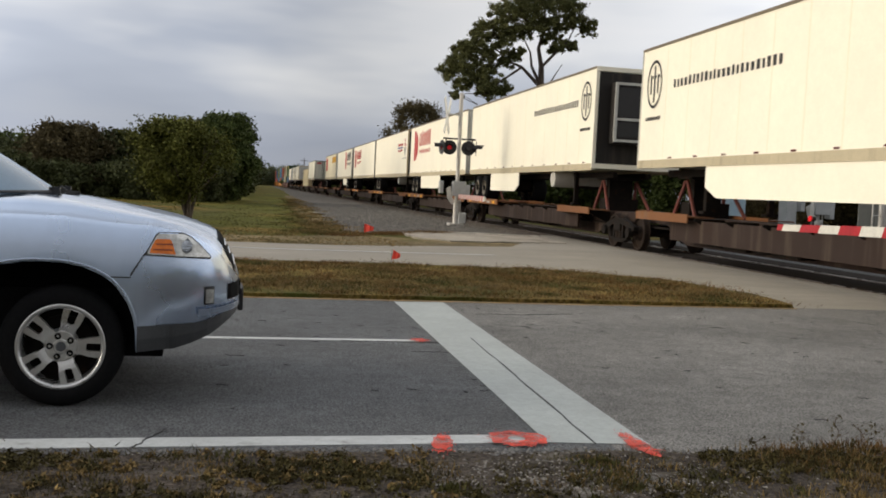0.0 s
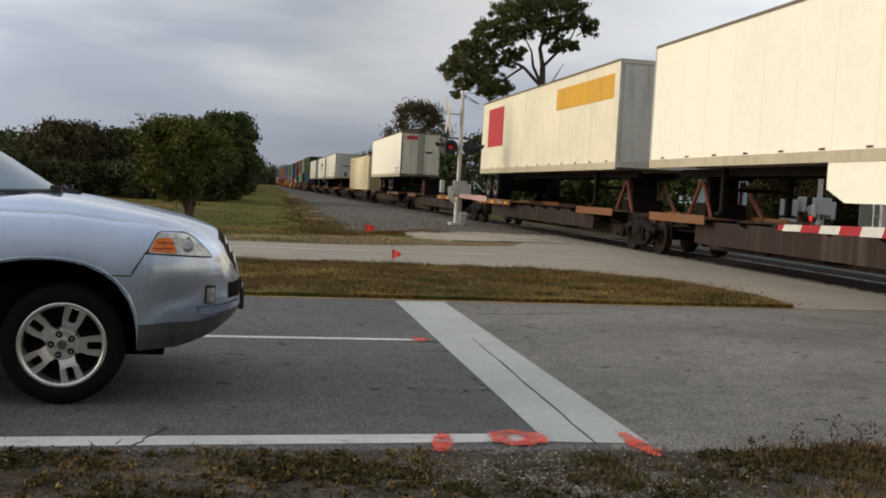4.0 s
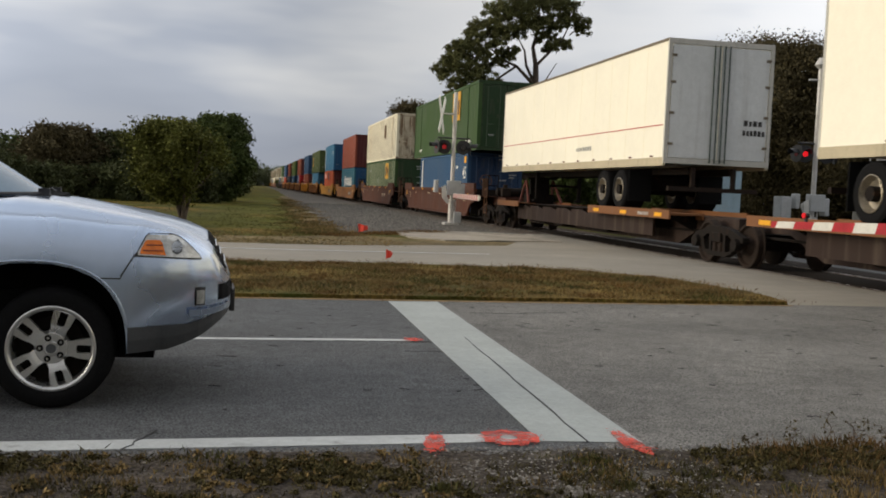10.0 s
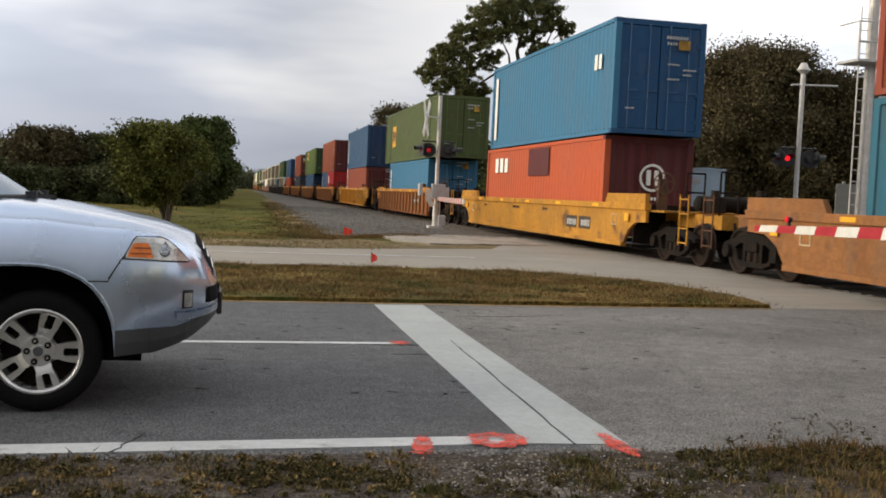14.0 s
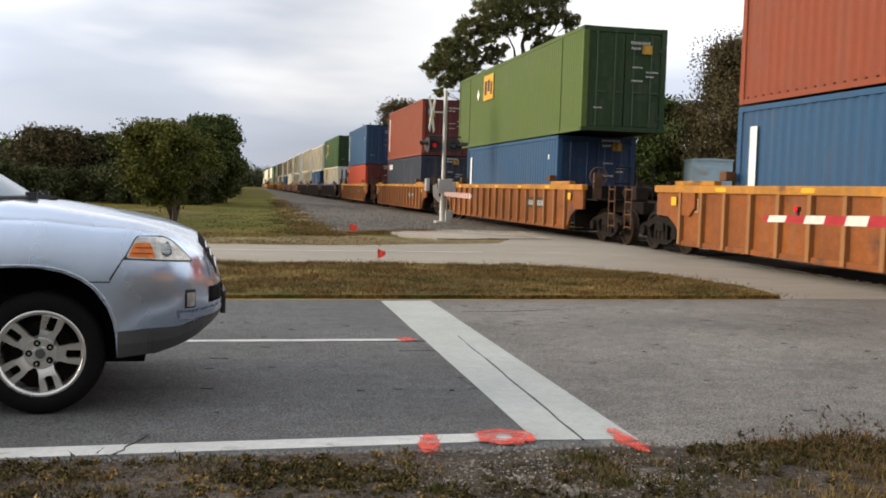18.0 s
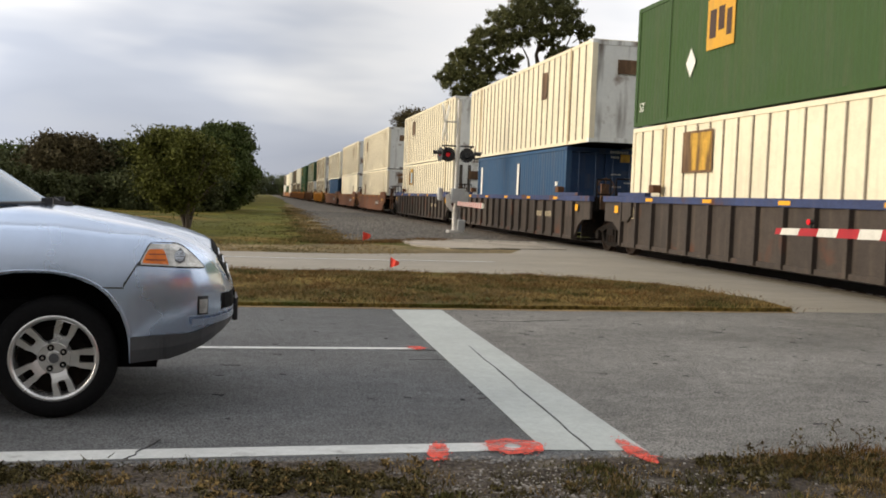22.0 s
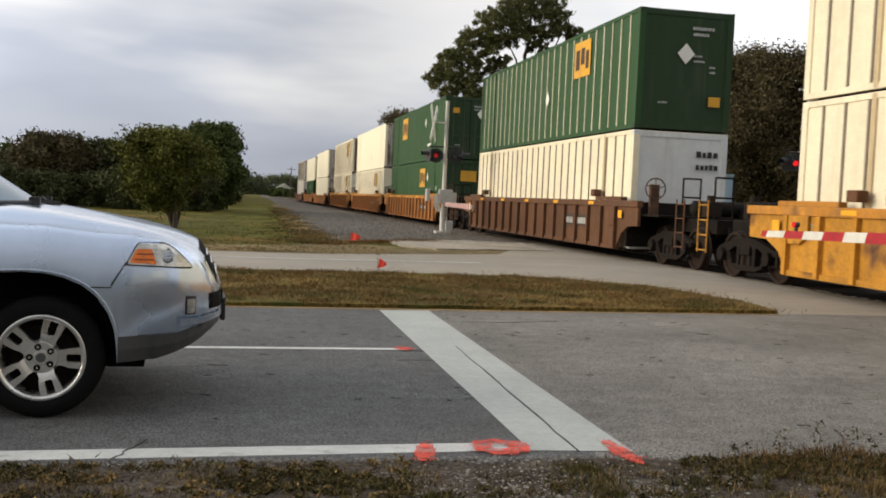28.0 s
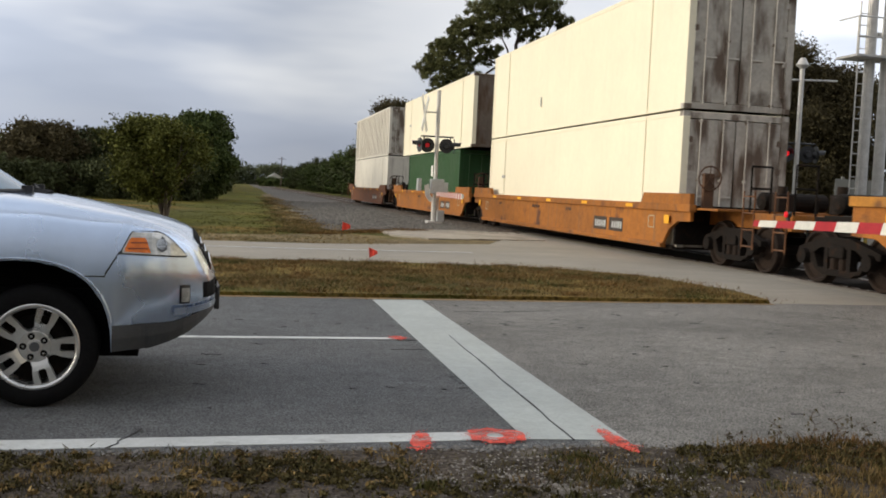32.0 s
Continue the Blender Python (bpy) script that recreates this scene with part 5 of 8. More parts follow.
SPINE = [(15.8, "spine_edge"), (35.4, "spine_edge"), (52.6, "spine_edge"), (70.1, "spine_edge"), (87.3, "spine_edge"), (105.5, "spine_edge"), (124.1, "spine_edge"), (144.2, "spine_edge"), (164.0, "car_rust"),
         (182.9, "spine_edge"), (200.0, "spine_edge"), (216.5, "spine_edge"), (234.4, "spine_edge"), (254.2, "spine_edge")]
FLIP = {144.2: -1, 15.8: -1, 105.5: -1, 164.0: -1, 254.2: -1}
for i, (s, c) in enumerate(SPINE):
    a = s - (SPINE[i - 1][0] + s) / 2 if i else 9.4
    b = (SPINE[i + 1][0] + s) / 2 - s if i < len(SPINE) - 1 else 9.2
    tr = ([-a + 0.9] if i == 0 else []) + ([b] if i < len(SPINE) - 1 else [b - 0.9])
    spine_car(s, a, b, c, tr, "rusty brown spine car" + (", empty, with bare wheel platforms" if s in (144.2, 200.0) else " with wheel platforms, loaded"), FLIP.get(s, 1), hitch=s != 182.9)


# ---- double-stack part ----
def square_emblem(a, z, w, h):
    """A yellow square with block lettering."""
    P = -W2 - 0.012
    return both(shape("emblem", "mark_orange", rect(a, a + w, z, z + h), plane=P),
                *[shape("lettering", "mark_brown_dark", rect(a + p * w, a + q * w, z + u * h, z + v * h), plane=P - 0.004)
                  for p, q, u, v in ((0.66, 0.90, 0.22, 0.78), (0.36, 0.58, 0.34, 0.80), (0.10, 0.28, 0.20, 0.70))])


def diamond(a, z, r):
    return shape("placard", "mark_white", [(a - r, z), (a, z - r * 1.25), (a + r, z), (a, z + r * 1.25)], plane=-W2 - 0.012)


def stripe(a, z0=0.5, z1=2.2, w=0.25):
    return shape("stripe", "mark_white", rect(a, a + w, z0, z1), plane=-W2 - 0.012)


def wd(color, a, z, h, n, w, g, seed=5):
    return word(color, a, z, h, n, w, g, plane=-W2 - 0.012, seed=seed)


def block_word(a, z, h, n, w, g):
    """A row of broad plain upright bars that stands for a name; every block is two bars wide."""
    def add(ob, L):
        def build(bm):
            p = -W2 - 0.012
            y = a - L / 2
            for i in range(n):
                bbox(bm, p - 0.003, p, y, y + w * 0.42, z, z + h)
                bbox(bm, p - 0.003, p, y + w * 0.62, y + w * 1.04, z, z + h)
                y += w + g
        part("lettering", build, paint("mark_white"), ob)
    return add


def size_mark(a, z, h, words="53'"):
    """A readable length mark."""
    def add(ob, L):
        cu = bpy.data.curves.new("size_mark", "FONT")
        cu.body, cu.size, cu.extrude = words, h, 0.002
        cu.materials.append(paint("mark_white"))
        t = new("size_mark", cu)
        t.parent = ob
        t.matrix_basis = Matrix.Translation((-W2 - 0.014, a - L / 2 + 0.5, z)) @ pose(0, 0, 0, 90, 0, -90)
    return add


def door_marks(seed, plate="mark_gold", plate_at=(0.62, 2.30), sheet=False):
    """Small white rows of lettering and one or two stickers on the doors; each box has its own set."""
    def add(ob, L):
        r = random.Random(seed)
        rows = [(0.14, 2.44 - 0.02 * r.random(), 0.085, 8, 0.052, 0.024), (0.16, 2.29, 0.075, r.randint(4, 7), 0.05, 0.024)]
        for k in range(r.randint(3, 5)):
            rows.append((r.choice((0.2, 0.62)), 1.78 - 0.125 * k, 0.05, r.randint(3, 6), 0.042, 0.018))
        rows.append((-0.9 + 0.3 * r.random(), 0.62, 0.05, 4, 0.045, 0.02))
        end_marks(ob, "mark_pale", L, rows, seed)
        x, z = plate_at
        part("plate", lambda bm: bbox(bm, x - 0.15, x + 0.15, -L / 2 - 0.05, -L / 2 - 0.04, z - 0.12, z + 0.12), paint(plate), ob)
        if sheet:
            part("plate", lambda bm: bbox(bm, -0.92, -0.64, -L / 2 - 0.05, -L / 2 - 0.04, 2.10, 2.40), paint("mark_sky"), ob)
            part("plate", lambda bm: bbox(bm, -0.90, -0.66, -L / 2 - 0.05, -L / 2 - 0.04, 1.76, 1.98), paint("mark_gold"), ob)
    return add


end_doors_marks = door_marks(1)
doors_c = door_marks(3, "mark_gold", (-0.72, 2.12), sheet=True)
doors_green = door_marks(4, "mark_orange", (0.80, 2.42))


def end_ring(x, z, r, color="mark_white"):
    """A ring emblem with two bars in it on the leading end."""
    def add(ob, L):
        def build(bm):
            n, y = 24, -L / 2 - 0.036
            rings = [[bm.verts.new((x + r * k * math.cos(2 * math.pi * i / n), y, z + r * k * math.sin(2 * math.pi * i / n))) for i in range(n)] for k in (1.0, 0.82)]
            for i in range(n):
                j = (i + 1) % n
                bm.faces.new((rings[0][i], rings[0][j], rings[1][j], rings[1][i]))
            for o in (-0.3, 0.3):
                bbox(bm, x + o * r - 0.06, x + o * r + 0.06, y - 0.003, y, z - 0.55 * r, z + 0.55 * r)
            bars(bm, y, x - 0.5, z - r - 0.22, 0.09, 10, 0.07, 0.03, random.Random(4), "x")
        part("emblem", build, paint(color), ob)
    return add


def end_shade_bars(ob, L):
    """Four flat dark bars on a pale end wall: recess shade put in as colour."""
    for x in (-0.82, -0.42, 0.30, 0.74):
        part("recess", lambda bm: [bbox(bm, -0.075, 0.075, -0.004, 0.004, 0.16, 2.62), bbox(bm, -0.05, 0.05, -0.006, -0.004, 0.3, 2.4)], paint("shade_bar_dark"), ob, key="recess", at=(x, -L / 2 + 0.018, 0))


def end_plate(ob, L):
    part("end_plate", lambda bm: bbox(bm, -0.45, 0.12, -L / 2 - 0.015, -L / 2 + 0.04, 1.95, 2.35), paint("mark_brown"), ob)


H9, H8 = 2.90, 2.59
# middle, (upper colour, length, style, end kind, post), (lower ...), car colour, car style
STACK = [
    (274.6, ("green", 16.15, "iso", "doors", None, "green square-shouldered steel container with a yellow emblem", both(square_emblem(3.64, 1.45, 1.7, 1.3), wd("mark_white", 1.2, 0.35, 0.16, 6, 0.1, 0.06), wd("mark_white", 13.6, 0.3, 0.15, 4, 0.12, 0.06), doors_green)),
     (274.2, "blue", 12.19, "iso", "doors", "blue steel container with white markings", both(size_mark(0.45, 1.45, 0.75, "45"), shape("plate", "yellow_mark", rect(0.25, 0.62, 2.12, 2.42), plane=-W2 - 0.012), stripe(11.3, 0.9, 2.45), wd("mark_white", 2.0, 1.9, 0.14, 4, 0.08, 0.05), end_doors_marks)), "car_brown", "smooth", 1.42),
    (298.15, ("cream", 16.15, "ribbed", "doors", "post_dark", "cream ribbed container with a rust-stained end", shape("plate", "mark_brown", rect(5.2, 5.9, 1.5, 2.4), plane=-W2 - 0.012)),
     (298.15, "green", 16.15, "ribbed", "plain", "green container with pale ribs and a yellow emblem", both(square_emblem(3.14, 1.65, 1.6, 1.05), diamond(8.6, 1.5, 0.22), wd("mark_white", 12.8, 2.2, 0.14, 8, 0.1, 0.05), end_doors_marks)), "car_brown", "smooth", 1.42),
    (321.6, ("brick", 12.19, "iso", "plain", None, "brick-red corrugated steel container with a plain dark end", both(wd("mark_white", 0.9, 0.9, 0.16, 1, 0.1, 0.05), wd("mark_white", 0.9, 1.2, 0.16, 1, 0.1, 0.05), wd("mark_white", 0.9, 1.5, 0.16, 1, 0.1, 0.05),
        lambda ob, L: part("placard", lambda bm: prism(bm, [(-0.15, 1.95), (0.08, 1.95), (-0.035, 2.2)], "y", -L / 2 - 0.036, -L / 2 - 0.03), paint("mark_orange"), ob), lambda ob, L: end_marks(ob, "mark_white", L, [(0.75, 1.2, 1.1, 1, 0.05, 0.02)]), lambda ob, L: end_marks(ob, "mark_orange", L, [(0.95, 0.9, 0.9, 1, 0.1, 0.02)]))),
     (321.6, "teal_blue", 12.19, "iso", "doors", "teal-blue corrugated container with broad white block lettering", both(block_word(2.4, 1.0, 0.72, 6, 0.74, 0.2), shape("emblem", "mark_white", [(8.55 + 0.6 * math.cos(k * 0.4488), 1.4 + 0.55 * math.sin(k * 0.4488)) for k in range(14)], plane=-W2 - 0.012), shape("emblem", "teal_blue", [(8.55 + 0.42 * math.cos(k * 0.4488), 1.4 + 0.38 * math.sin(k * 0.4488)) for k in range(14)], plane=-W2 - 0.017), shape("emblem", "mark_white", rect(8.4, 8.7, 1.15, 1.65), plane=-W2 - 0.022), door_marks(7, "mark_orange", (-0.55, 1.35)))), "car_tan", "smooth", 1.25),
    (344.6, ("sky_blue", 12.19, "iso", "doors", None, "bright blue corrugated container with a white stripe", both(stripe(11.4, 0.3, 2.5, 0.3), wd("mark_white", 0.9, 1.7, 0.4, 2, 0.2, 0.1), end_doors_marks)),
     (344.95, "orange_red", 12.19, "iso", "plain", "orange-red container with a round white emblem on its end", both(wd("mark_white", 9.3, 1.75, 0.5, 3, 0.4, 0.2), shape("patch", "maroon", rect(4.65, 6.8, 1.6, 2.45), plane=-W2 - 0.012), end_ring(0.1, 1.55, 0.36))), "car_yellow", "smooth", 1.28),
    (368.9, ("olive", 16.15, "iso", "doors", None, "olive-green container with a yellow emblem", both(square_emblem(12.2, 0.9, 1.2, 1.2), end_doors_marks)),
     (368.8, "sky_blue", 12.19, "iso", "doors", "light blue corrugated steel container", both(stripe(11.4), end_doors_marks)), "car_ochre", "ribs", 1.50),
    (391.95, ("blue", 12.19, "iso", "doors", None, "dark blue corrugated steel container", both(stripe(11.3, 0.4, 2.3), end_doors_marks)),
     (391.95, "brick", 12.19, "iso", "doors", "red corrugated container with upright white lettering", both(*[wd("mark_white", 11.55, 0.5 + 0.45 * k, 0.36, 1, 0.26, 0.1) for k in range(5)], end_doors_marks)), "car_yellow", "ribs", 1.50),
    (415.3, ("rust_orange", 12.19, "iso", "doors", None, "orange-red corrugated container with dark doors", both(*[wd("mark_white", 0.7, 1.5 + 0.2 * k, 0.13, 1, 0.1, 0.05) for k in range(5)], end_doors_marks)),
     (415.3, None, 0, "", "", "", None), "car_ochre", "ribs", 1.50),
    (438.65, ("lime", 16.15, "fine", "doors", None, "yellow-green domestic container with emblem", both(square_emblem(10.2, 1.7, 1.5, 0.95), diamond(12.6, 2.0, 0.2), end_doors_marks)),
     (438.7, "blue", 12.19, "iso", "doors", "blue corrugated container with white stripe", both(stripe(11.3), wd("mark_white", 0.8, 1.9, 0.14, 1, 0.1, 0.05), end_doors_marks)), "car_ochre", "ribs", 1.52),
    (461.9, ("rust_orange", 12.19, "iso", "doors", None, "orange-red corrugated container with white upright strip", both(stripe(11.3, 0.5, 2.5), doors_c)),
     (461.9, "navy", 12.19, "iso", "plain", "dark slate-blue corrugated container with small red and white mark", both(shape("emblem", "mark_red", rect(11.4, 11.65, 2.0, 2.35), plane=-W2 - 0.012), wd("mark_white", 9.9, 2.0, 0.3, 5, 0.2, 0.07), end_doors_marks)), "car_ochre", "ribs", 1.52),
    (485.5, ("blue", 12.19, "iso", "doors", None, "blue corrugated container with white stripe", both(stripe(11.3, 0.4, 2.5), wd("mark_white", 0.7, 1.8, 0.14, 1, 0.1, 0.05), end_doors_marks)),
     (485.5, "tomato", 12.19, "iso", "doors", "orange-red corrugated container with a small white plate", both(wd("mark_white", 11.3, 2.0, 0.35, 1, 0.25, 0.1), end_doors_marks)), "car_ochre", "ribs", 1.52),
    (509.05, ("green", 16.15, "fine", "doors", None, "green domestic container with yellow emblem", both(square_emblem(10.9, 1.35, 1.25, 1.05), diamond(12.9, 1.2, 0.25), size_mark(15.3, 0.35, 0.3), end_doors_marks)),
     (509.05, "white", 16.15, "ribbed", "plain", "white ribbed container with a tan plate", both(shape("plate", "mark_brown", rect(11.6, 13.1, 1.75, 2.65), plane=-W2 - 0.012), shape("plate", "mark_gold", rect(11.65, 12.7, 1.8, 2.6), plane=-W2 - 0.016), end_plate, end_shade_bars)), "car_grey", "ribs", 1.50),
    (528.65, ("white", 16.15, "ribbed", "plain", "post_dark", "white ribbed container with a rust-streaked end", both(shape("plate", "mark_brown", rect(4.4, 5.0, 1.6, 2.45), plane=-W2 - 0.012), end_plate)),
     (528.65, "blue", 12.19, "iso", "doors", "blue corrugated container with two white stripes", both(stripe(11.3), stripe(5.5), wd("mark_white", 0.8, 1.4, 0.14, 2, 0.1, 0.05), end_doors_marks)), "car_grey", "ribs", 1.50),
    (548.4, ("white", 16.15, "ribbed", "plain", "post_dark", "white ribbed container with a rust-streaked end", both(shape("plate", "mark_brown", rect(11.9, 12.9, 1.7, 2.5), plane=-W2 - 0.012), end_plate)),
     (548.4, "white", 16.15, "ribbed", "plain", "white ribbed container with a tan and blue plate", both(shape("plate", "mark_brown", rect(13.2, 13.6, 1.75, 2.5), plane=-W2 - 0.012), shape("plate", "mark_gold", rect(12.0, 13.15, 1.72, 2.65), plane=-W2 - 0.013), shape("plate", "mark_sky", rect(12.2, 12.85, 1.85, 2.45), plane=-W2 - 0.018), end_plate, end_shade_bars)), "car_grey", "ribs", 1.50),
    (572.15, ("white", 16.15, "ribbed", "plain", "post_dark", "white ribbed container with a soot-streaked end", both(shape("plate", "mark_brown", rect(12.7, 13.3, 1.6, 2.4), plane=-W2 - 0.012), end_plate)),
     (572.15, "white", 16.15, "ribbed", "plain", "white ribbed container with a brown plate", both(shape("plate", "mark_brown", rect(13.2, 13.8, 1.1, 1.9), plane=-W2 - 0.012), end_plate)), "car_rusty", "smooth", 1.36),
    (592.7, ("white", 16.15, "ribbed", "plain", "post_dark", "white ribbed container, lightly soiled", shape("plate", "mark_brown", rect(4.0, 4.6, 1.6, 2.4), plane=-W2 - 0.012)),
     (592.7, "white", 16.15, "smooth", "plain", "plain white container, lightly soiled", shape("plate", "mark_brown", rect(3.0, 3.6, 1.1, 1.9), plane=-W2 - 0.012)), "car_rusty", "smooth", 1.36),
    (612.0, ("cream", 16.15, "ribbed", "doors", "post_dark", "cream ribbed container, lightly soiled", shape("plate", "mark_brown", rect(4.0, 4.6, 1.2, 2.2), plane=-W2 - 0.012)),
     (612.0, "blue", 12.19, "iso", "doors", "blue corrugated container with white stripe", both(stripe(11.3), end_doors_marks)), "car_rusty", "smooth", 1.36),
    (635.4, ("white", 16.15, "ribbed", "plain", "post_dark", "white ribbed container with grime-streaked end wall", both(shape("plate", "mark_brown", rect(12.6, 13.5, 1.6, 2.4), plane=-W2 - 0.012), end_plate)),
     (635.4, "white", 16.15, "ribbed", "plain", "white ribbed container with dark ribs", both(shape("plate", "mark_brown", rect(12.8, 13.7, 1.2, 2.0), plane=-W2 - 0.012), end_plate, end_shade_bars)), "car_yellow", "ribs", 1.42),
    (659.1, ("emerald", 16.15, "ribbed", "plain", "post_cream", "green container with pale ribs and yellow emblem", both(square_emblem(3.45, 1.65, 1.35, 1.0), diamond(7.3, 1.3, 0.2), door_marks(9, "mark_orange", (0.78, 0.72)), lambda ob, L: part("placard", lambda bm: prism(bm, [(-0.22, 1.85), (0, 1.60), (0.22, 1.85), (0, 2.10)], "y", -L / 2 - 0.02, -L / 2 - 0.005), paint("mark_white"), ob))),
     (659.1, "white", 16.15, "ribbed", "plain", "white ribbed container with a plain pale end", lambda ob, L: end_marks(ob, "mark_black", L, [(0.4, 2.3, 0.15, 4, 0.11, 0.04), (0.4, 2.0, 0.13, 5, 0.09, 0.03)])), "car_umber", "ribs", 1.45),
    (682.7, ("emerald", 16.15, "fine", "doors", None, "dark green domestic container with yellow emblem", both(square_emblem(10.65, 1.4, 1.7, 1.2), diamond(4.9, 1.95, 0.2), wd("mark_white", 3.2, 0.7, 0.16, 6, 0.12, 0.05), size_mark(1.67, 1.9, 0.3), door_marks(12, "mark_orange", (-0.70, 2.25)), lambda ob, L: part("placard", lambda bm: prism(bm, [(0.30, 2.12), (0.48, 1.90), (0.66, 2.12), (0.48, 2.34)], "y", -L / 2 - 0.05, -L / 2 - 0.04), paint("mark_white"), ob))),
     (682.7, "emerald", 16.15, "fine", "plain", "dark green domestic container with yellow emblem", both(square_emblem(4.48, 1.6, 1.5, 0.95), diamond(3.8, 2.1, 0.2), size_mark(1.1, 1.45, 0.26), lambda ob, L: part("emblem", lambda bm: bbox(bm, -0.35, 0.4, -L / 2 - 0.02, -L / 2 + 0.03, 1.9, 2.4), paint("mark_orange"), ob))), "car_orange", "ribs", 1.45),
    (702.45, ("cream", 16.15, "smooth", "doors", None, "cream smooth container with brown doors", wd("mark_grey", 6.8, 0.7, 0.3, 1, 0.1, 0.05)),
     (702.45, "cream", 16.15, "ribbed", "plain", "cream ribbed container with a tan plate", both(shape("plate", "mark_brown", rect(3.3, 4.6, 1.72, 2.6), plane=-W2 - 0.012), shape("plate", "mark_gold", rect(3.4, 4.3, 1.76, 2.55), plane=-W2 - 0.016))), "car_orange", "ribs", 1.45),
    (722.0, ("white", 16.15, "ribbed", "doors", "post_dark", "white ribbed container with rust-dark doors", both(shape("plate", "mark_brown", rect(3.2, 4.6, 1.45, 2.6), plane=-W2 - 0.012), shape("plate", "mark_gold", rect(3.0, 4.2, 1.45, 2.6), plane=-W2 - 0.016))),
     (722.0, "white", 16.15, "ribbed", "plain", "white ribbed container with a tan plate", both(shape("plate", "mark_brown", rect(3.7, 4.85, 1.8, 2.65), plane=-W2 - 0.012), shape("plate", "mark_gold", rect(3.5, 4.5, 1.8, 2.65), plane=-W2 - 0.016))), "car_orange", "ribs", 1.45),
    (745.85, ("cream", 16.15, "smooth", "doors", None, "cream smooth container with rust-blotched grey doors", wd("mark_grey", 10.2, 0.75, 0.3, 1, 0.1, 0.05)),
     (745.85, "cream", 16.15, "smooth", "doors", "cream smooth container with grey doors", wd("mark_grey", 14.0, 1.5, 0.1, 3, 0.1, 0.05)), "car_orange", "smooth", 1.20),
    (765.15, ("cream", 16.15, "smooth", "plain", None, "cream container with a dark end", wd("mark_grey", 14.0, 1.5, 0.1, 3, 0.1, 0.05)),
     (765.15, "emerald", 12.19, "iso", "doors", "dark green corrugated steel container", wd("mark_white", 5.6, 1.5, 0.5, 1, 0.4, 0.1)), "car_orange", "smooth", 1.20),
    (786.8, ("dirty_white", 16.15, "ribbed", "doors", "post_dark", "soiled white ribbed domestic container", wd("mark_grey", 14.0, 1.5, 0.1, 3, 0.1, 0.05)),
     (786.8, "dirty_white", 16.15, "smooth", "plain", "soiled white smooth domestic container", wd("mark_grey", 14.0, 1.5, 0.1, 3, 0.1, 0.05)), "car_rusty", "smooth", 1.20),
]
# Green, blue, azure and maroon ends carry the end walls' shade in their colour.
END_TINT = {274.6: "shaded_green", 438.65: "shaded_green", 509.05: "shaded_green", 659.1: "shaded_green", 682.7: "shaded_green", 344.6: "shaded_azure", 485.5: "shaded_blue", 391.95: "shaded_blue", 298.15: "grimy_end", 321.6: "maroon", 415.3: "maroon", 461.9: "maroon", 528.65: "streak_white", 548.4: "streak_white", 572.15: "streak_white", 592.7: "streak_white", 612.0: "streak_white", 635.4: "streak_white", 702.45: "door_grey", 722.0: "door_dark", 745.85: "door_grey", 765.15: "door_dark", 786.8: "door_grey"}
LOW_TINT = {274.2: "shaded_blue", 298.15: "shaded_green", 438.7: "shaded_blue", 528.65: "shaded_blue", 682.7: "shaded_green", 344.95: "maroon", 321.6: "shaded_azure", 485.5: "maroon", 391.95: "maroon", 745.85: "door_grey", 572.15: "streak_white", 548.4: "streak_white", 635.4: "streak_white", 722.0: "streak_white", 592.7: "streak_white", 509.05: "shade_white", 659.1: "shade_white"}
JOINTS = {(509.05, 528.65), (528.65, 548.4), (572.15, 592.7), (592.7, 612.0), (682.7, 702.45), (702.45, 722.0), (745.85, 765.15), (765.15, 786.8)}
for i, (s, up_, low, ccol, cstyle, top) in enumerate(STACK):
    uc, ul, us, ud, up_post, ulab, uex = up_
    sl, lc, ll, ls, ld, llab, lex = low
    D0 = 0.40 if ll == 12.19 or lc is None else 0.28
    lowH = H8 if ll == 12.19 or lc is None else H9
    if lc is None:      # two short boxes end to end
        container(s - 3.07, D0, 6.06, H8, "red", "iso", "plain", label="bright red short container with a white mark", extra=wd("mark_white", 4.2, 1.5, 0.7, 2, 0.3, 0.1))
        container(s + 3.07, D0, 6.06, H8, "blue", "iso", "doors", label="blue short container with white stripe", extra=stripe(5.3))
    else:
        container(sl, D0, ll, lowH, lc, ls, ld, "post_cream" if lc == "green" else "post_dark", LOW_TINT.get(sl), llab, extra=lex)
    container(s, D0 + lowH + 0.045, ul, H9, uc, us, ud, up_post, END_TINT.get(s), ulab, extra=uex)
    prev_j = i > 0 and (STACK[i - 1][0], s) in JOINTS
    next_j = i < len(STACK) - 1 and (s, STACK[i + 1][0]) in JOINTS
    a = (s - STACK[i - 1][0]) / 2 if i > 0 else 11.4
    b = (STACK[i + 1][0] - s) / 2 if i < len(STACK) - 1 else 11.4
    tr = ([] if prev_j else [-a + 1.75]) + ([b] if next_j else [b - 1.75])
    names = {"car_rusty": "rust-brown smooth-sided", "car_tan": "tan-orange smooth-sided", "car_umber": "dark rust-brown ribbed", "car_brown": "brown smooth-sided steel", "car_orange": "rusty orange", "car_yellow": "yellow", "car_ochre": "rusty ochre ribbed", "car_grey": "sooty grey ribbed"}
    well_car(s, max(ul, 16.15), a, b, ccol, cstyle, tr, names[ccol] + " well car carrying stacked containers", top,
             "car_blue" if ccol == "car_grey" else ("car_chord" if cstyle == "ribs" and ccol != "car_umber" else None), rib="rib_tan" if ccol in ("car_ochre", "car_orange") else None, raised=cstyle == "smooth")


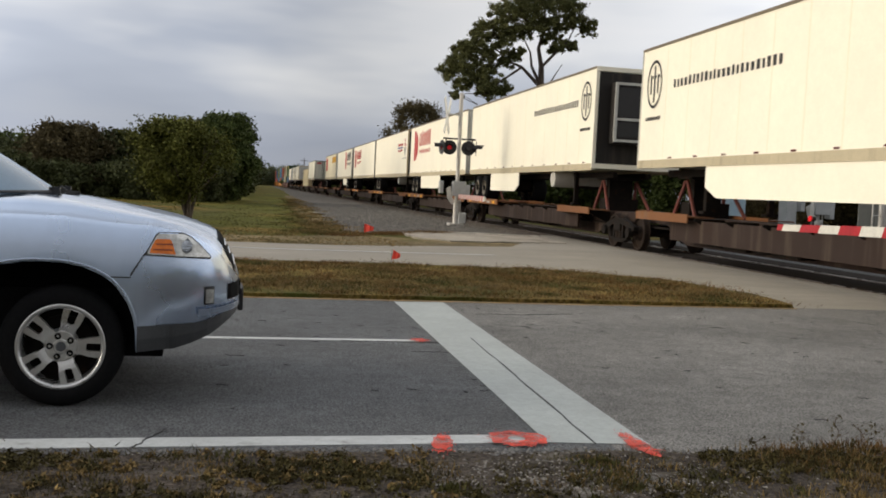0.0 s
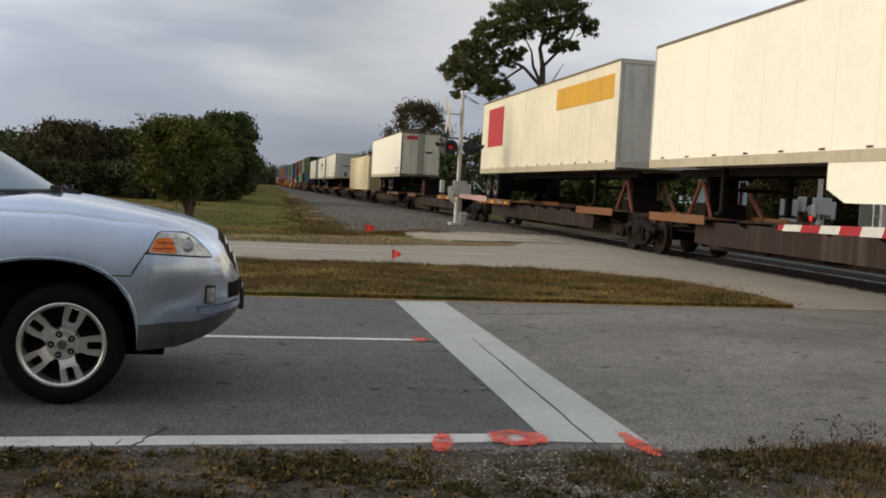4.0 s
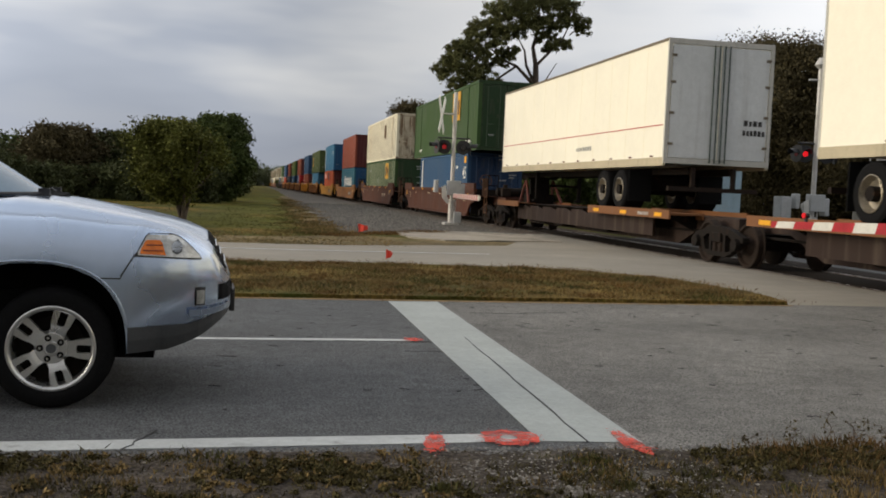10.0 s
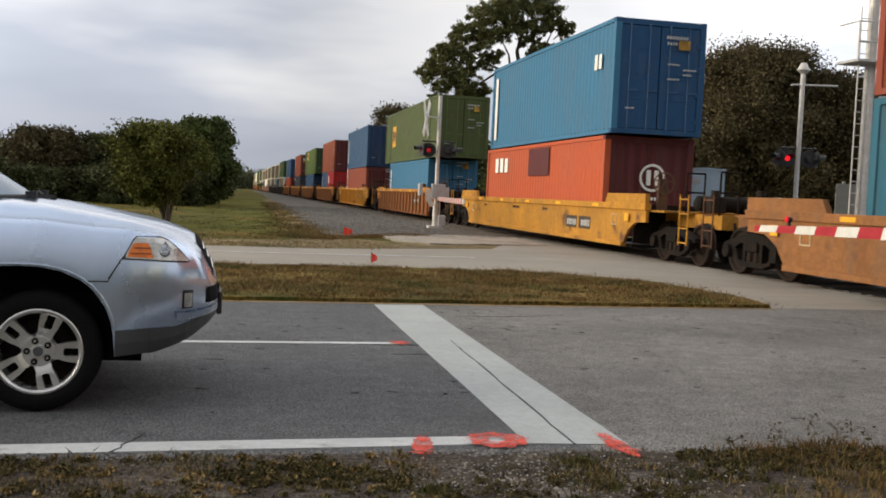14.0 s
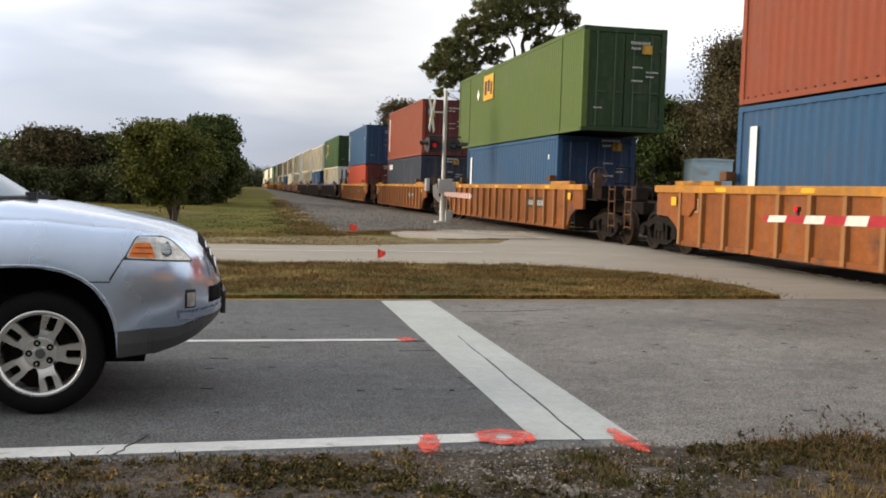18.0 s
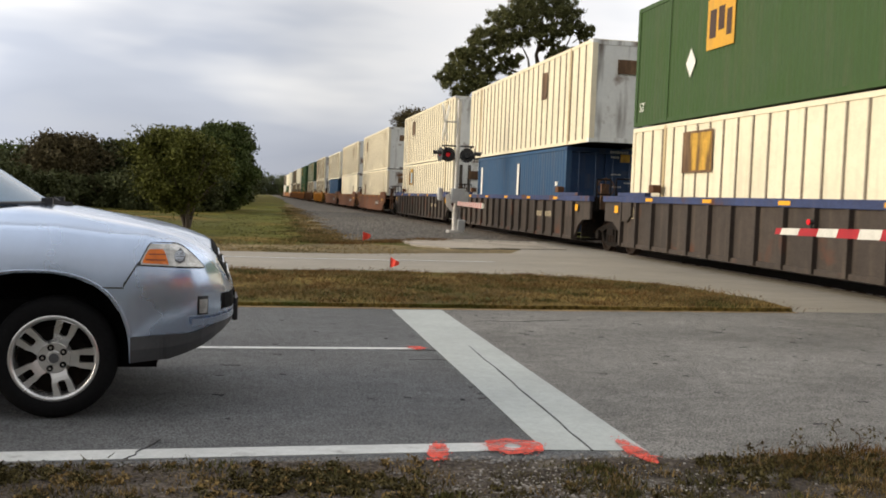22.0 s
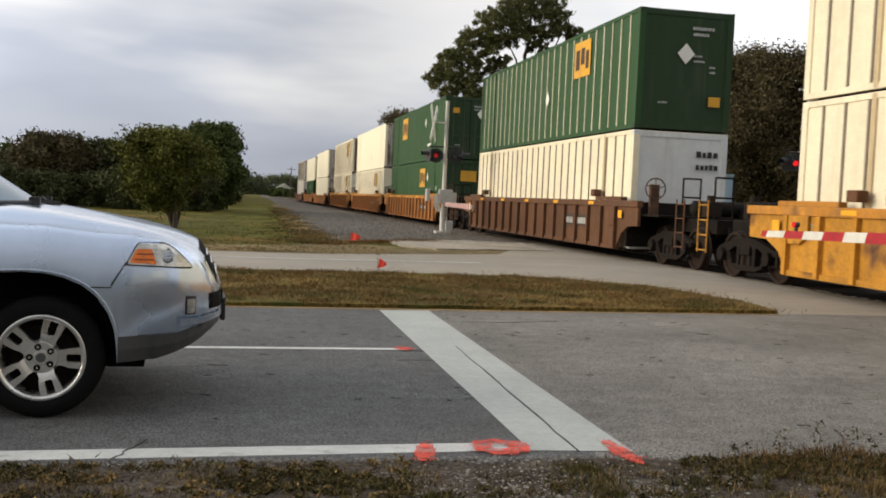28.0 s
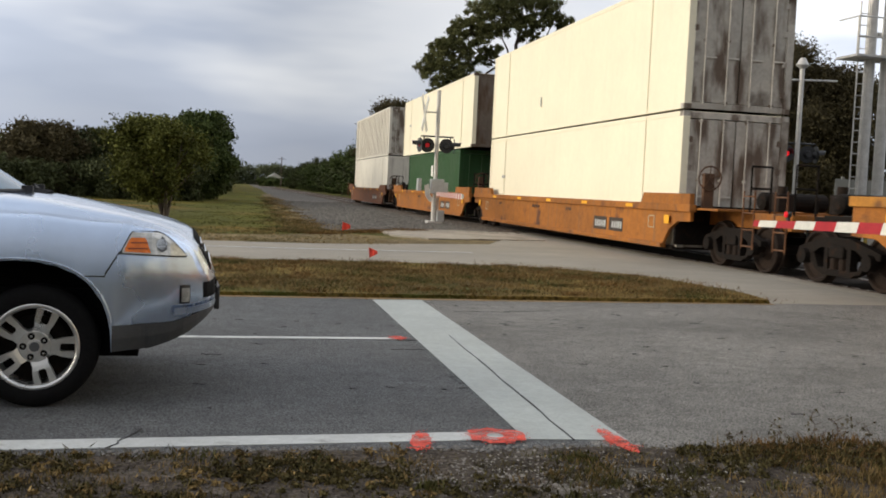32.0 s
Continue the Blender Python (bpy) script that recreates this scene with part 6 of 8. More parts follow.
# ---- level crossing signals and gates ----
near_gate = thing("crossing_gate", 7.6, 3.3, 0, "lowered red-and-white striped gate arm with small red lamps", "gate", rz=3.5)
part("post", lambda bm: tube(bm, (0, 0, 0), (0, 0, 3.9), 0.065, seg=14), galv, near_gate)
part("mechanism", lambda bm: bbox(bm, -0.2, 0.25, -0.28, 0.28, 0.75, 1.35, 0.04), alu_box, near_gate)
part("counterweight", lambda bm: [bbox(bm, -0.3, -0.22, -1.2, 0.3, 0.98, 1.1), bbox(bm, -0.36, -0.16, -1.5, -0.9, 0.85, 1.2, 0.03)], grime, near_gate)
GL, DROOP = 9.33, -1.3
arm = part("arm", lambda bm: prism(bm, [(0.2, 1.08), (GL, 1.17), (GL, 1.23), (0.2, 1.24)], "x", -0.03, 0.005), white_sign, near_gate, at=pose(0, 0, 0.02, DROOP, 0, 0))
for i in range(22):
    h = 0.040 + 0.0042 * i
    a0 = GL - 0.07 - 0.406 * i
    part("stripe", lambda bm, h=h, i=i: prism(bm, [(0.05, -h), (0.456 if i else 0.17, -h), (0.406 if i else 0.14, h), (0.0, h)], "x", -0.041, -0.033), red_sign if i % 2 == 0 else white_sign, arm, key=("gs", i), at=(0, a0, 1.20 - 0.0018 * i))
for y in (GL - 0.62, 5.6, 2.2):
    lamp = part("lamp", lambda bm: [tube(bm, (-0.03, 0, 0.085), (0.03, 0, 0.085), 0.034, seg=14), bbox(bm, -0.015, 0.015, -0.02, 0.02, 0.0, 0.06)], black_paint, near_gate, key="glamp", at=(0, y, 1.235 - 0.0195 * y))
    part("lens", lambda bm: tube(bm, (-0.045, 0, 0.085), (-0.03, 0, 0.085), 0.036, 0.040, seg=14), red_lit, lamp, key="glens")


crossbuck_white = mat("crossbuck_white", (0.82, 0.82, 0.78), 0.45, vary=0.06)


def signal_mast(x, y, label, height=5.0, crossbuck=True, lit=(0,), face=180.0, gate=0.0, cap=False, boxes=True, gate_turn=0.0):
    """A crossing signal: pole, crossbuck, paired lamps with hoods and backplates on a cross arm, relay boxes, gate."""
    ob = thing("crossing_signal", x, y, 0, label, "signal", "crossing signals")
    part("base", lambda bm: [bbox(bm, -0.28, 0.28, -0.28, 0.28, 0.0, 0.1, 0.02), tube(bm, (0, 0, 0.1), (0, 0, 0.9), 0.11, seg=16), tube(bm, (0, 0, 0.88), (0, 0, 0.96), 0.15, seg=16)], galv, ob)
    part("pole", lambda bm: tube(bm, (0, 0, 0.9), (0, 0, height), 0.075, seg=16), galv, ob)
    if cap:
        part("bell", lambda bm: [tube(bm, (0, 0, height), (0, 0, height + 0.12), 0.09, 0.2, seg=16), tube(bm, (0, 0, height + 0.12), (0, 0, height + 0.34), 0.2, 0.08, seg=16)], galv, ob)
        part("bracket", lambda bm: [tube(bm, (-0.38, 0, height - 0.36), (1.22, 0, height - 0.30), 0.03, seg=8)], galv, ob)
    if crossbuck:
        for a in (55, -55):
            part("crossbuck_blade", lambda bm: bbox(bm, -0.78, 0.78, -0.012, 0.012, -0.115, 0.115), crossbuck_white, ob, key="cbb", at=Matrix.Translation((-0.52, -0.1, 4.08)) @ pose(0, 0, 0, 0, 0, 66) @ pose(0, 0.016 if a > 0 else -0.012, 0, 0, a, 0))
        part("crossbuck_bracket", lambda bm: tube(bm, (0, 0, 4.13), (-0.52, -0.08, 4.13), 0.03, seg=8), galv, ob)
    arm_z = 3.24
    part("lamp_arm", lambda bm: [tube(bm, (-0.62, 0, arm_z), (0.62, 0, arm_z), 0.03, seg=8)] + [tube(bm, (o, 0, arm_z), (o, 0, arm_z - 0.12), 0.025, seg=8) for o in (-0.5, 0.5)], black_paint, ob)
    k = 0
    for o, f in ((-0.66, -78), (-0.36, -8), (0.36, 172), (0.66, 80)):
        m4 = pose(o, 0, arm_z - 0.33, 0, 0, f)
        hd = part("lamp_head", lambda bm: [tube(bm, (0, 0.02, 0), (0, 0.14, 0), 0.13, 0.09, seg=20)], black_paint, ob, key="lh", at=m4)
        part("backplate", lambda bm: tube(bm, (0, 0.0, 0), (0, 0.02, 0), 0.27, seg=24), black_paint, hd, key="bpl")
        part("lens", lambda bm: tube(bm, (0, -0.015, 0), (0, 0.0, 0), 0.085, seg=20), (red_bright if cap else red_lit) if k in lit else red_dark, hd, key=("lns", k in lit, cap))

        def hood(bm):
            n = 14
            r0 = [bm.verts.new((0.145 * math.cos(math.pi * i / n), 0, 0.145 * math.sin(math.pi * i / n) + 0.0)) for i in range(n + 1)]
            r1 = [bm.verts.new((0.145 * math.cos(math.pi * i / n), -0.32 + 0.1 * abs(math.cos(math.pi * i / n)), 0.145 * math.sin(math.pi * i / n))) for i in range(n + 1)]
            for i in range(n):
                bm.faces.new((r0[i], r0[i + 1], r1[i + 1], r1[i]))
        part("hood", hood, black_paint, hd, key="hood")
        k += 1
    if boxes:
        for bx, bz, w, h in ((0.06, 1.12, 0.25, 0.54), (0.38, 1.0, 0.08, 0.55), (-0.62, 1.20, 0.07, 0.46), (0.22, 0.1, 0.14, 0.40)):
            part("relay_box", lambda bm: bbox(bm, -w, w, -0.16, 0.16, 0, h, 0.03), alu_box, ob, key=("rb", bx), at=(bx, -0.05, bz))
        part("counterweight", lambda bm: [prism(bm, [(-0.10, 1.30), (0.06, 1.38), (0.10, 1.0), (0.24, 0.78), (0.12, 0.70), (-0.06, 0.92)], "y", -0.24, -0.20), prism(bm, [(0.0, 1.25), (0.12, 1.30), (0.2, 0.95), (0.1, 0.9)], "y", 0.10, 0.14)], white_sign, ob, at=(-0.34, 0, 0.10), label="white counterweight plates")
        part("conduit", lambda bm: [tube(bm, (0.14, -0.05, 0.1), (0.14, -0.05, 1.3), 0.025, seg=8)], galv, ob)
    if gate:
        ga = part("gate_arm", lambda bm: bbox(bm, -0.03, 0.0, -gate, -0.2, 1.06, 1.16), white_sign, ob, at=pose(0.1, 0, 0, 0, 0, gate_turn))
        for i in range(int(gate / 0.406)):
            part("stripe", lambda bm: prism(bm, [(0.054, -0.075), (0.46, -0.075), (0.406, 0.075), (0.0, 0.075)], "x", -0.05, -0.035), red_sign if i % 2 else white_sign, ga, key=("gst", i % 2), at=(0, -gate + 0.406 * i, 1.11))
    return ob


signal_mast(7.56, 37.6, "grey steel crossing signal mast with crossbuck and red lamps", 4.95, lit=(1,), gate=11.0, gate_turn=-7.8)
signal_mast(17.42, 29.3, "grey steel crossing signal mast with a lit red lamp and bell", 5.56, crossbuck=False, lit=(1,), cap=True, boxes=True)

# cantilever signal bridge with a service platform
br = thing("cantilever_signal", 16.06, 24.0, 0, "tall galvanised cantilever signal post with ladder and platform", "signal bridge")
for o in (-0.24, 0.24):
    part("column", lambda bm: [tube(bm, (0, 0, 0), (0, 0, 7.2), 0.15, 0.13, seg=18)], galv, br, key="col", at=(o + 0.35, 0, 0))
part("ladder", lambda bm: [tube(bm, (x, -0.1, 0.5), (x, -0.1, 6.6), 0.022, seg=6) for x in (-0.3, -0.05)] + [tube(bm, (-0.3, -0.1, 0.6 + 0.3 * i), (-0.05, -0.1, 0.6 + 0.3 * i), 0.014, seg=6) for i in range(20)], galv, br)
part("platform", lambda bm: [bbox(bm, -0.62, 3.2, -0.55, 0.4, 5.14, 5.20)], galv, br)
part("railing", lambda bm: [tube(bm, (x, -0.5, 5.2), (x, -0.5, 6.15), 0.025, seg=6) for x in (-0.60, 0.1, 0.7, 1.4, 2.2, 3.1)] + [tube(bm, (-0.60, -0.5, z), (3.1, -0.5, z), 0.022, seg=6) for z in (5.65, 6.15)] + [tube(bm, (-0.60, -0.5, 6.15), (-0.60, 0.35, 6.15), 0.022, seg=6)], galv, br)
part("arm", lambda bm: [tube(bm, (0.3, 0, z), (6.0, 0, z), 0.07, seg=10) for z in (5.8, 6.8)], galv, br)
part("footing", lambda bm: bbox(bm, -0.2, 0.95, -0.45, 0.45, 0, 0.35, 0.03), mat("pad_concrete", (0.36, 0.32, 0.26)), br)

cab = thing("equipment_cabin", 14.15, 29.3, 0, "small pale blue-grey railway equipment cabin", "cabin", rz=-14)
part("body", lambda bm: bbox(bm, -0.60, 0.60, -0.70, 0.70, 0.15, 2.38, 0.02), cabin_blue, cab)
part("roof", lambda bm: prism(bm, [(-0.63, 2.38), (0.63, 2.38), (0.63, 2.42), (0, 2.45), (-0.63, 2.42)], "y", -0.73, 0.73), cabin_blue, cab)
part("door", lambda bm: bbox(bm, -0.5, 0.3, -0.725, -0.70, 0.2, 2.2, 0.008), cabin_blue, cab)
part("vent", lambda bm: [bbox(bm, -0.45, -0.15, -0.74, -0.72, 1.95 + 0.05 * i, 1.975 + 0.05 * i) for i in range(4)], galv, cab)
part("plinth", lambda bm: bbox(bm, -0.75, 0.75, -0.9, 0.9, 0, 0.15), mat("pad_concrete", (0.36, 0.32, 0.26)), cab)
for bx, by, w, h in ((16.45, 29.4, 0.17, 1.56),):
    cb = thing("signal_cabinet", bx, by, 0, "grey metal signal cabinet on a short stand", "cabinet", "signal cabinets")
    part("body", lambda bm: bbox(bm, -w, w, -0.25, 0.25, 0.5, h, 0.02), alu_box, cb)
    part("stand", lambda bm: bbox(bm, -0.06, 0.06, -0.06, 0.06, 0, 0.5), galv, cb)
fen = thing("fence", 25.7, 40.0, 0, "tall pale board fence by the trees", "fence")
for i in range(7):
    part("board", lambda bm: bbox(bm, 0, 0.78, 0, 0.03, 0.1, 2.55), fence_white, fen, key="board", at=(i * 0.8, 0, 0))
for i in range(3):
    part("post", lambda bm: bbox(bm, -0.06, 0.06, 0.03, 0.13, 0, 2.65), fence_white, fen, key="fpost", at=(i * 2.4 + 0.4, 0, 0))
for i in range(2):
    part("rail", lambda bm: bbox(bm, 0, 5.6, 0.03, 0.08, 0, 0.1), fence_white, fen, key="frail", at=(0, 0, 0.5 + 1.5 * i))
hs = thing("house", 14.3, 335.0, 0, "small distant house with a pale gable", "house")
part("wall", lambda bm: prism(bm, [(-2.6, 0), (2.6, 0), (2.6, 2.5), (0, 4.0), (-2.6, 2.5)], "y", -3, 3), white_sign, hs)
part("roof", lambda bm: [prism(bm, [(-3.0, 2.35), (0, 4.1), (0, 4.28), (-3.0, 2.53)], "y", -3.3, 3.3), prism(bm, [(3.0, 2.35), (3.0, 2.53), (0, 4.28), (0, 4.1)], "y", -3.3, 3.3)], white_sign, hs)
part("window", lambda bm: bbox(bm, -0.5, 0.5, -3.04, -3.01, 1.0, 2.0), dark_glass, hs)

# survey flags on wires
FLAGS = []
for fx, fy, fh in ((2.86, 25.95, 0.34), (2.40, 17.29, 0.23)):
    fl = thing("survey_flag", fx, fy, 0, "small red-orange survey flag on a wire", "flag", "survey flags")
    part("wire", lambda bm: tube(bm, (0, 0, -0.02), (0, 0, fh), 0.004, seg=6), black_paint, fl)

    def cloth(bm, fh=fh):
        k = 6
        top = [bm.verts.new(((0.24 if fh > 0.3 else 0.145) * i / k, 0.02 * math.sin(i * 1.3), fh - 0.012 * i)) for i in range(k + 1)]
        bot = [bm.verts.new(((0.24 if fh > 0.3 else 0.145) * i / k, 0.02 * math.sin(i * 1.3 + 0.5), fh - (0.22 if fh > 0.3 else 0.18) + 0.01 * i)) for i in range(k + 1)]
        for i in range(k):
            bm.faces.new((bot[i], bot[i + 1], top[i + 1], top[i]))
    c = part("cloth", cloth, flag_red, fl)
    c.modifiers.new("thick", "SOLIDIFY").thickness = 0.004
    FLAGS.append(c)
# utility poles far away
for px, py, h in ((-8.6, 118, 8.2), (14.8, 300, 8.8)):
    up_pole = thing("utility_pole", px, py, 0, "distant wooden utility pole with a cross arm", "utility pole", "utility poles")
    part("pole", lambda bm: tube(bm, (0, 0, 0), (0, 0, h), 0.16, 0.11, seg=10), bark, up_pole)
    part("cross_arm", lambda bm: bbox(bm, -1.1, 1.1, -0.06, 0.06, h - 0.75, h - 0.6), bark, up_pole)


# ---- the silver SUV (local x forward from the front axle, near side at -y) ----
suv = thing("suv", -1.007, 6.60, 0, "silver-blue SUV waiting at the stop line, headlamp with amber corner", "car", rz=2.6)
ARCH, ARCH_A, ARCH_C, HUB = 0.475, 0.485, -0.10, 0.313
HW = 0.94
# x, half width, bottom, shoulder z, hood/roof centre z
ST = [(-3.80, 0.55, 0.62, 0.95, 1.02), (-3.74, 0.80, 0.42, 1.02, 1.06), (-3.55, 0.91, 0.36, 1.06, 1.10), (-3.2, HW, 0.33, 1.08, 1.12), (-2.7, HW, 0.32, 1.09, 1.13), (-2.2, HW, 0.32, 1.09, 1.13), (-1.4, HW, 0.30, 1.09, 1.13), (-0.75, HW, 0.30, 1.05, 1.11),
      (-0.45, HW, 0.30, 1.035, 1.13), (-0.2, HW, 0.30, 1.035, 1.145), (0.0, HW, 0.30, 1.034, 1.125), (0.25, HW, 0.30, 1.008, 1.085), (0.45, 0.935, 0.308, 1.0, 1.048), (0.58, 0.92, 0.312, 0.978, 1.022), (0.68, 0.895, 0.345, 0.945, 0.995),
      (0.76, 0.85, 0.378, 0.90, 0.966), (0.80, 0.81, 0.40, 0.872, 0.945), (0.83, 0.775, 0.42, 0.84, 0.915), (0.885, 0.67, 0.455, 0.76, 0.82), (0.925, 0.53, 0.482, 0.70, 0.745), (0.945, 0.34, 0.50, 0.66, 0.69)]


def arch_z(x, zb):
    for c in (0.0, -2.70):
        d = abs(x - c - ARCH_C) / ARCH_A
        if d < 1:
            zb = max(zb, HUB + ARCH * (1 - d ** 2.5) ** 0.4)
    return zb


def lerp_st(x):
    for a, b in zip(ST, ST[1:]):
        if a[0] <= x <= b[0]:
            f = (x - a[0]) / (b[0] - a[0])
            return [p + (q - p) * f for p, q in zip(a, b)]
    return list(ST[-1])


XS = sorted(set([0.40, 0.42, 0.44, 0.47, 0.50, 0.54] + [s[0] for s in ST] + [c + ARCH_C + ARCH_A * k for c in (0.0, -2.70) for k in (-1.001, -0.99, -0.96, -0.9, -0.78, -0.62, -0.42, -0.2, 0, 0.2, 0.42, 0.62, 0.78, 0.9, 0.96, 0.99, 1.001)]))


def half_section(x):
    """Half outline of the body at x, bottom to top; what would lie in a wheel opening is drawn up to its rim."""
    _, w, zb, zs, zh = lerp_st(x)
    h = max(zs - zb, 0.05)
    tuck = 0.085 * max(0.0, min(1.0, (x - 0.388) / 0.16))
    pts = [(w - 0.035 - tuck, zb), (w - 0.004 - tuck * 0.85, zb + h * 0.10), (w + 0.010 - tuck * 0.5, zb + h * 0.30), (w + 0.012, zb + h * 0.52), (w - 0.004, zb + h * 0.78), (w - 0.040, zs - 0.035), (w - 0.095, zs - 0.006)]
    k = max(0.0, min(1.0, (0.74 - x) / 0.3)) * max(0.0, min(1.0, (x + 0.75) / 0.3))      # the bonnet stands proud of the wings
    rise = zh - zs
    pts += [(w - 0.125, zs + rise * 0.18 * (1 - k) - 0.010 * k), (w - 0.160, zs + rise * (0.28 + 0.16 * k)), (w - 0.225, zs + rise * (0.40 + 0.30 * k)), (w * 0.58, zs + rise * (0.70 + 0.12 * k)), (w * 0.30, zs + rise * (0.92 + 0.03 * k)), (0, zh)]
    za = arch_z(x, zb)
    if za > zb:
        lip = w
        for (a0, z0), (a1, z1) in zip(pts, pts[1:]):
            if z0 <= za <= z1:
                lip = a0 + (a1 - a0) * (za - z0) / (z1 - z0)
        pts = [(lip, za) if z < za else (a_, z) for a_, z in pts]
    return pts


def car_shell(bm, lo, hi, x0=-9, x1=9):
    """Side-to-side skin between two rows of the section."""
    secs = [x for x in XS if x0 <= x <= x1]
    grid = []
    for x in secs:
        p = half_section(x)[lo:hi + 1]
        row = [bm.verts.new((x, -a, b)) for a, b in p]
        row2 = [bm.verts.new((x, a, b)) for a, b in p]
        grid.append((row, row2))
    for (a, a2), (b, b2) in zip(grid, grid[1:]):
        for i in range(len(a) - 1):
            bm.faces.new((a[i], b[i], b[i + 1], a[i + 1]))
            bm.faces.new((a2[i], a2[i + 1], b2[i + 1], b2[i]))
    for rows in (grid[0], grid[-1]):
        if rows is grid[0] and x0 > -8:
            continue
        if rows is grid[-1] and x1 < 8:
            continue
        bm.faces.new(rows[0] + rows[1][::-1])
    bmesh.ops.remove_doubles(bm, verts=bm.verts, dist=0.001)


part("body", lambda bm: car_shell(bm, 0, 6), car_silver, suv, smooth=True)
part("bonnet", lambda bm: car_shell(bm, 6, 12, x0=-0.45, x1=0.83), car_silver, suv, smooth=True)
part("rear_deck", lambda bm: car_shell(bm, 6, 12, x1=-0.45), car_silver, suv, smooth=True)
part("nose_top", lambda bm: car_shell(bm, 6, 12, x0=0.83), car_silver, suv, smooth=True)


part("underbody", lambda bm: [bbox(bm, -3.5, 0.52, -0.70, 0.70, 0.25, 0.62), bbox(bm, -3.5, 0.4, -0.62, 0.62, 0.6, 1.0)], deep_black, suv)


def arch_at(i, n, grow=0.0):
    """A point on the wheel opening's rim, from its front foot round to its rear one."""
    u = math.cos(math.pi * i / n)
    return ARCH_C + (ARCH_A + grow) * u, HUB + (ARCH + grow) * max(0, 1 - abs(u) ** 2.5) ** 0.4


def half_tube(bm):
    """The dark linings over a pair of wheels."""
    n = 36
    for sy in (-1, 1):
        rows = [[bm.verts.new((arch_at(i, n)[0], sy * y, arch_at(i, n)[1])) for i in range(n + 1)] for y in (0.55, 0.915)]
        for i in range(n):
            bm.faces.new((rows[0][i], rows[0][i + 1], rows[1][i + 1], rows[1][i]))
        bm.faces.new(rows[0])


for c in (0.0, -2.70):
    part("wheel_well", lambda bm: half_tube(bm), deep_black, suv, key="well", at=(c, 0, 0))


def arch_trim(bm, sy):
    n = 44
    ring = []
    for i in range(3, n - 2):
        ring.append([bm.verts.new((arch_at(i, n, g)[0], sy * y, arch_at(i, n, g)[1])) for g, y in ((0.0, 0.938), (0.002, 0.950), (0.008, 0.955), (0.018, 0.950))])
    for a, b in zip(ring, ring[1:]):
        for k in range(3):
            bm.faces.new((a[k], b[k], b[k + 1], a[k + 1]))


for c in (0.0, -2.70):
    for sd in (-1, 1):
        part("arch_trim", lambda bm: arch_trim(bm, sd), car_silver, suv, key=("atrim", sd), at=(c, 0, 0), smooth=True)


def tyre(bm):
    prof = [(0.205, -0.085), (0.225, -0.108), (0.262, -0.115), (0.30, -0.108), (0.322, -0.085), (0.326, 0), (0.322, 0.085), (0.30, 0.108), (0.225, 0.108), (0.205, 0.085)]
    n = 48
    rings = [[bm.verts.new((r * math.cos(2 * math.pi * i / n), y, r * math.sin(2 * math.pi * i / n))) for r, y in prof] for i in range(n)]
    for i in range(n):
        a, b = rings[i], rings[(i + 1) % n]
        for k in range(len(prof)):
            k2 = (k + 1) % len(prof)
            bm.faces.new((a[k], b[k], b[k2], a[k2]))


def spoke(bm):
    """A twin spoke with a slot between its arms, from hub to lip."""
    def arm_(x0, x1, r0, r1, yo0, yo1):
        vs = [bm.verts.new(p) for p in ((x0[0], yo0, r0), (x0[1], yo0, r0), (x1[1], yo1, r1), (x1[0], yo1, r1), (x0[0], yo0 + 0.035, r0), (x0[1], yo0 + 0.035, r0), (x1[1], yo1 + 0.035, r1), (x1[0], yo1 + 0.035, r1))]
        for f in ((0, 1, 2, 3), (4, 7, 6, 5), (0, 4, 5, 1), (1, 5, 6, 2), (2, 6, 7, 3), (3, 7, 4, 0)):
            bm.faces.new([vs[i] for i in f])
    arm_((-0.044, 0.044), (-0.041, 0.041), 0.06, 0.105, -0.080, -0.092)
    arm_((-0.041, 0.041), (-0.047, 0.047), 0.105, 0.126, -0.092, -0.096)
    arm_((-0.047, -0.014), (-0.050, -0.021), 0.126, 0.136, -0.096, -0.097)
    arm_((0.014, 0.047), (0.021, 0.050), 0.126, 0.136, -0.096, -0.097)
    arm_((-0.050, -0.021), (-0.059, -0.021), 0.136, 0.202, -0.097, -0.097)
    arm_((0.021, 0.050), (0.021, 0.059), 0.136, 0.202, -0.097, -0.097)
    arm_((-0.059, 0.059), (-0.064, 0.064), 0.202, 0.224, -0.097, -0.09)


def rim_ring(bm):
    prof = [(0.233, -0.10), (0.229, -0.112), (0.212, -0.106), (0.204, -0.09), (0.200, -0.03), (0.198, 0.08), (0.230, 0.09)]
    n = 48
    rings = [[bm.verts.new((r * math.cos(2 * math.pi * i / n), y, r * math.sin(2 * math.pi * i / n))) for r, y in prof] for i in range(n)]
    for i in range(n):
        a, b = rings[i], rings[(i + 1) % n]
        for k in range(len(prof) - 1):
            bm.faces.new((a[k], b[k], b[k + 1], a[k + 1]))


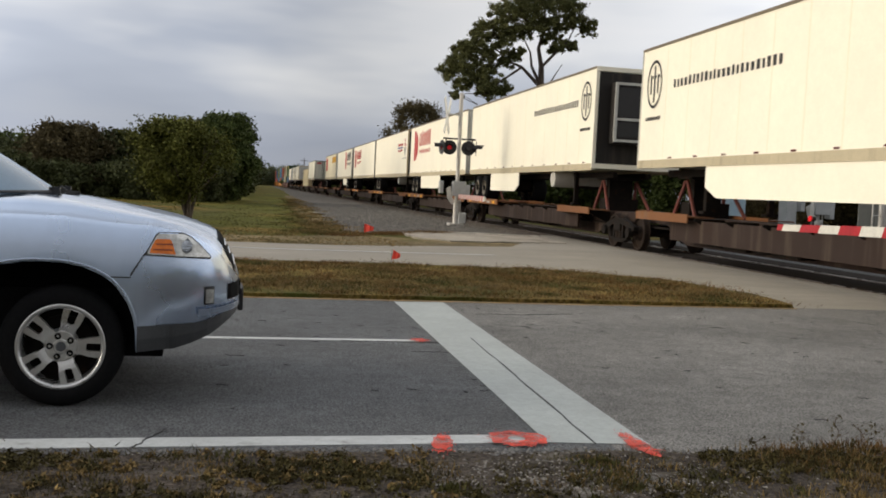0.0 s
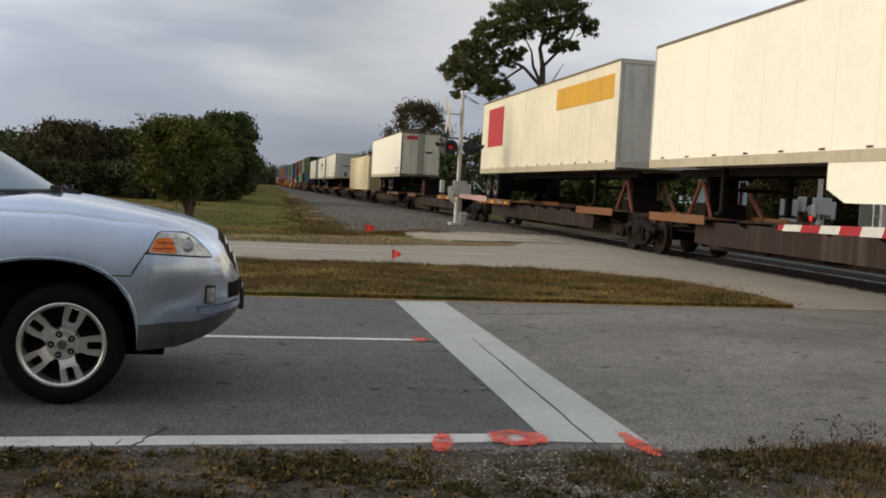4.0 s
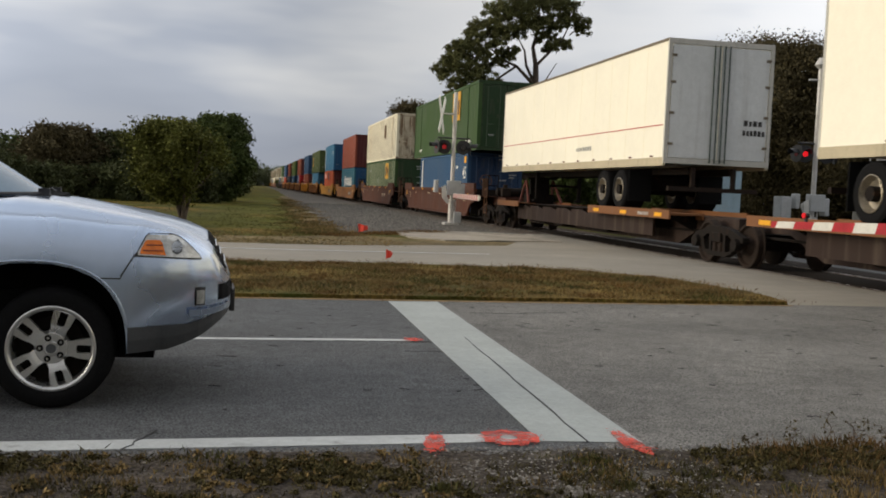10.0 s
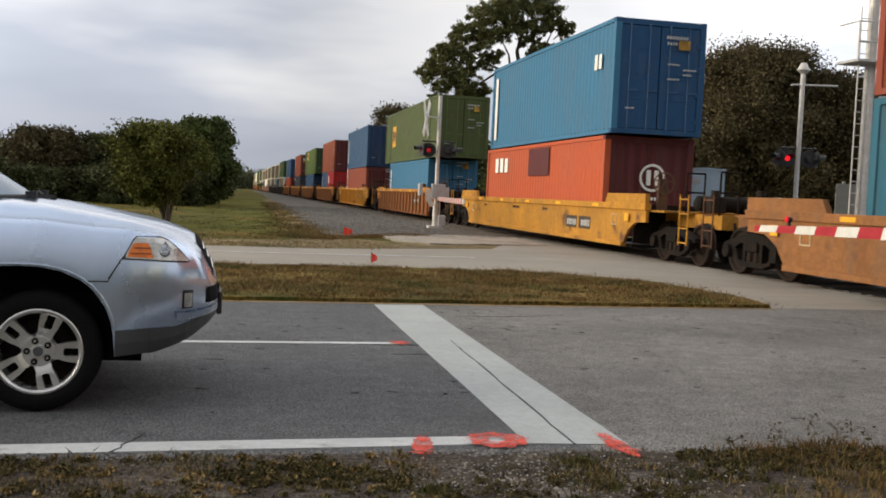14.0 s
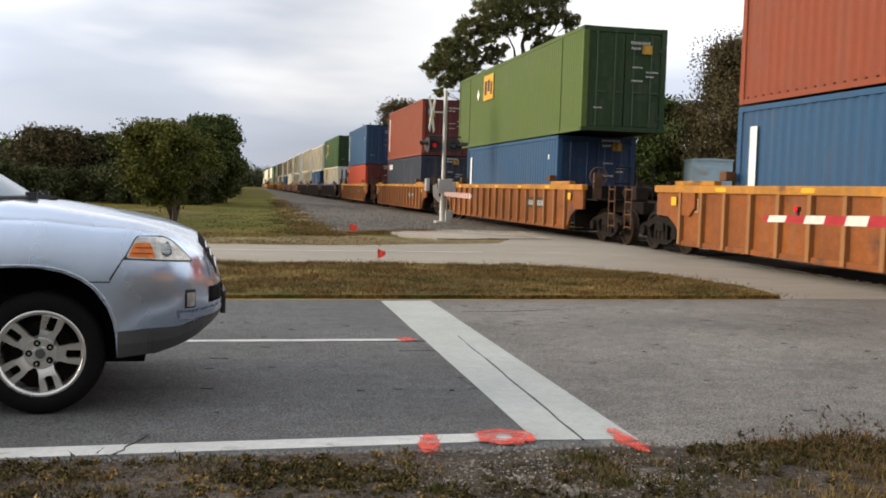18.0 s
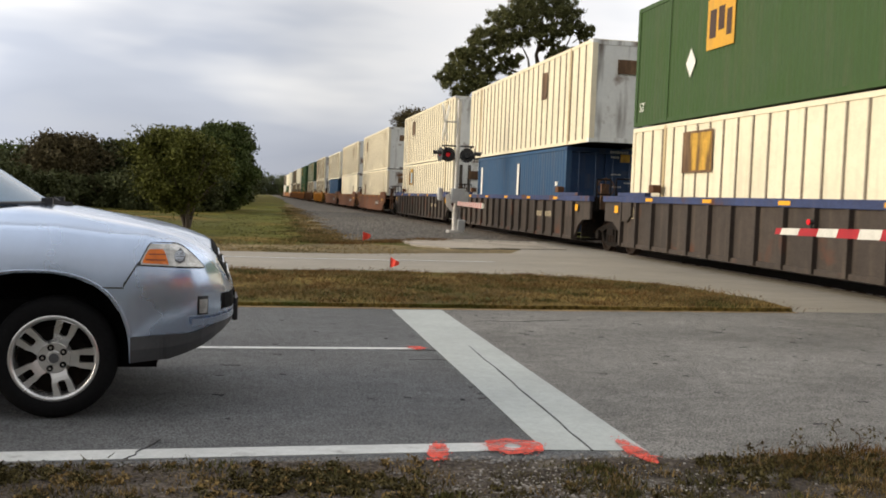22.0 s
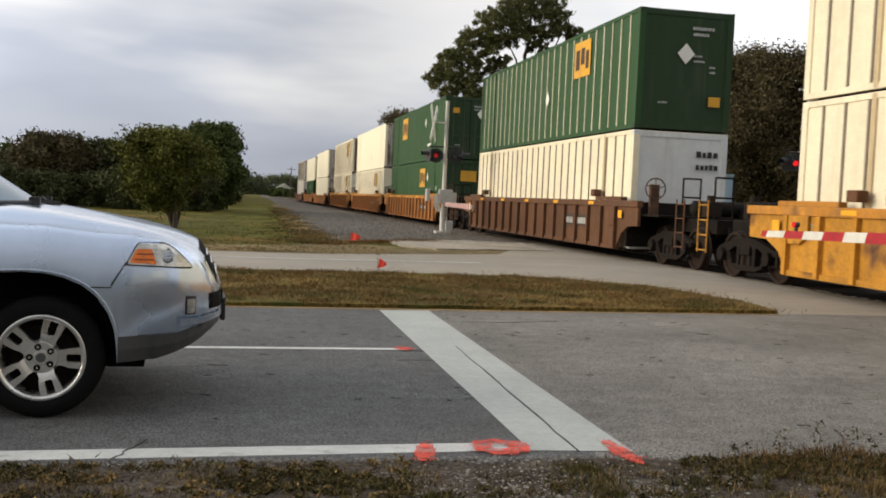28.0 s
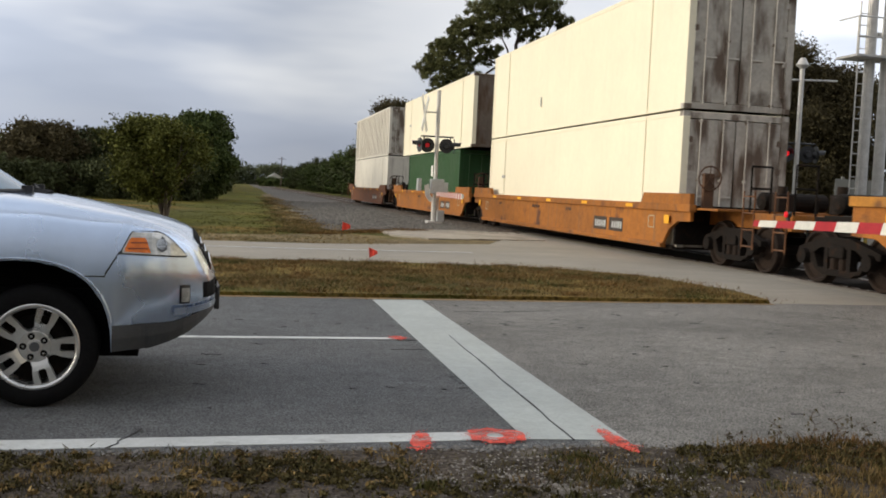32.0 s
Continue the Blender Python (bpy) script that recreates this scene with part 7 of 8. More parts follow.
for c, sy in ((0.0, -1), (-2.70, -1), (0.0, 1), (-2.70, 1)):
    w = part("wheel", tyre, rubber, suv, key="cwheel", at=Matrix.Translation((c, sy * 0.795, HUB + 0.016)) @ pose(0, 0, 0, 0, 6, 0 if sy < 0 else 180), smooth=True, label="black road tyre on an alloy rim")
    part("rim", rim_ring, alloy, w, key="crim", smooth=True)
    part("brake_disc", lambda bm: [tube(bm, (0, -0.02, 0), (0, 0.0, 0), 0.16, seg=32), tube(bm, (0, 0.0, 0), (0, 0.06, 0), 0.215, seg=32)], grime, w, key="cdisc")
    for i in range(5):
        part("spoke", spoke, alloy, w, key="cspoke", at=pose(0, 0, 0, 0, 72 * i + 13, 0))
    part("hub_cap", lambda bm: [tube(bm, (0, -0.094, 0), (0, -0.05, 0), 0.080, 0.094, seg=32), tube(bm, (0, -0.102, 0), (0, -0.09, 0), 0.036, 0.042, seg=24)], alloy, w, key="chub")
    for i in range(5):
        part("wheel_nut", lambda bm: tube(bm, (0, -0.098, 0.058), (0, -0.08, 0.058), 0.0175, seg=14), deep_black, w, key="cnut", at=pose(0, 0, 0, 0, 72 * i + 36 + 13, 0))
    for i in range(5):
        part("nut_head", lambda bm: tube(bm, (0, -0.104, 0.058), (0, -0.09, 0.058), 0.007, 0.009, seg=6), alloy, w, key="cnuthead", at=pose(0, 0, 0, 0, 72 * i + 36 + 13, 0))
    part("emblem", lambda bm: tube(bm, (0, -0.104, 0), (0, -0.10, 0), 0.026, seg=20), car_clad, w, key="cemb")

# cabin
GH = [(-0.14, 0.80, 1.08, 1.11), (-0.46, 0.80, 1.08, 1.31), (-0.90, 0.79, 1.09, 1.555), (-1.26, 0.78, 1.10, 1.685), (-1.7, 0.78, 1.10, 1.735), (-2.4, 0.78, 1.10, 1.74), (-3.0, 0.77, 1.10, 1.70), (-3.4, 0.74, 1.10, 1.62), (-3.62, 0.70, 1.08, 1.38), (-3.72, 0.68, 1.05, 1.10)]


def gh_section(g):
    x, w, zb, zr = g
    k = max(zr - zb, 0.02)
    wt = w - 0.20 * min(1, k / 0.62)
    return [(w + 0.07, zb - 0.02), (w + 0.0, zb + 0.05 * k), (w - (w - wt) * 0.85, zb + k * 0.86), (wt - 0.03, zb + k * 0.955), (wt * 0.6, zr - 0.005), (0, zr)]


def sweep(x, a):
    """How far the cabin's front curves back towards its sides."""
    return x - 0.36 * (a / 0.8) ** 2 * max(0.0, min(1.0, (x + 1.7) / 1.2))


def greenhouse(bm):
    grid = []
    for g in GH:
        p = gh_section(g)
        grid.append([bm.verts.new((sweep(g[0], a), -a, b)) for a, b in p] + [bm.verts.new((sweep(g[0], a), a, b)) for a, b in p[:-1][::-1]])
    for a, b in zip(grid, grid[1:]):
        for i in range(len(a) - 1):
            bm.faces.new((a[i], b[i], b[i + 1], a[i + 1]))
    bm.faces.new(grid[0][::-1])
    bm.faces.new(grid[-1])


part("cabin_roof", greenhouse, car_silver, suv, smooth=True)


def pane(bm, x0, x1, lift=0.006):
    """A side window between two stations, on both sides."""
    def sec(x):
        for a, b in zip(GH, GH[1:]):
            if b[0] <= x <= a[0]:
                f = (x - a[0]) / (b[0] - a[0])
                return gh_section([p + (q - p) * f for p, q in zip(a, b)])
    n = 5
    for sy in (-1, 1):
        prev = None
        for i in range(n + 1):
            x = x0 + (x1 - x0) * i / n
            s = sec(x)
            lo, hi = s[1], s[2]
            cur = [bm.verts.new((x, sy * (lo[0] + lift), lo[1] + 0.01)), bm.verts.new((x, sy * (hi[0] + lift), hi[1]))]
            if prev:
                bm.faces.new((prev[0], cur[0], cur[1], prev[1]))
            prev = cur


part("side_window", lambda bm: pane(bm, -1.28, -1.57), dark_glass, suv)
part("side_window", lambda bm: pane(bm, -1.68, -2.55), dark_glass, suv)
part("side_window", lambda bm: pane(bm, -2.68, -3.4), dark_glass, suv)


def windscreen(bm):
    rows = []
    us = [i / 6 for i in range(-6, 7)]
    for g, k in ((GH[0], 0), (GH[1], 1), (GH[2], 2), (GH[3], 3)):
        x, w, zb, zr = g
        wt = (0.74, 0.72, 0.66, 0.60)[k]
        rows.append([bm.verts.new((sweep(x, abs(u) * wt) + 0.014, u * wt, zr + 0.016 - (0.0, 0.02, 0.025, 0.03)[k] * u * u)) for u in us])
    for a, b in zip(rows, rows[1:]):
        for i in range(len(us) - 1):
            bm.faces.new((a[i], a[i + 1], b[i + 1], b[i]))


part("windscreen", windscreen, screen_glass, suv, smooth=True)


def cowl(bm):
    prev = None
    for i in range(-8, 9):
        y = i / 8 * 0.84
        x = sweep(-0.12, abs(y))
        cur = [bm.verts.new(p) for p in ((x + 0.11, y, 1.10 - 0.09 * abs(y)), (x + 0.09, y, 1.148 - 0.11 * abs(y)), (x - 0.06, y, 1.158 - 0.075 * abs(y)), (x - 0.10, y, 1.09))]
        if prev:
            for k in range(3):
                bm.faces.new((prev[k], cur[k], cur[k + 1], prev[k + 1]))
        prev = cur


part("cowl", cowl, deep_black, suv)
for o in (-0.30, 0.35):
    part("wiper", lambda bm: [tube(bm, (sweep(-0.08, abs(o)), o, 1.158 - 0.055 * abs(o)), (sweep(-0.13, abs(o - 0.4)), o - 0.40, 1.175 - 0.055 * abs(o - 0.4)), 0.013, 0.008, seg=6), bbox(bm, sweep(-0.08, abs(o)) - 0.03, sweep(-0.08, abs(o)) + 0.03, o - 0.03, o + 0.03, 1.13, 1.172)], black_paint, suv, key=("wip", o))


def on_side(x, z, out=0.006):
    """A point on the near skin at length x and height z."""
    p = half_section(x)
    for (a, za), (b, zb) in zip(p, p[1:]):
        if za <= z <= zb:
            f = (z - za) / max(zb - za, 1e-6)
            return -(a + (b - a) * f) - out
    return -p[5][0] - out


def skin_patch(bm, x0, x1, zlo, zhi, out=0.006, n=10, m=4, sides=(1,)):
    """A patch that lies on the skin; zlo and zhi are functions of x."""
    for sy in sides:
        grid = []
        for i in range(n + 1):
            x = x0 + (x1 - x0) * i / n
            grid.append([bm.verts.new((x + out * 0.5, -sy * on_side(x, zlo(x) + (zhi(x) - zlo(x)) * k / m, out), zlo(x) + (zhi(x) - zlo(x)) * k / m)) for k in range(m + 1)])
        for a, b in zip(grid, grid[1:]):
            for k in range(m):
                bm.faces.new((a[k], b[k], b[k + 1], a[k + 1]))


def hl_top(x):
    return min(0.84 + (x - 0.415) * 2.1, 0.962 - 2.3 * max(0.0, x - 0.60) ** 1.6)


def hl_bot(x):
    return 0.836 - (x - 0.415) * 0.04


def amber_top(x):
    return max(hl_bot(x) + 0.012, min(hl_top(x) - 0.02, 0.926 - max(0, x - 0.545) * 3.0))


for sd in (1, -1):
    part("headlamp", lambda bm: skin_patch(bm, 0.412, 0.765, hl_bot, lambda x: max(hl_top(x), hl_bot(x) + 0.006), 0.004, n=20, sides=(sd,)), black_paint, suv, label="headlamp surround")
for sd in (1, -1):
    part("headlamp_lens", lambda bm: skin_patch(bm, 0.428, 0.757, lambda x: hl_bot(x) + 0.008, lambda x: max(hl_top(x) - 0.008, hl_bot(x) + 0.012), 0.010, n=20, sides=(sd,)), lens, suv, label="clear headlamp lens")
for sd in (1, -1):
    part("indicator", lambda bm: skin_patch(bm, 0.438, 0.572, lambda x: hl_bot(x) + 0.016, amber_top, 0.013, n=12, sides=(sd,)), amber, suv, label="amber corner lens")
    for z0 in (0.866, 0.896):
        part("lens_rib", lambda bm: skin_patch(bm, 0.452 + (z0 - 0.866) * 0.5, 0.556, lambda x: z0, lambda x: z0 + 0.006, 0.0145, n=8, sides=(sd,)), paint("rust_orange"), suv, label="darker line across the amber lens")
    part("reflector", lambda bm: skin_patch(bm, 0.605, 0.655, lambda x: 0.85 + abs(x - 0.63) * 0.6, lambda x: 0.936 - abs(x - 0.63) * 1.2, 0.013, n=8, sides=(sd,)), car_clad, suv, label="grey reflector bowl behind the lens")


def valance_top(x):
    return 0.452 + max(0, x - 0.43) * 0.04 + max(0, x - 0.70) * 0.26


def valance_bottom(x):
    return lerp_st(x)[2]


for sd in (1, -1):
    part("valance", lambda bm: skin_patch(bm, 0.387, 0.944, valance_bottom, lambda x: max(valance_top(x), valance_bottom(x) + 0.02), 0.005, n=30, sides=(sd,)), car_clad, suv, label="dark grey lower valance")
for sd in (1, -1):
    part("fog_lamp_pocket", lambda bm: skin_patch(bm, 0.735, 0.79, lambda x: 0.566, lambda x: 0.670, 0.004, sides=(sd,)), black_paint, suv)
for sd in (1, -1):
    part("fog_lamp", lambda bm: skin_patch(bm, 0.741, 0.784, lambda x: 0.575, lambda x: 0.655, 0.010, sides=(sd,)), lens, suv, label="small rectangular fog lamp")
for sd in (1, -1):
    part("panel_gap", lambda bm: skin_patch(bm, 0.345, 0.415, lambda x: 0.715 + (x - 0.345) * 1.75, lambda x: 0.735 + (x - 0.345) * 1.65, 0.003, n=6, sides=(sd,)), black_paint, suv)
for sd in (1, -1):
    part("panel_gap", lambda bm: skin_patch(bm, 0.20, 0.348, lambda x: 0.712, lambda x: 0.719, 0.003, n=4, sides=(sd,)), black_paint, suv)


def nose_z(x, y):
    p = half_section(x)[6:]
    for (a0, z0), (a1, z1) in zip(p, p[1:]):
        if a1 <= abs(y) <= a0:
            return z1 + (z0 - z1) * (abs(y) - a1) / max(a0 - a1, 1e-6)
    return p[0][1]


def grille(bm):
    rows = []
    for i in range(9):
        x = 0.805 + 0.105 * i / 8
        rows.append([bm.verts.new((x, u * 0.50, nose_z(x, u * 0.50) + 0.007)) for u in (-1, -0.66, -0.33, 0, 0.33, 0.66, 1)])
    for a, b in zip(rows, rows[1:]):
        for k in range(6):
            bm.faces.new((a[k], b[k], b[k + 1], a[k + 1]))


part("grille", grille, deep_black, suv)
for i in range(3):
    part("grille_bar", lambda bm: [tube(bm, (0.852 + 0.027 * i, y0, nose_z(0.852 + 0.027 * i, y0) + 0.010), (0.852 + 0.027 * i, y0 + 0.13, nose_z(0.852 + 0.027 * i, y0 + 0.13) + 0.010), 0.007, seg=6) for y0 in (-0.39, -0.26, -0.13, 0, 0.13, 0.26)], chrome, suv)
for sd in (1, -1):
    part("bumper_lip", lambda bm: skin_patch(bm, 0.70, 0.935, lambda x: 0.505 + max(0, x - 0.78) * 0.1, lambda x: 0.545 + max(0, x - 0.78) * 0.1, 0.016, n=12, sides=(sd,)), car_silver, suv, smooth=True)
for sd in (1, -1):
    part("lamp_reflector", lambda bm: skin_patch(bm, 0.600, 0.656, lambda x: 0.893 - math.sqrt(max(0, 0.0278 ** 2 - (x - 0.628) ** 2)), lambda x: 0.894 + math.sqrt(max(0, 0.0278 ** 2 - (x - 0.628) ** 2)), 0.013, n=10, sides=(sd,)), car_lower, suv, label="round grey lamp reflector")
for sd in (1, -1):
    part("lower_intake", lambda bm: skin_patch(bm, 0.865, 0.943, lambda x: 0.585, lambda x: 0.675, 0.004, n=8, sides=(sd,)), deep_black, suv)
part("centre_intake", lambda bm: bbox(bm, 0.90, 0.951, -0.33, 0.33, 0.575, 0.655), deep_black, suv)
part("plate_bracket", lambda bm: [bbox(bm, 0.945, 0.978, -0.17, 0.17, 0.455, 0.60, 0.008), bbox(bm, 0.94, 0.97, -0.24, 0.24, 0.56, 0.60, 0.008)], black_paint, suv)
def shut_line(bm, sd):
    """The seam between bonnet and wing, one thin strip in the valley."""
    prev = None
    for k in range(21):
        x = -0.32 + 0.05 * k
        p = half_section(x)[7]
        cur = [bm.verts.new((x, -sd * (p[0] + o), p[1] + 0.0015)) for o in (-0.002, 0.002)]
        if prev:
            bm.faces.new((prev[0], cur[0], cur[1], prev[1]))
        prev = cur


for sd in (1, -1):
    part("bonnet_gap", lambda bm: shut_line(bm, sd), car_clad, suv)
part("washer_nozzle", lambda bm: bbox(bm, -0.03, 0.0, -0.42, -0.38, 1.095, 1.115, 0.004), black_paint, suv)
part("mirror", lambda bm: [bbox(bm, -1.12, -0.95, sy * 1.0 - 0.1, sy * 1.0 + 0.1, 1.12, 1.28, 0.04) for sy in (-1, 1)], car_silver, suv)
for sd in (1, -1):
    part("door_gap", lambda bm: skin_patch(bm, -0.60, -0.592, lambda x: 0.42, lambda x: 1.05, 0.002, n=1, sides=(sd,)), black_paint, suv)
for sd in (1, -1):
    part("door_gap", lambda bm: skin_patch(bm, -1.60, -1.592, lambda x: 0.42, lambda x: 1.05, 0.002, n=1, sides=(sd,)), black_paint, suv)
for sd in (1, -1):
    part("tail_lamp", lambda bm: skin_patch(bm, -3.66, -3.50, lambda x: 0.80, lambda x: 1.0, 0.008, sides=(sd,)), red_dark, suv)


# ---- trees and grass ----
def leaves(name, clumps, per, size, material, parent, seed, flat=1.0):
    """Many small leaf faces gathered in clumps: (centre, radius) each. One mesh."""
    r = np.random.RandomState(seed)
    cs = np.array([c for c, _ in clumps])
    rs = np.array([q for _, q in clumps])
    idx = np.repeat(np.arange(len(cs)), per)
    d = r.normal(size=(len(idx), 3))
    d /= np.linalg.norm(d, axis=1)[:, None]
    rad = rs[idx] * np.minimum(np.abs(r.normal(0.0, 0.55, len(idx))) + 0.12, 1.12 + 0.1 * r.normal(size=len(idx)))
    p = cs[idx] + d * rad[:, None] * np.array([1, 1, flat])
    a = r.normal(size=(len(idx), 3))
    a /= np.linalg.norm(a, axis=1)[:, None]
    b = np.cross(a, r.normal(size=(len(idx), 3)))
    b /= np.linalg.norm(b, axis=1)[:, None]
    s = size * r.uniform(0.6, 1.4, len(idx))[:, None]
    v = np.concatenate([p - a * s, p + b * s * 0.55, p + a * s, p - b * s * 0.55], 1).reshape(-1, 3)
    n = len(idx)
    me = bpy.data.meshes.new(name)
    me.vertices.add(4 * n)
    me.vertices.foreach_set("co", v.ravel())
    me.loops.add(4 * n)
    me.loops.foreach_set("vertex_index", np.arange(4 * n))
    me.polygons.add(n)
    me.polygons.foreach_set("loop_start", np.arange(0, 4 * n, 4))
    me.update()
    me.materials.append(material)
    ob = new(name, me)
    ob.parent = parent
    return ob


def broad_tree(x, y, h, w, material, seed, label, stem=0.22, base=0.12, size=0.22, nclump=60, per=110, name="tree", shape_=1.0, low=0.15, trunk_r=None, taper=0.0, stems=1, lean=0.0):
    """A broad-leaved tree: tapered trunk, forking limbs, clumped uneven crown."""
    r = random.Random(seed)
    ob = thing(name, x, y, 0, label, "tree", "trees")
    tr = trunk_r or h * 0.022
    top = Vector((r.uniform(-0.2, 0.2), r.uniform(-0.2, 0.2), h * stem))
    ends = []

    def build(bm):
        limb(bm, [Vector((0, 0, -0.1)), Vector((0.03 * h * r.uniform(-1, 1), 0, h * stem * 0.5)), top], tr * 1.25, tr, 10)
        for k in range(1, stems):
            e = Vector((math.cos(k * 2.4) * w * 0.18, math.sin(k * 2.4) * w * 0.18, h * 0.5))
            limb(bm, [Vector((0.06 * math.cos(k * 2.4), 0.06 * math.sin(k * 2.4), -0.05)), e * 0.55, e], tr * 0.8, tr * 0.3, 8)
        for k in range(9):
            a = 2 * math.pi * k / 9 + r.uniform(-0.3, 0.3)
            e = Vector((math.cos(a) * w * r.uniform(0.2, 0.42), math.sin(a) * w * r.uniform(0.2, 0.42), h * r.uniform(0.45, 0.88)))
            mid = top.lerp(e, 0.5) + Vector((r.uniform(-1, 1), r.uniform(-1, 1), r.uniform(0, 1))) * h * 0.04
            limb(bm, [top, mid, e], tr * 0.6, tr * 0.12, 6)
            ends.append(e)
    part("trunk", build, bark, ob, smooth=True)
    clumps = []
    for k in range(nclump):
        a = r.uniform(0, 2 * math.pi)
        u = r.uniform(0, 1)
        z = h * (low + (1 - low) * u)
        prof = math.sin(math.pi * min(0.97, (0.12 + 0.83 * u))) ** (0.62 * shape_) * min(1.0, 1.0 - taper + taper * (u / 0.42))
        rad = w / 2 * prof * math.sqrt(r.uniform(0.15, 1.0)) * r.uniform(0.75, 1.08)
        q = w * r.uniform(0.085, 0.17)
        clumps.append(((lean + math.cos(a) * rad, math.sin(a) * rad, min(z, h - q * 0.8)), q))
    for k in range(nclump // 3):
        a, u = r.uniform(0, 2 * math.pi), r.uniform(0.12, 0.82)
        rad = w * 0.28 * math.sqrt(r.uniform(0, 1)) * math.sin(math.pi * (0.1 + 0.85 * u)) ** 0.6
        clumps.append(((lean + math.cos(a) * rad, math.sin(a) * rad, h * (low + (1 - low) * u)), w * r.uniform(0.13, 0.19)))
    leaves("crown", clumps, int(per * 1.4), size * 0.78, material, ob, seed, 0.85)
    return ob


def pine(x, y, h, label):
    """A tall pine: bare leaning stem, crooked limbs and separate flat plates of needles."""
    r = random.Random(11)
    ob = thing("pine_tree", x, y, 0, label, "tree", "trees")
    clumps = []
    # limb ends (dx, z, spread) of the crown, a lopsided umbrella leaning to the west
    tips = [(-6.5, 9.5, 0.75), (-6.0, 10.3, 0.7), (-5.7, 11.1, 0.75), (-4.9, 11.7, 0.9), (-4.2, 12.7, 0.9), (-3.4, 12.9, 0.9), (-2.9, 13.9, 1.0), (-2.1, 14.6, 1.1), (-1.0, 15.3, 1.1), (0.1, 15.6, 1.1), (1.1, 15.2, 1.1), (1.9, 14.4, 1.0),
            (2.5, 13.7, 0.8), (3.1, 13.2, 0.6), (-5.1, 10.6, 0.9), (-5.2, 9.6, 0.8), (-5.5, 8.8, 0.7), (-4.3, 9.2, 0.9), (-3.8, 10.1, 0.8), (-4.4, 11.2, 0.8), (-3.9, 8.3, 0.7), (-3.2, 8.8, 0.8), (-2.7, 8.5, 0.55), (-5.9, 8.0, 0.35),
            (-3.2, 11.4, 0.7), (-2.5, 10.7, 0.6), (-2.8, 12.3, 0.8), (-1.9, 12.7, 0.8), (-1.1, 13.0, 0.9), (-0.3, 13.4, 0.9), (0.5, 13.3, 0.8), (1.2, 13.5, 0.9), (-1.6, 14.0, 1.0), (-0.6, 14.5, 1.0), (0.5, 14.5, 1.0), (1.9, 11.9, 0.45), (1.1, 11.8, 0.55), (0.7, 12.3, 0.55), (-1.9, 11.2, 0.5)]
    fork = Vector((0.0, 0, 10.3))

    def build(bm):
        limb(bm, [Vector((0.35, 0, -0.2)), Vector((0.15, 0, 4.5)), Vector((0.05, 0, 8.9)), fork], 0.30, 0.20, 12)
        limb(bm, [fork, Vector((-0.25, 0.1, 11.6)), Vector((0.1, 0, 13.0)), Vector((0.0, 0, 14.8))], 0.17, 0.04, 8)
        limb(bm, [fork, Vector((1.0, 0, 11.4)), Vector((1.9, 0.2, 12.3)), Vector((2.3, 0, 13.3))], 0.12, 0.03, 8)
        limb(bm, [Vector((0.0, 0, 9.0)), Vector((-0.7, 0, 10.3)), Vector((-0.8, 0.2, 11.3)), Vector((-1.6, 0, 12.6))], 0.13, 0.03, 8)
        limb(bm, [Vector((-0.1, 0, 9.0)), Vector((-1.4, 0, 10.2)), Vector((-2.4, 0.2, 10.6)), Vector((-4.2, 0, 10.0))], 0.14, 0.03, 8)
        limb(bm, [Vector((-1.4, 0, 10.2)), Vector((-2.9, 0, 9.1)), Vector((-3.7, 0, 8.2)), Vector((-5.4, 0, 8.1))], 0.09, 0.02, 8)
        limb(bm, [Vector((-2.4, 0.2, 10.6)), Vector((-3.4, 0, 11.4)), Vector((-4.6, 0, 11.6))], 0.06, 0.02, 6)
        limb(bm, [Vector((0.25, 0, 8.4)), Vector((0.9, 0, 9.6)), Vector((1.5, 0, 10.6))], 0.07, 0.02, 6)
        for dx, z, q in tips:
            for s in (-1, 1):
                e = Vector((dx + r.uniform(-0.3, 0.3), s * r.uniform(0.4, 1.7), z))
                limb(bm, [Vector((dx * 0.75, 0, z - 0.6)), Vector((dx * 0.88, s * 0.4, z - 0.25)), e], 0.03, 0.01, 5)
    part("trunk", build, bark, ob, smooth=True)
    for dx, z, q in tips:
        for k in range(26):
            clumps.append(((dx + max(-1.0, min(1.0, r.gauss(0, 0.55))) * q, r.uniform(-1.7, 1.7) * (0.5 + 0.5 * q), z + max(-0.7, min(0.7, r.gauss(0, 0.36))) * q), q * r.uniform(0.20, 0.48)))
    leaves("crown", clumps, 125, 0.072, leaf_pine, ob, 3, 0.8)
    return ob


broad_tree(-1.98, 34.4, 3.22, 3.4, leaf_olive, 21, "small dense bushy tree on the lawn", stem=0.16, size=0.062, nclump=105, per=230, low=0.21, trunk_r=0.085, shape_=0.85, taper=0.64, stems=5, lean=-0.42)
broad_tree(-1.75, 66.0, 5.5, 4.5, leaf_mid, 22, "rounded green tree behind the lawn", size=0.12, nclump=90, per=240, low=0.05)
broad_tree(-3.2, 70.0, 4.4, 7.5, leaf_dark, 23, "dark rounded tree behind the lawn", size=0.14, nclump=80, per=200, low=0.02)
broad_tree(-10.8, 64.0, 4.25, 6.2, leaf_brown, 24, "dark brownish tree at the lawn's edge", size=0.12, nclump=90, per=240, low=0.04)
broad_tree(-8.0, 66.0, 4.1, 5.2, leaf_dark, 25, "dark tree at the lawn's edge", size=0.13, nclump=80, per=220, low=0.04)
broad_tree(-15.5, 68.0, 3.2, 7.0, leaf_dark, 26, "low dark tree at the lawn's edge", size=0.15, nclump=70, per=180, low=0.02)
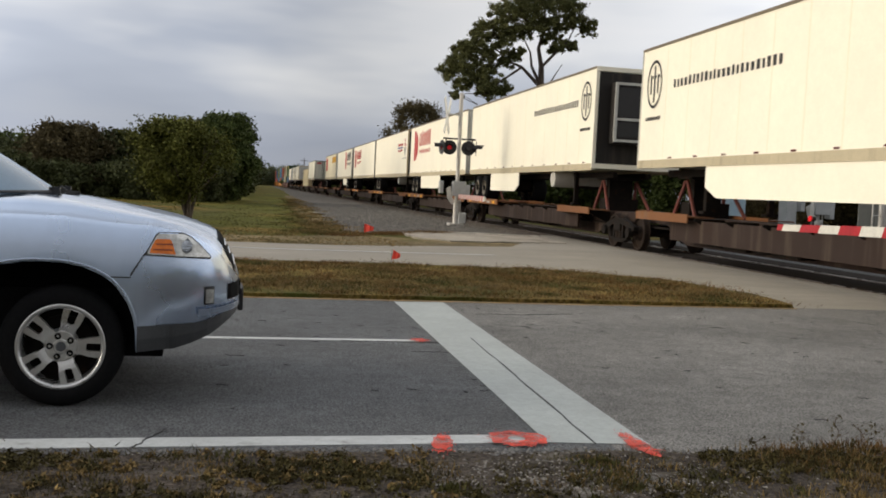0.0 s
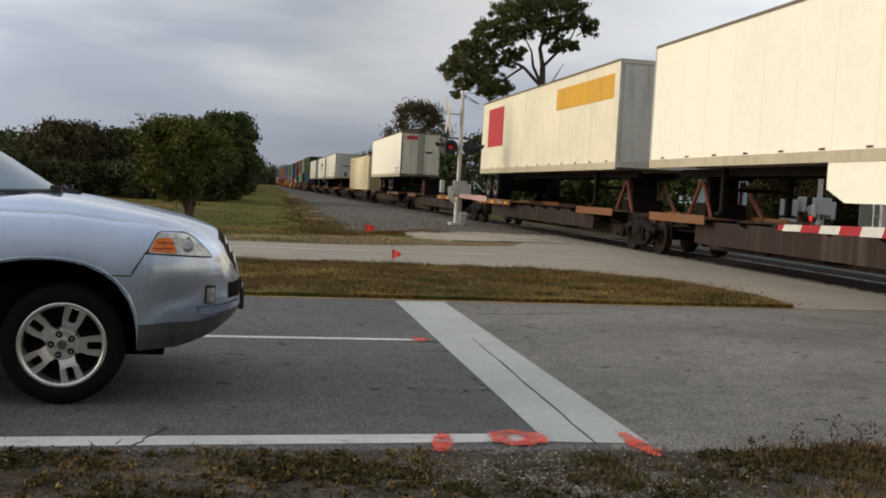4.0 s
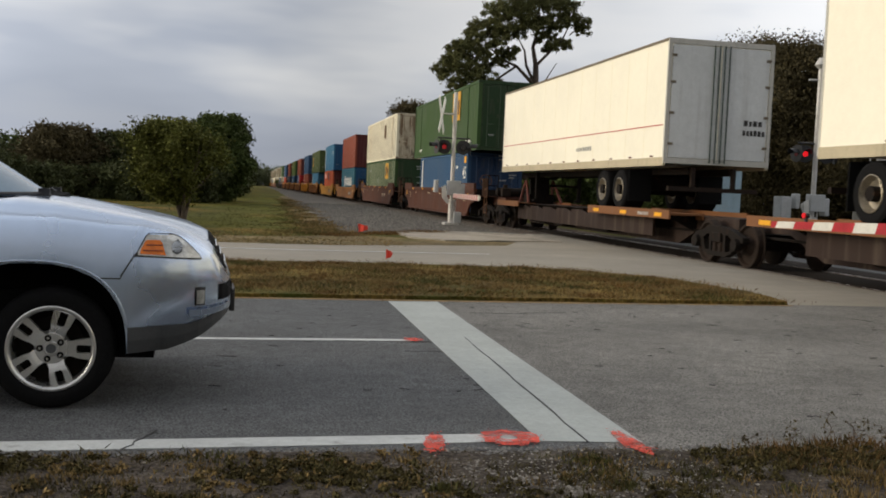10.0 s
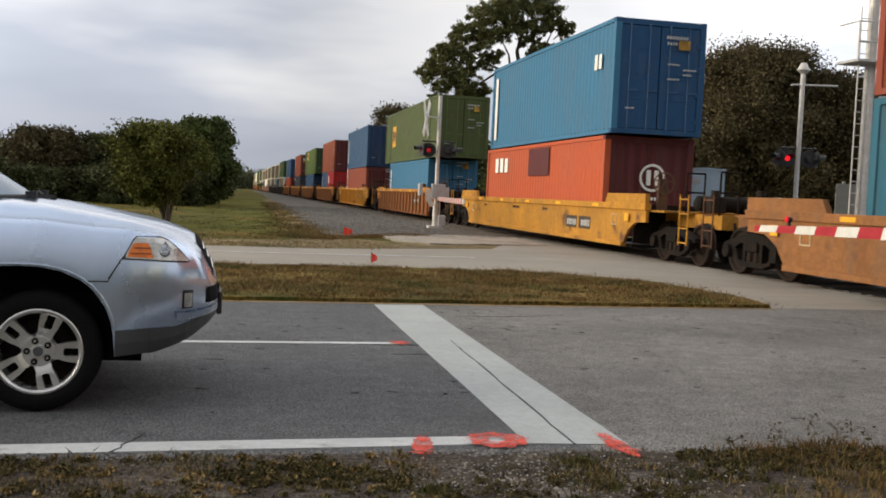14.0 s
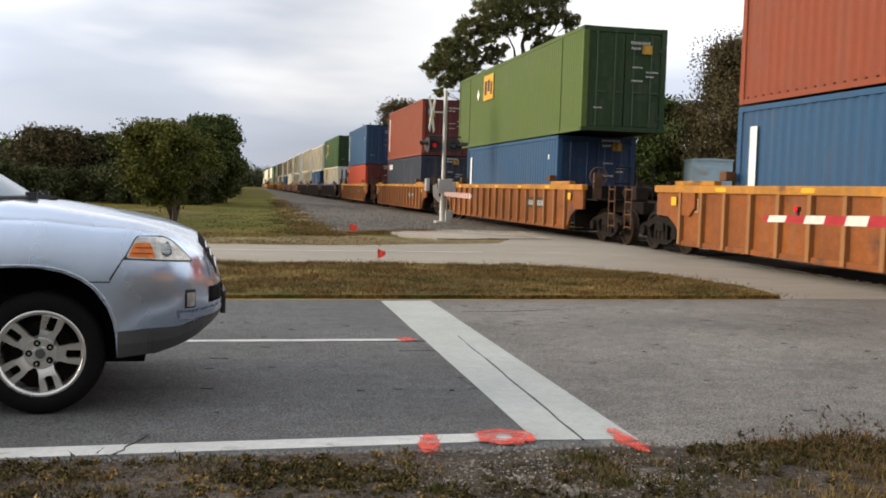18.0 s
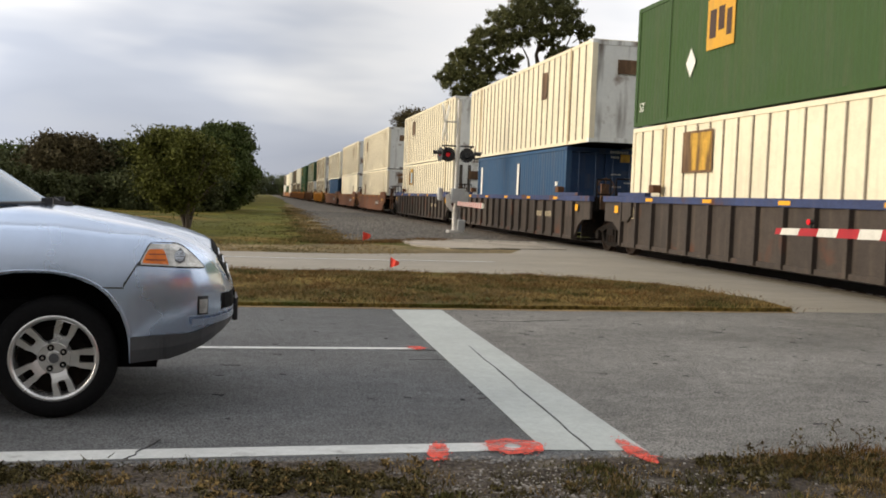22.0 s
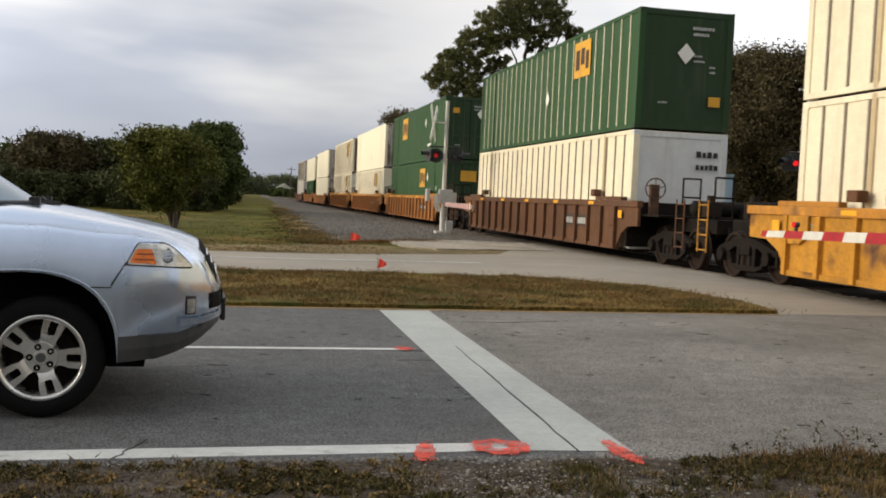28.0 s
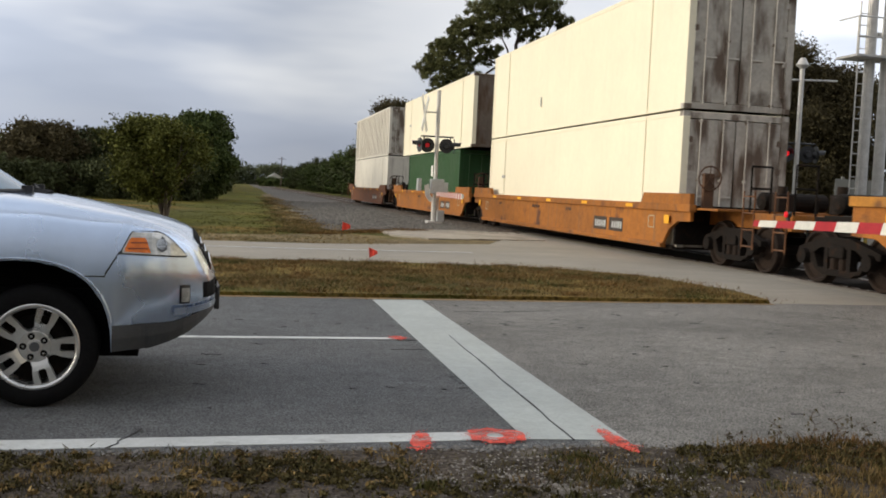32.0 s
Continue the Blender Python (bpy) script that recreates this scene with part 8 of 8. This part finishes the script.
broad_tree(-20.5, 84.0, 4.6, 9.0, leaf_mid, 27, "pale green distant tree", size=0.18, nclump=60, per=150, low=0.02)
for k in range(10):
    broad_tree(-26 + k * 2.55, 58 + 2 * math.sin(k * 2.1) + (2.5 if k > 6 else 0), 2.2 + 0.4 * math.sin(k * 1.7), 4.2, leaf_dark, 40 + k, "dark hedge shrub along the lawn", size=0.11, nclump=34, per=170, name="shrub", low=0.0, stem=0.15)
pine(19.66, 70.0, 15.2, "tall crooked pine with flat clumps of needles")
broad_tree(15.2, 96.0, 9.7, 7.5, leaf_brown, 31, "brownish tree rising behind the train", size=0.13, nclump=90, per=130, low=0.2)
broad_tree(27.5, 50.5, 10.2, 9.6, leaf_brown, 32, "large dark broadleaf tree behind the crossing", size=0.095, nclump=230, per=520, low=0.02)
broad_tree(31.5, 50.0, 8.8, 8.0, leaf_brown, 33, "large dark broadleaf tree behind the crossing", size=0.10, nclump=150, per=460, low=0.02)
broad_tree(23.5, 56.0, 7.0, 7.0, leaf_mid, 34, "green bushy tree behind the crossing", size=0.13, nclump=90, per=260, low=0.0)
broad_tree(22.5, 68.0, 7.5, 8.0, leaf_dark, 35, "dark tree behind the track", size=0.15, nclump=90, per=220, low=0.0)
for k in range(20):
    yy = 64 + k * 9.5
    broad_tree(17.2 + 1.0 * math.sin(k * 1.9) + (3.0 if k < 3 else 0), yy, 4.6 + 1.6 * math.sin(k * 2.3) ** 2, 8.5, leaf_dark if k % 3 else leaf_mid, 60 + k, "roadside thicket along the far side of the track", size=0.2, nclump=40, per=130, name="thicket", low=0.0, stem=0.15)
for k in range(14):
    broad_tree(-40 + k * 7.4, 425 + 12 * math.sin(k * 1.3), 8.4 + 1.5 * math.sin(k * 2.7), 18.0, leaf_hazed, 100 + k, "distant line of pale green trees", size=0.45, nclump=36, per=90, name="distant_tree", low=0.0, stem=0.1)
for k in range(5):
    broad_tree(10.6 + k * 1.9, 300 + 6 * math.sin(k * 2.2) + 8, 2.5 + 0.4 * math.sin(k * 1.7), 4.6, leaf_mid, 120 + k, "low green shrub before the distant house", size=0.3, nclump=30, per=90, name="shrub", low=0.0, stem=0.1)
for k in range(9):
    broad_tree(-9 + k * 2.0 - 10, 115 + 3 * math.sin(k * 3.1), 3.8 + 0.8 * math.sin(k * 1.9), 7.5, leaf_dark, 130 + k, "dark edge of distant woodland", size=0.24, nclump=40, per=120, name="woodland_tree", low=0.0, stem=0.1)


# Trees hidden behind the lawn trees, added to shade the far train.
for k in range(16):
    y = 88 + 11 * k
    broad_tree(-0.030 * y + 0.6 * math.sin(k * 2.1), y, 1.0 + 0.060 * y, 4.0 + 0.034 * y, leaf_dark, 160 + k, "dark tree at the wood's edge west of the lane", size=0.26, nclump=46, per=130, name="woodland_tree", low=0.0, stem=0.12)


# Unseen trees behind the camera, added to darken what the car reflects.
for k in range(13):
    broad_tree(-54 + 9.0 * k + 2.0 * math.sin(k * 1.7), -34 - 3.0 * math.sin(k * 2.9), 6.5 + 1.6 * math.sin(k * 2.3), 11.0, leaf_dark if k % 2 else leaf_mid, 190 + k, "dark tree in the row behind the verge", size=0.5, nclump=30, per=80, name="unseen_tree", low=0.0, stem=0.12)


def blades(name, n, place, h0, h1, material, label, seed, lean=0.5, width=0.006):
    """Grass as single tapered blades; place(r) gives (x, y, z)."""
    r = np.random.RandomState(seed)
    pts = np.array([place(r) for _ in range(n)])
    h = r.uniform(h0, h1, n)
    a = r.uniform(0, 2 * np.pi, n)
    w = width * r.uniform(0.6, 1.5, n)
    dx, dy = np.cos(a), np.sin(a)
    ln = r.uniform(0.1, lean, n) * h
    b = r.uniform(0, 2 * np.pi, n)
    v = np.zeros((n, 3, 3))
    v[:, 0] = pts - np.stack([dx * w, dy * w, np.zeros(n)], 1)
    v[:, 1] = pts + np.stack([dx * w, dy * w, np.zeros(n)], 1)
    v[:, 2] = pts + np.stack([np.cos(b) * ln, np.sin(b) * ln, h], 1)
    me = bpy.data.meshes.new(name)
    me.vertices.add(3 * n)
    me.vertices.foreach_set("co", v.ravel())
    me.loops.add(3 * n)
    me.loops.foreach_set("vertex_index", np.arange(3 * n))
    me.polygons.add(n)
    me.polygons.foreach_set("loop_start", np.arange(0, 3 * n, 3))
    me.update()
    me.materials.append(material)
    return tagged(new(name, me), label, "grass", kind="stuff")


def tufts(seed, n, inside, z):
    """Places gathered in tufts inside a region given by a sampler."""
    r0 = np.random.RandomState(seed)
    cs = [inside(r0) for _ in range(n)]

    def place(r):
        c = cs[r.randint(len(cs))]
        q = r.normal(size=2) * c[2]
        return (c[0] + q[0], c[1] + q[1], z)
    return place


def verge_spot(r):
    x = r.uniform(-2.6, 5.2)
    y = r.uniform(2.9, 4.58 + 0.01 * x)
    return (x, y, r.uniform(0.02, 0.09))


def verge_right(r):
    x = r.uniform(2.3, 5.0)
    return (x, r.uniform(3.7, 4.72), r.uniform(0.03, 0.09))


blades("grass_tufts", 9000, tufts(1, 190, verge_spot, 0.02), 0.008, 0.035, blade_dry, "dry tufts of grass on the sandy verge", 5, 0.9, 0.004)
blades("weeds", 13000, tufts(2, 100, verge_spot, 0.02), 0.008, 0.038, blade_green, "green weeds on the sandy verge", 6, 0.9, 0.005)
pebbles_spot = lambda r: (lambda x, y: (x, y, verge_height(x, y)))(r.normal(1.5, 0.45), r.normal(4.25, 0.2))
blades("leaf_litter", 9000, lambda r: (lambda x, y: (x, y, verge_height(x, y)))(r.uniform(-2.6, 5.2), r.uniform(2.9, 4.8)), 0.002, 0.012, leaf_brown, "dead leaves and straw on the verge", 16, 3.0, 0.006)
blades("olive_weeds", 6500, tufts(27, 60, lambda r: (r.uniform(2.5, 5.0), r.normal(4.42, 0.2), r.uniform(0.05, 0.11)), 0.012), 0.015, 0.05, leaf_cover, "low olive-brown weeds at the road's edge", 28, 1.0, 0.004)
blades("russet_weeds", 3600, tufts(29, 40, lambda r: (r.uniform(2.6, 4.2), r.normal(4.5, 0.16), r.uniform(0.04, 0.09)), 0.012), 0.02, 0.07, blade_rust, "russet dry weeds at the road's edge", 30, 0.9, 0.003)
blades("verge_fuzz", 14000, tufts(31, 120, lambda r: (r.uniform(-2.6, 2.4), r.uniform(3.3, 4.62), r.uniform(0.04, 0.12)), 0.012), 0.01, 0.045, leaf_cover, "short olive-brown growth on the verge", 32, 1.4, 0.004)
blades("tall_weeds", 4200, tufts(3, 45, verge_right, 0.012), 0.015, 0.07, blade_dry, "taller brown weeds at the road's edge", 7, 0.8, 0.004)


def low_weeds(name, n, spot, size, per, seed, label, material=None):
    """Leafy ground cover in small clumps."""
    r = np.random.RandomState(seed)
    clumps = []
    while len(clumps) < n:
        x, y = spot(r)
        if y < 4.72 + 0.012 * x:
            clumps.append(((x, y, verge_height(x, y) + 0.008), r.uniform(0.02, 0.055)))
    return tagged(leaves(name, clumps, per, size, material or leaf_cover, None, seed, 0.55), label, "weeds", kind="stuff")


low_weeds("low_weeds", 330, lambda r: (r.uniform(2.2, 4.9), r.normal(4.55, 0.22)), 0.009, 60, 71, "low brown-green weeds at the road's edge")
low_weeds("creeping_weeds", 300, lambda r: (lambda k: (-1.9 + 0.75 * k + r.normal(0, 0.22), 4.1 + 0.42 * math.sin(k * 2.4) + r.normal(0, 0.14)))(r.randint(0, 9)), 0.008, 50, 72, "creeping brown-green weeds on the bare verge")

low_weeds("mat_weeds", 420, lambda r: (lambda k: (-2.3 + 0.36 * k + r.normal(0, 0.16), 3.95 + 0.6 * math.sin(k * 1.9) + r.normal(0, 0.13)))(r.randint(0, 9)), 0.009, 55, 73, "matted brown-green weeds over the soil", leaf_cover)
low_weeds("straw_weeds", 260, lambda r: (r.uniform(-2.5, 0.9), r.uniform(3.2, 4.7)), 0.011, 26, 74, "pale straw and dead weeds over the soil", blade_dry)


def med_spot(r):
    x = r.uniform(-2.5, 6.6)
    lo, hi = 11.42 + 0.072 * x, (16.25 + 0.14 * x if x < 2.4 else 16.5) - max(0, x - 5.2) * 1.0
    return (x, r.uniform(lo + 0.1, max(hi - 0.1, lo + 0.2)), r.uniform(0.08, 0.34))


blades("median_grass", 30000, tufts(8, 220, med_spot, 0.045), 0.015, 0.05, blade_dry, "short dry grass on the median", 9, 1.8, 0.004)
blades("median_rust", 16000, tufts(18, 120, med_spot, 0.045), 0.02, 0.06, blade_rust, "brown withered grass on the median", 19, 1.6, 0.005)
blades("median_green", 22000, tufts(9, 90, med_spot, 0.045), 0.015, 0.05, blade_green, "short green grass on the median", 10, 1.8, 0.004)


def lawn_spot(r):
    y = 22.3 + 40 * r.uniform(0, 1) ** 2
    return (r.uniform(-8.5 - 0.1 * y, 2.0), y, 0.3)


blades("lawn_grass", 14000, tufts(12, 700, lawn_spot, -0.03), 0.02, 0.05, blade_green, "mown lawn grass", 13, 1.8, 0.012)
blades("lawn_dry_grass", 7000, tufts(14, 300, lambda r: (r.uniform(-6, 3.5), r.uniform(22.0, 27), 0.25), -0.03), 0.02, 0.06, blade_dry, "dry grass along the far road", 15, 1.8, 0.01)


def border_spot(r):
    y = 27.0 + 60 * r.uniform(0, 1) ** 2
    return (lane_west(y) + r.normal(-0.15, 0.4), y, 0.18)


def front_spot(r):
    k = r.uniform(0, 1)
    return (2.0 + 4.0 * k, 26.6 + 4.6 * k + r.normal(0, 0.35), 0.2)


blades("border_grass", 9000, tufts(21, 260, border_spot, -0.008), 0.02, 0.09, blade_dry, "dry grass between lawn and gravel lane", 22, 1.2, 0.012)
blades("border_green", 7000, tufts(23, 200, lambda r: (lambda p: (p[0] - 0.3, p[1], 0.2))(border_spot(r)), -0.01), 0.02, 0.08, blade_green, "green grass along the gravel lane", 24, 1.2, 0.012)
blades("front_grass", 5000, tufts(25, 90, front_spot, -0.008), 0.015, 0.07, blade_rust, "withered grass at the lane's mouth", 26, 1.2, 0.010)


def weed(x, y, h, seed):
    """A spindly weed stalk with small leaves."""
    r = random.Random(seed)
    ob = thing("weed_stalk", x, y, 0.01, "spindly brown weed at the road's edge", "weed", "weed stalks")

    def build(bm):
        p = Vector((0, 0, 0))
        for k in range(5):
            q = p + Vector((r.uniform(-0.03, 0.03), r.uniform(-0.02, 0.02), h / 5))
            tube(bm, p, q, 0.0022, 0.0018, 5)
            if k:
                e = q + Vector((r.choice((-1, 1)) * r.uniform(0.03, 0.07), 0, r.uniform(0.0, 0.04)))
                tube(bm, q, e, 0.0014, 0.001, 4)
            p = q
    part("stalk", build, bark, ob)
    leaves("leaf", [((r.uniform(-0.04, 0.04), 0, h * f), 0.035) for f in (0.4, 0.6, 0.75, 0.9, 1.0)], 4, 0.011, leaf_brown, ob, seed)["kind"] = "stuff"


for i, (x, y, h) in enumerate(((3.08, 4.84, 0.17), (3.28, 4.86, 0.12), (2.84, 4.84, 0.10), (3.4, 4.82, 0.11), (3.16, 4.78, 0.12), (2.62, 4.82, 0.06))):
    weed(x, y, h, 200 + i)


def pebbles(name, n, place, s0, s1, material, label, seed):
    """Small stones as squashed low-poly lumps in one mesh."""
    r = np.random.RandomState(seed)
    base = np.array([(1, 0, 0), (-1, 0, 0), (0, 1, 0), (0, -1, 0), (0, 0, 1), (0, 0, -0.4)], float)
    tri = [(0, 2, 4), (2, 1, 4), (1, 3, 4), (3, 0, 4), (2, 0, 5), (1, 2, 5), (3, 1, 5), (0, 3, 5)]
    vs, fs = [], []
    for i in range(n):
        s = r.uniform(s0, s1) * np.array([1, r.uniform(0.6, 1), r.uniform(0.45, 0.8)])
        a = r.uniform(0, 6.28)
        b = base * (1 + r.uniform(-0.25, 0.25, (6, 1))) * s
        x, y, z = place(r)
        for p in b:
            vs.append((x + p[0] * math.cos(a) - p[1] * math.sin(a), y + p[0] * math.sin(a) + p[1] * math.cos(a), z + p[2]))
        fs += [tuple(6 * i + k for k in t) for t in tri]
    return tagged(raw(name, vs, fs, material), label, "stones", kind="stuff")


stone_mat = mat("stone", (0.20, 0.185, 0.165), 0.9, vary=0.15, scale=8, fine=60, per_island=0.35)
ballast_stone = mat("ballast_stone", (0.12, 0.098, 0.08), 0.92, vary=0.2, scale=6, fine=40, per_island=0.4)
pebbles("verge_pebbles", 1500, lambda r: (r.uniform(-2.4, 5.0), r.uniform(2.8, 4.8), 0.02), 0.003, 0.009, stone_mat, "small pale stones on the sandy verge", 31)
pebbles("grit", 1200, pebbles_spot, 0.003, 0.013, mat("pale_grit", (0.185, 0.172, 0.155), 0.9, vary=0.15, per_island=0.4), "pale grit scattered on the verge", 35)
pebbles("edge_pebbles", 1500, lambda r: (lambda x: (x, 4.755 + 0.012 * x + r.uniform(-0.07, 0.05), 0.012))(r.uniform(-2.4, 5.0)), 0.006, 0.018, mat("dark_stone", (0.13, 0.125, 0.12), 0.9, vary=0.2, per_island=0.4), "broken asphalt crumbs along the road's edge", 32)
pebbles("lane_stones", 16000, lambda r: (lambda q: (3.0 + 5.6 * r.uniform(0, 1), 30 + 45 * q * q, -0.008))(r.uniform(0.05, 1)), 0.02, 0.055, mat("lane_stone", (0.135, 0.125, 0.112), 0.92, vary=0.15, per_island=0.5), "loose gravel on the service lane", 33)
pebbles("ballast_stones", 9000, lambda r: (lambda x, y: (x, y, -0.025))(r.uniform(8.0, 9.75), 32.3 + 45 * r.uniform(0, 1) ** 2), 0.03, 0.07, ballast_stone, "loose ballast stones beside the rail", 34)


# ---- what moves ----
def motions():
    for ob, s, x, z in RIDERS:
        walk(ob, [(t, Matrix.Translation((x, s - way(t), z))) for t in TIMES])
    for k, c in enumerate(FLAGS):
        walk(c, [(t * 0.5, pose(0, 0, 0, 8 * math.sin(t * 1.9 + k), 6 * math.sin(t * 2.7 + k), 25 * math.sin(t * 0.9 + k * 2) + 20 * math.sin(t * 2.3) - 10)) for t in range(65)])


motions()
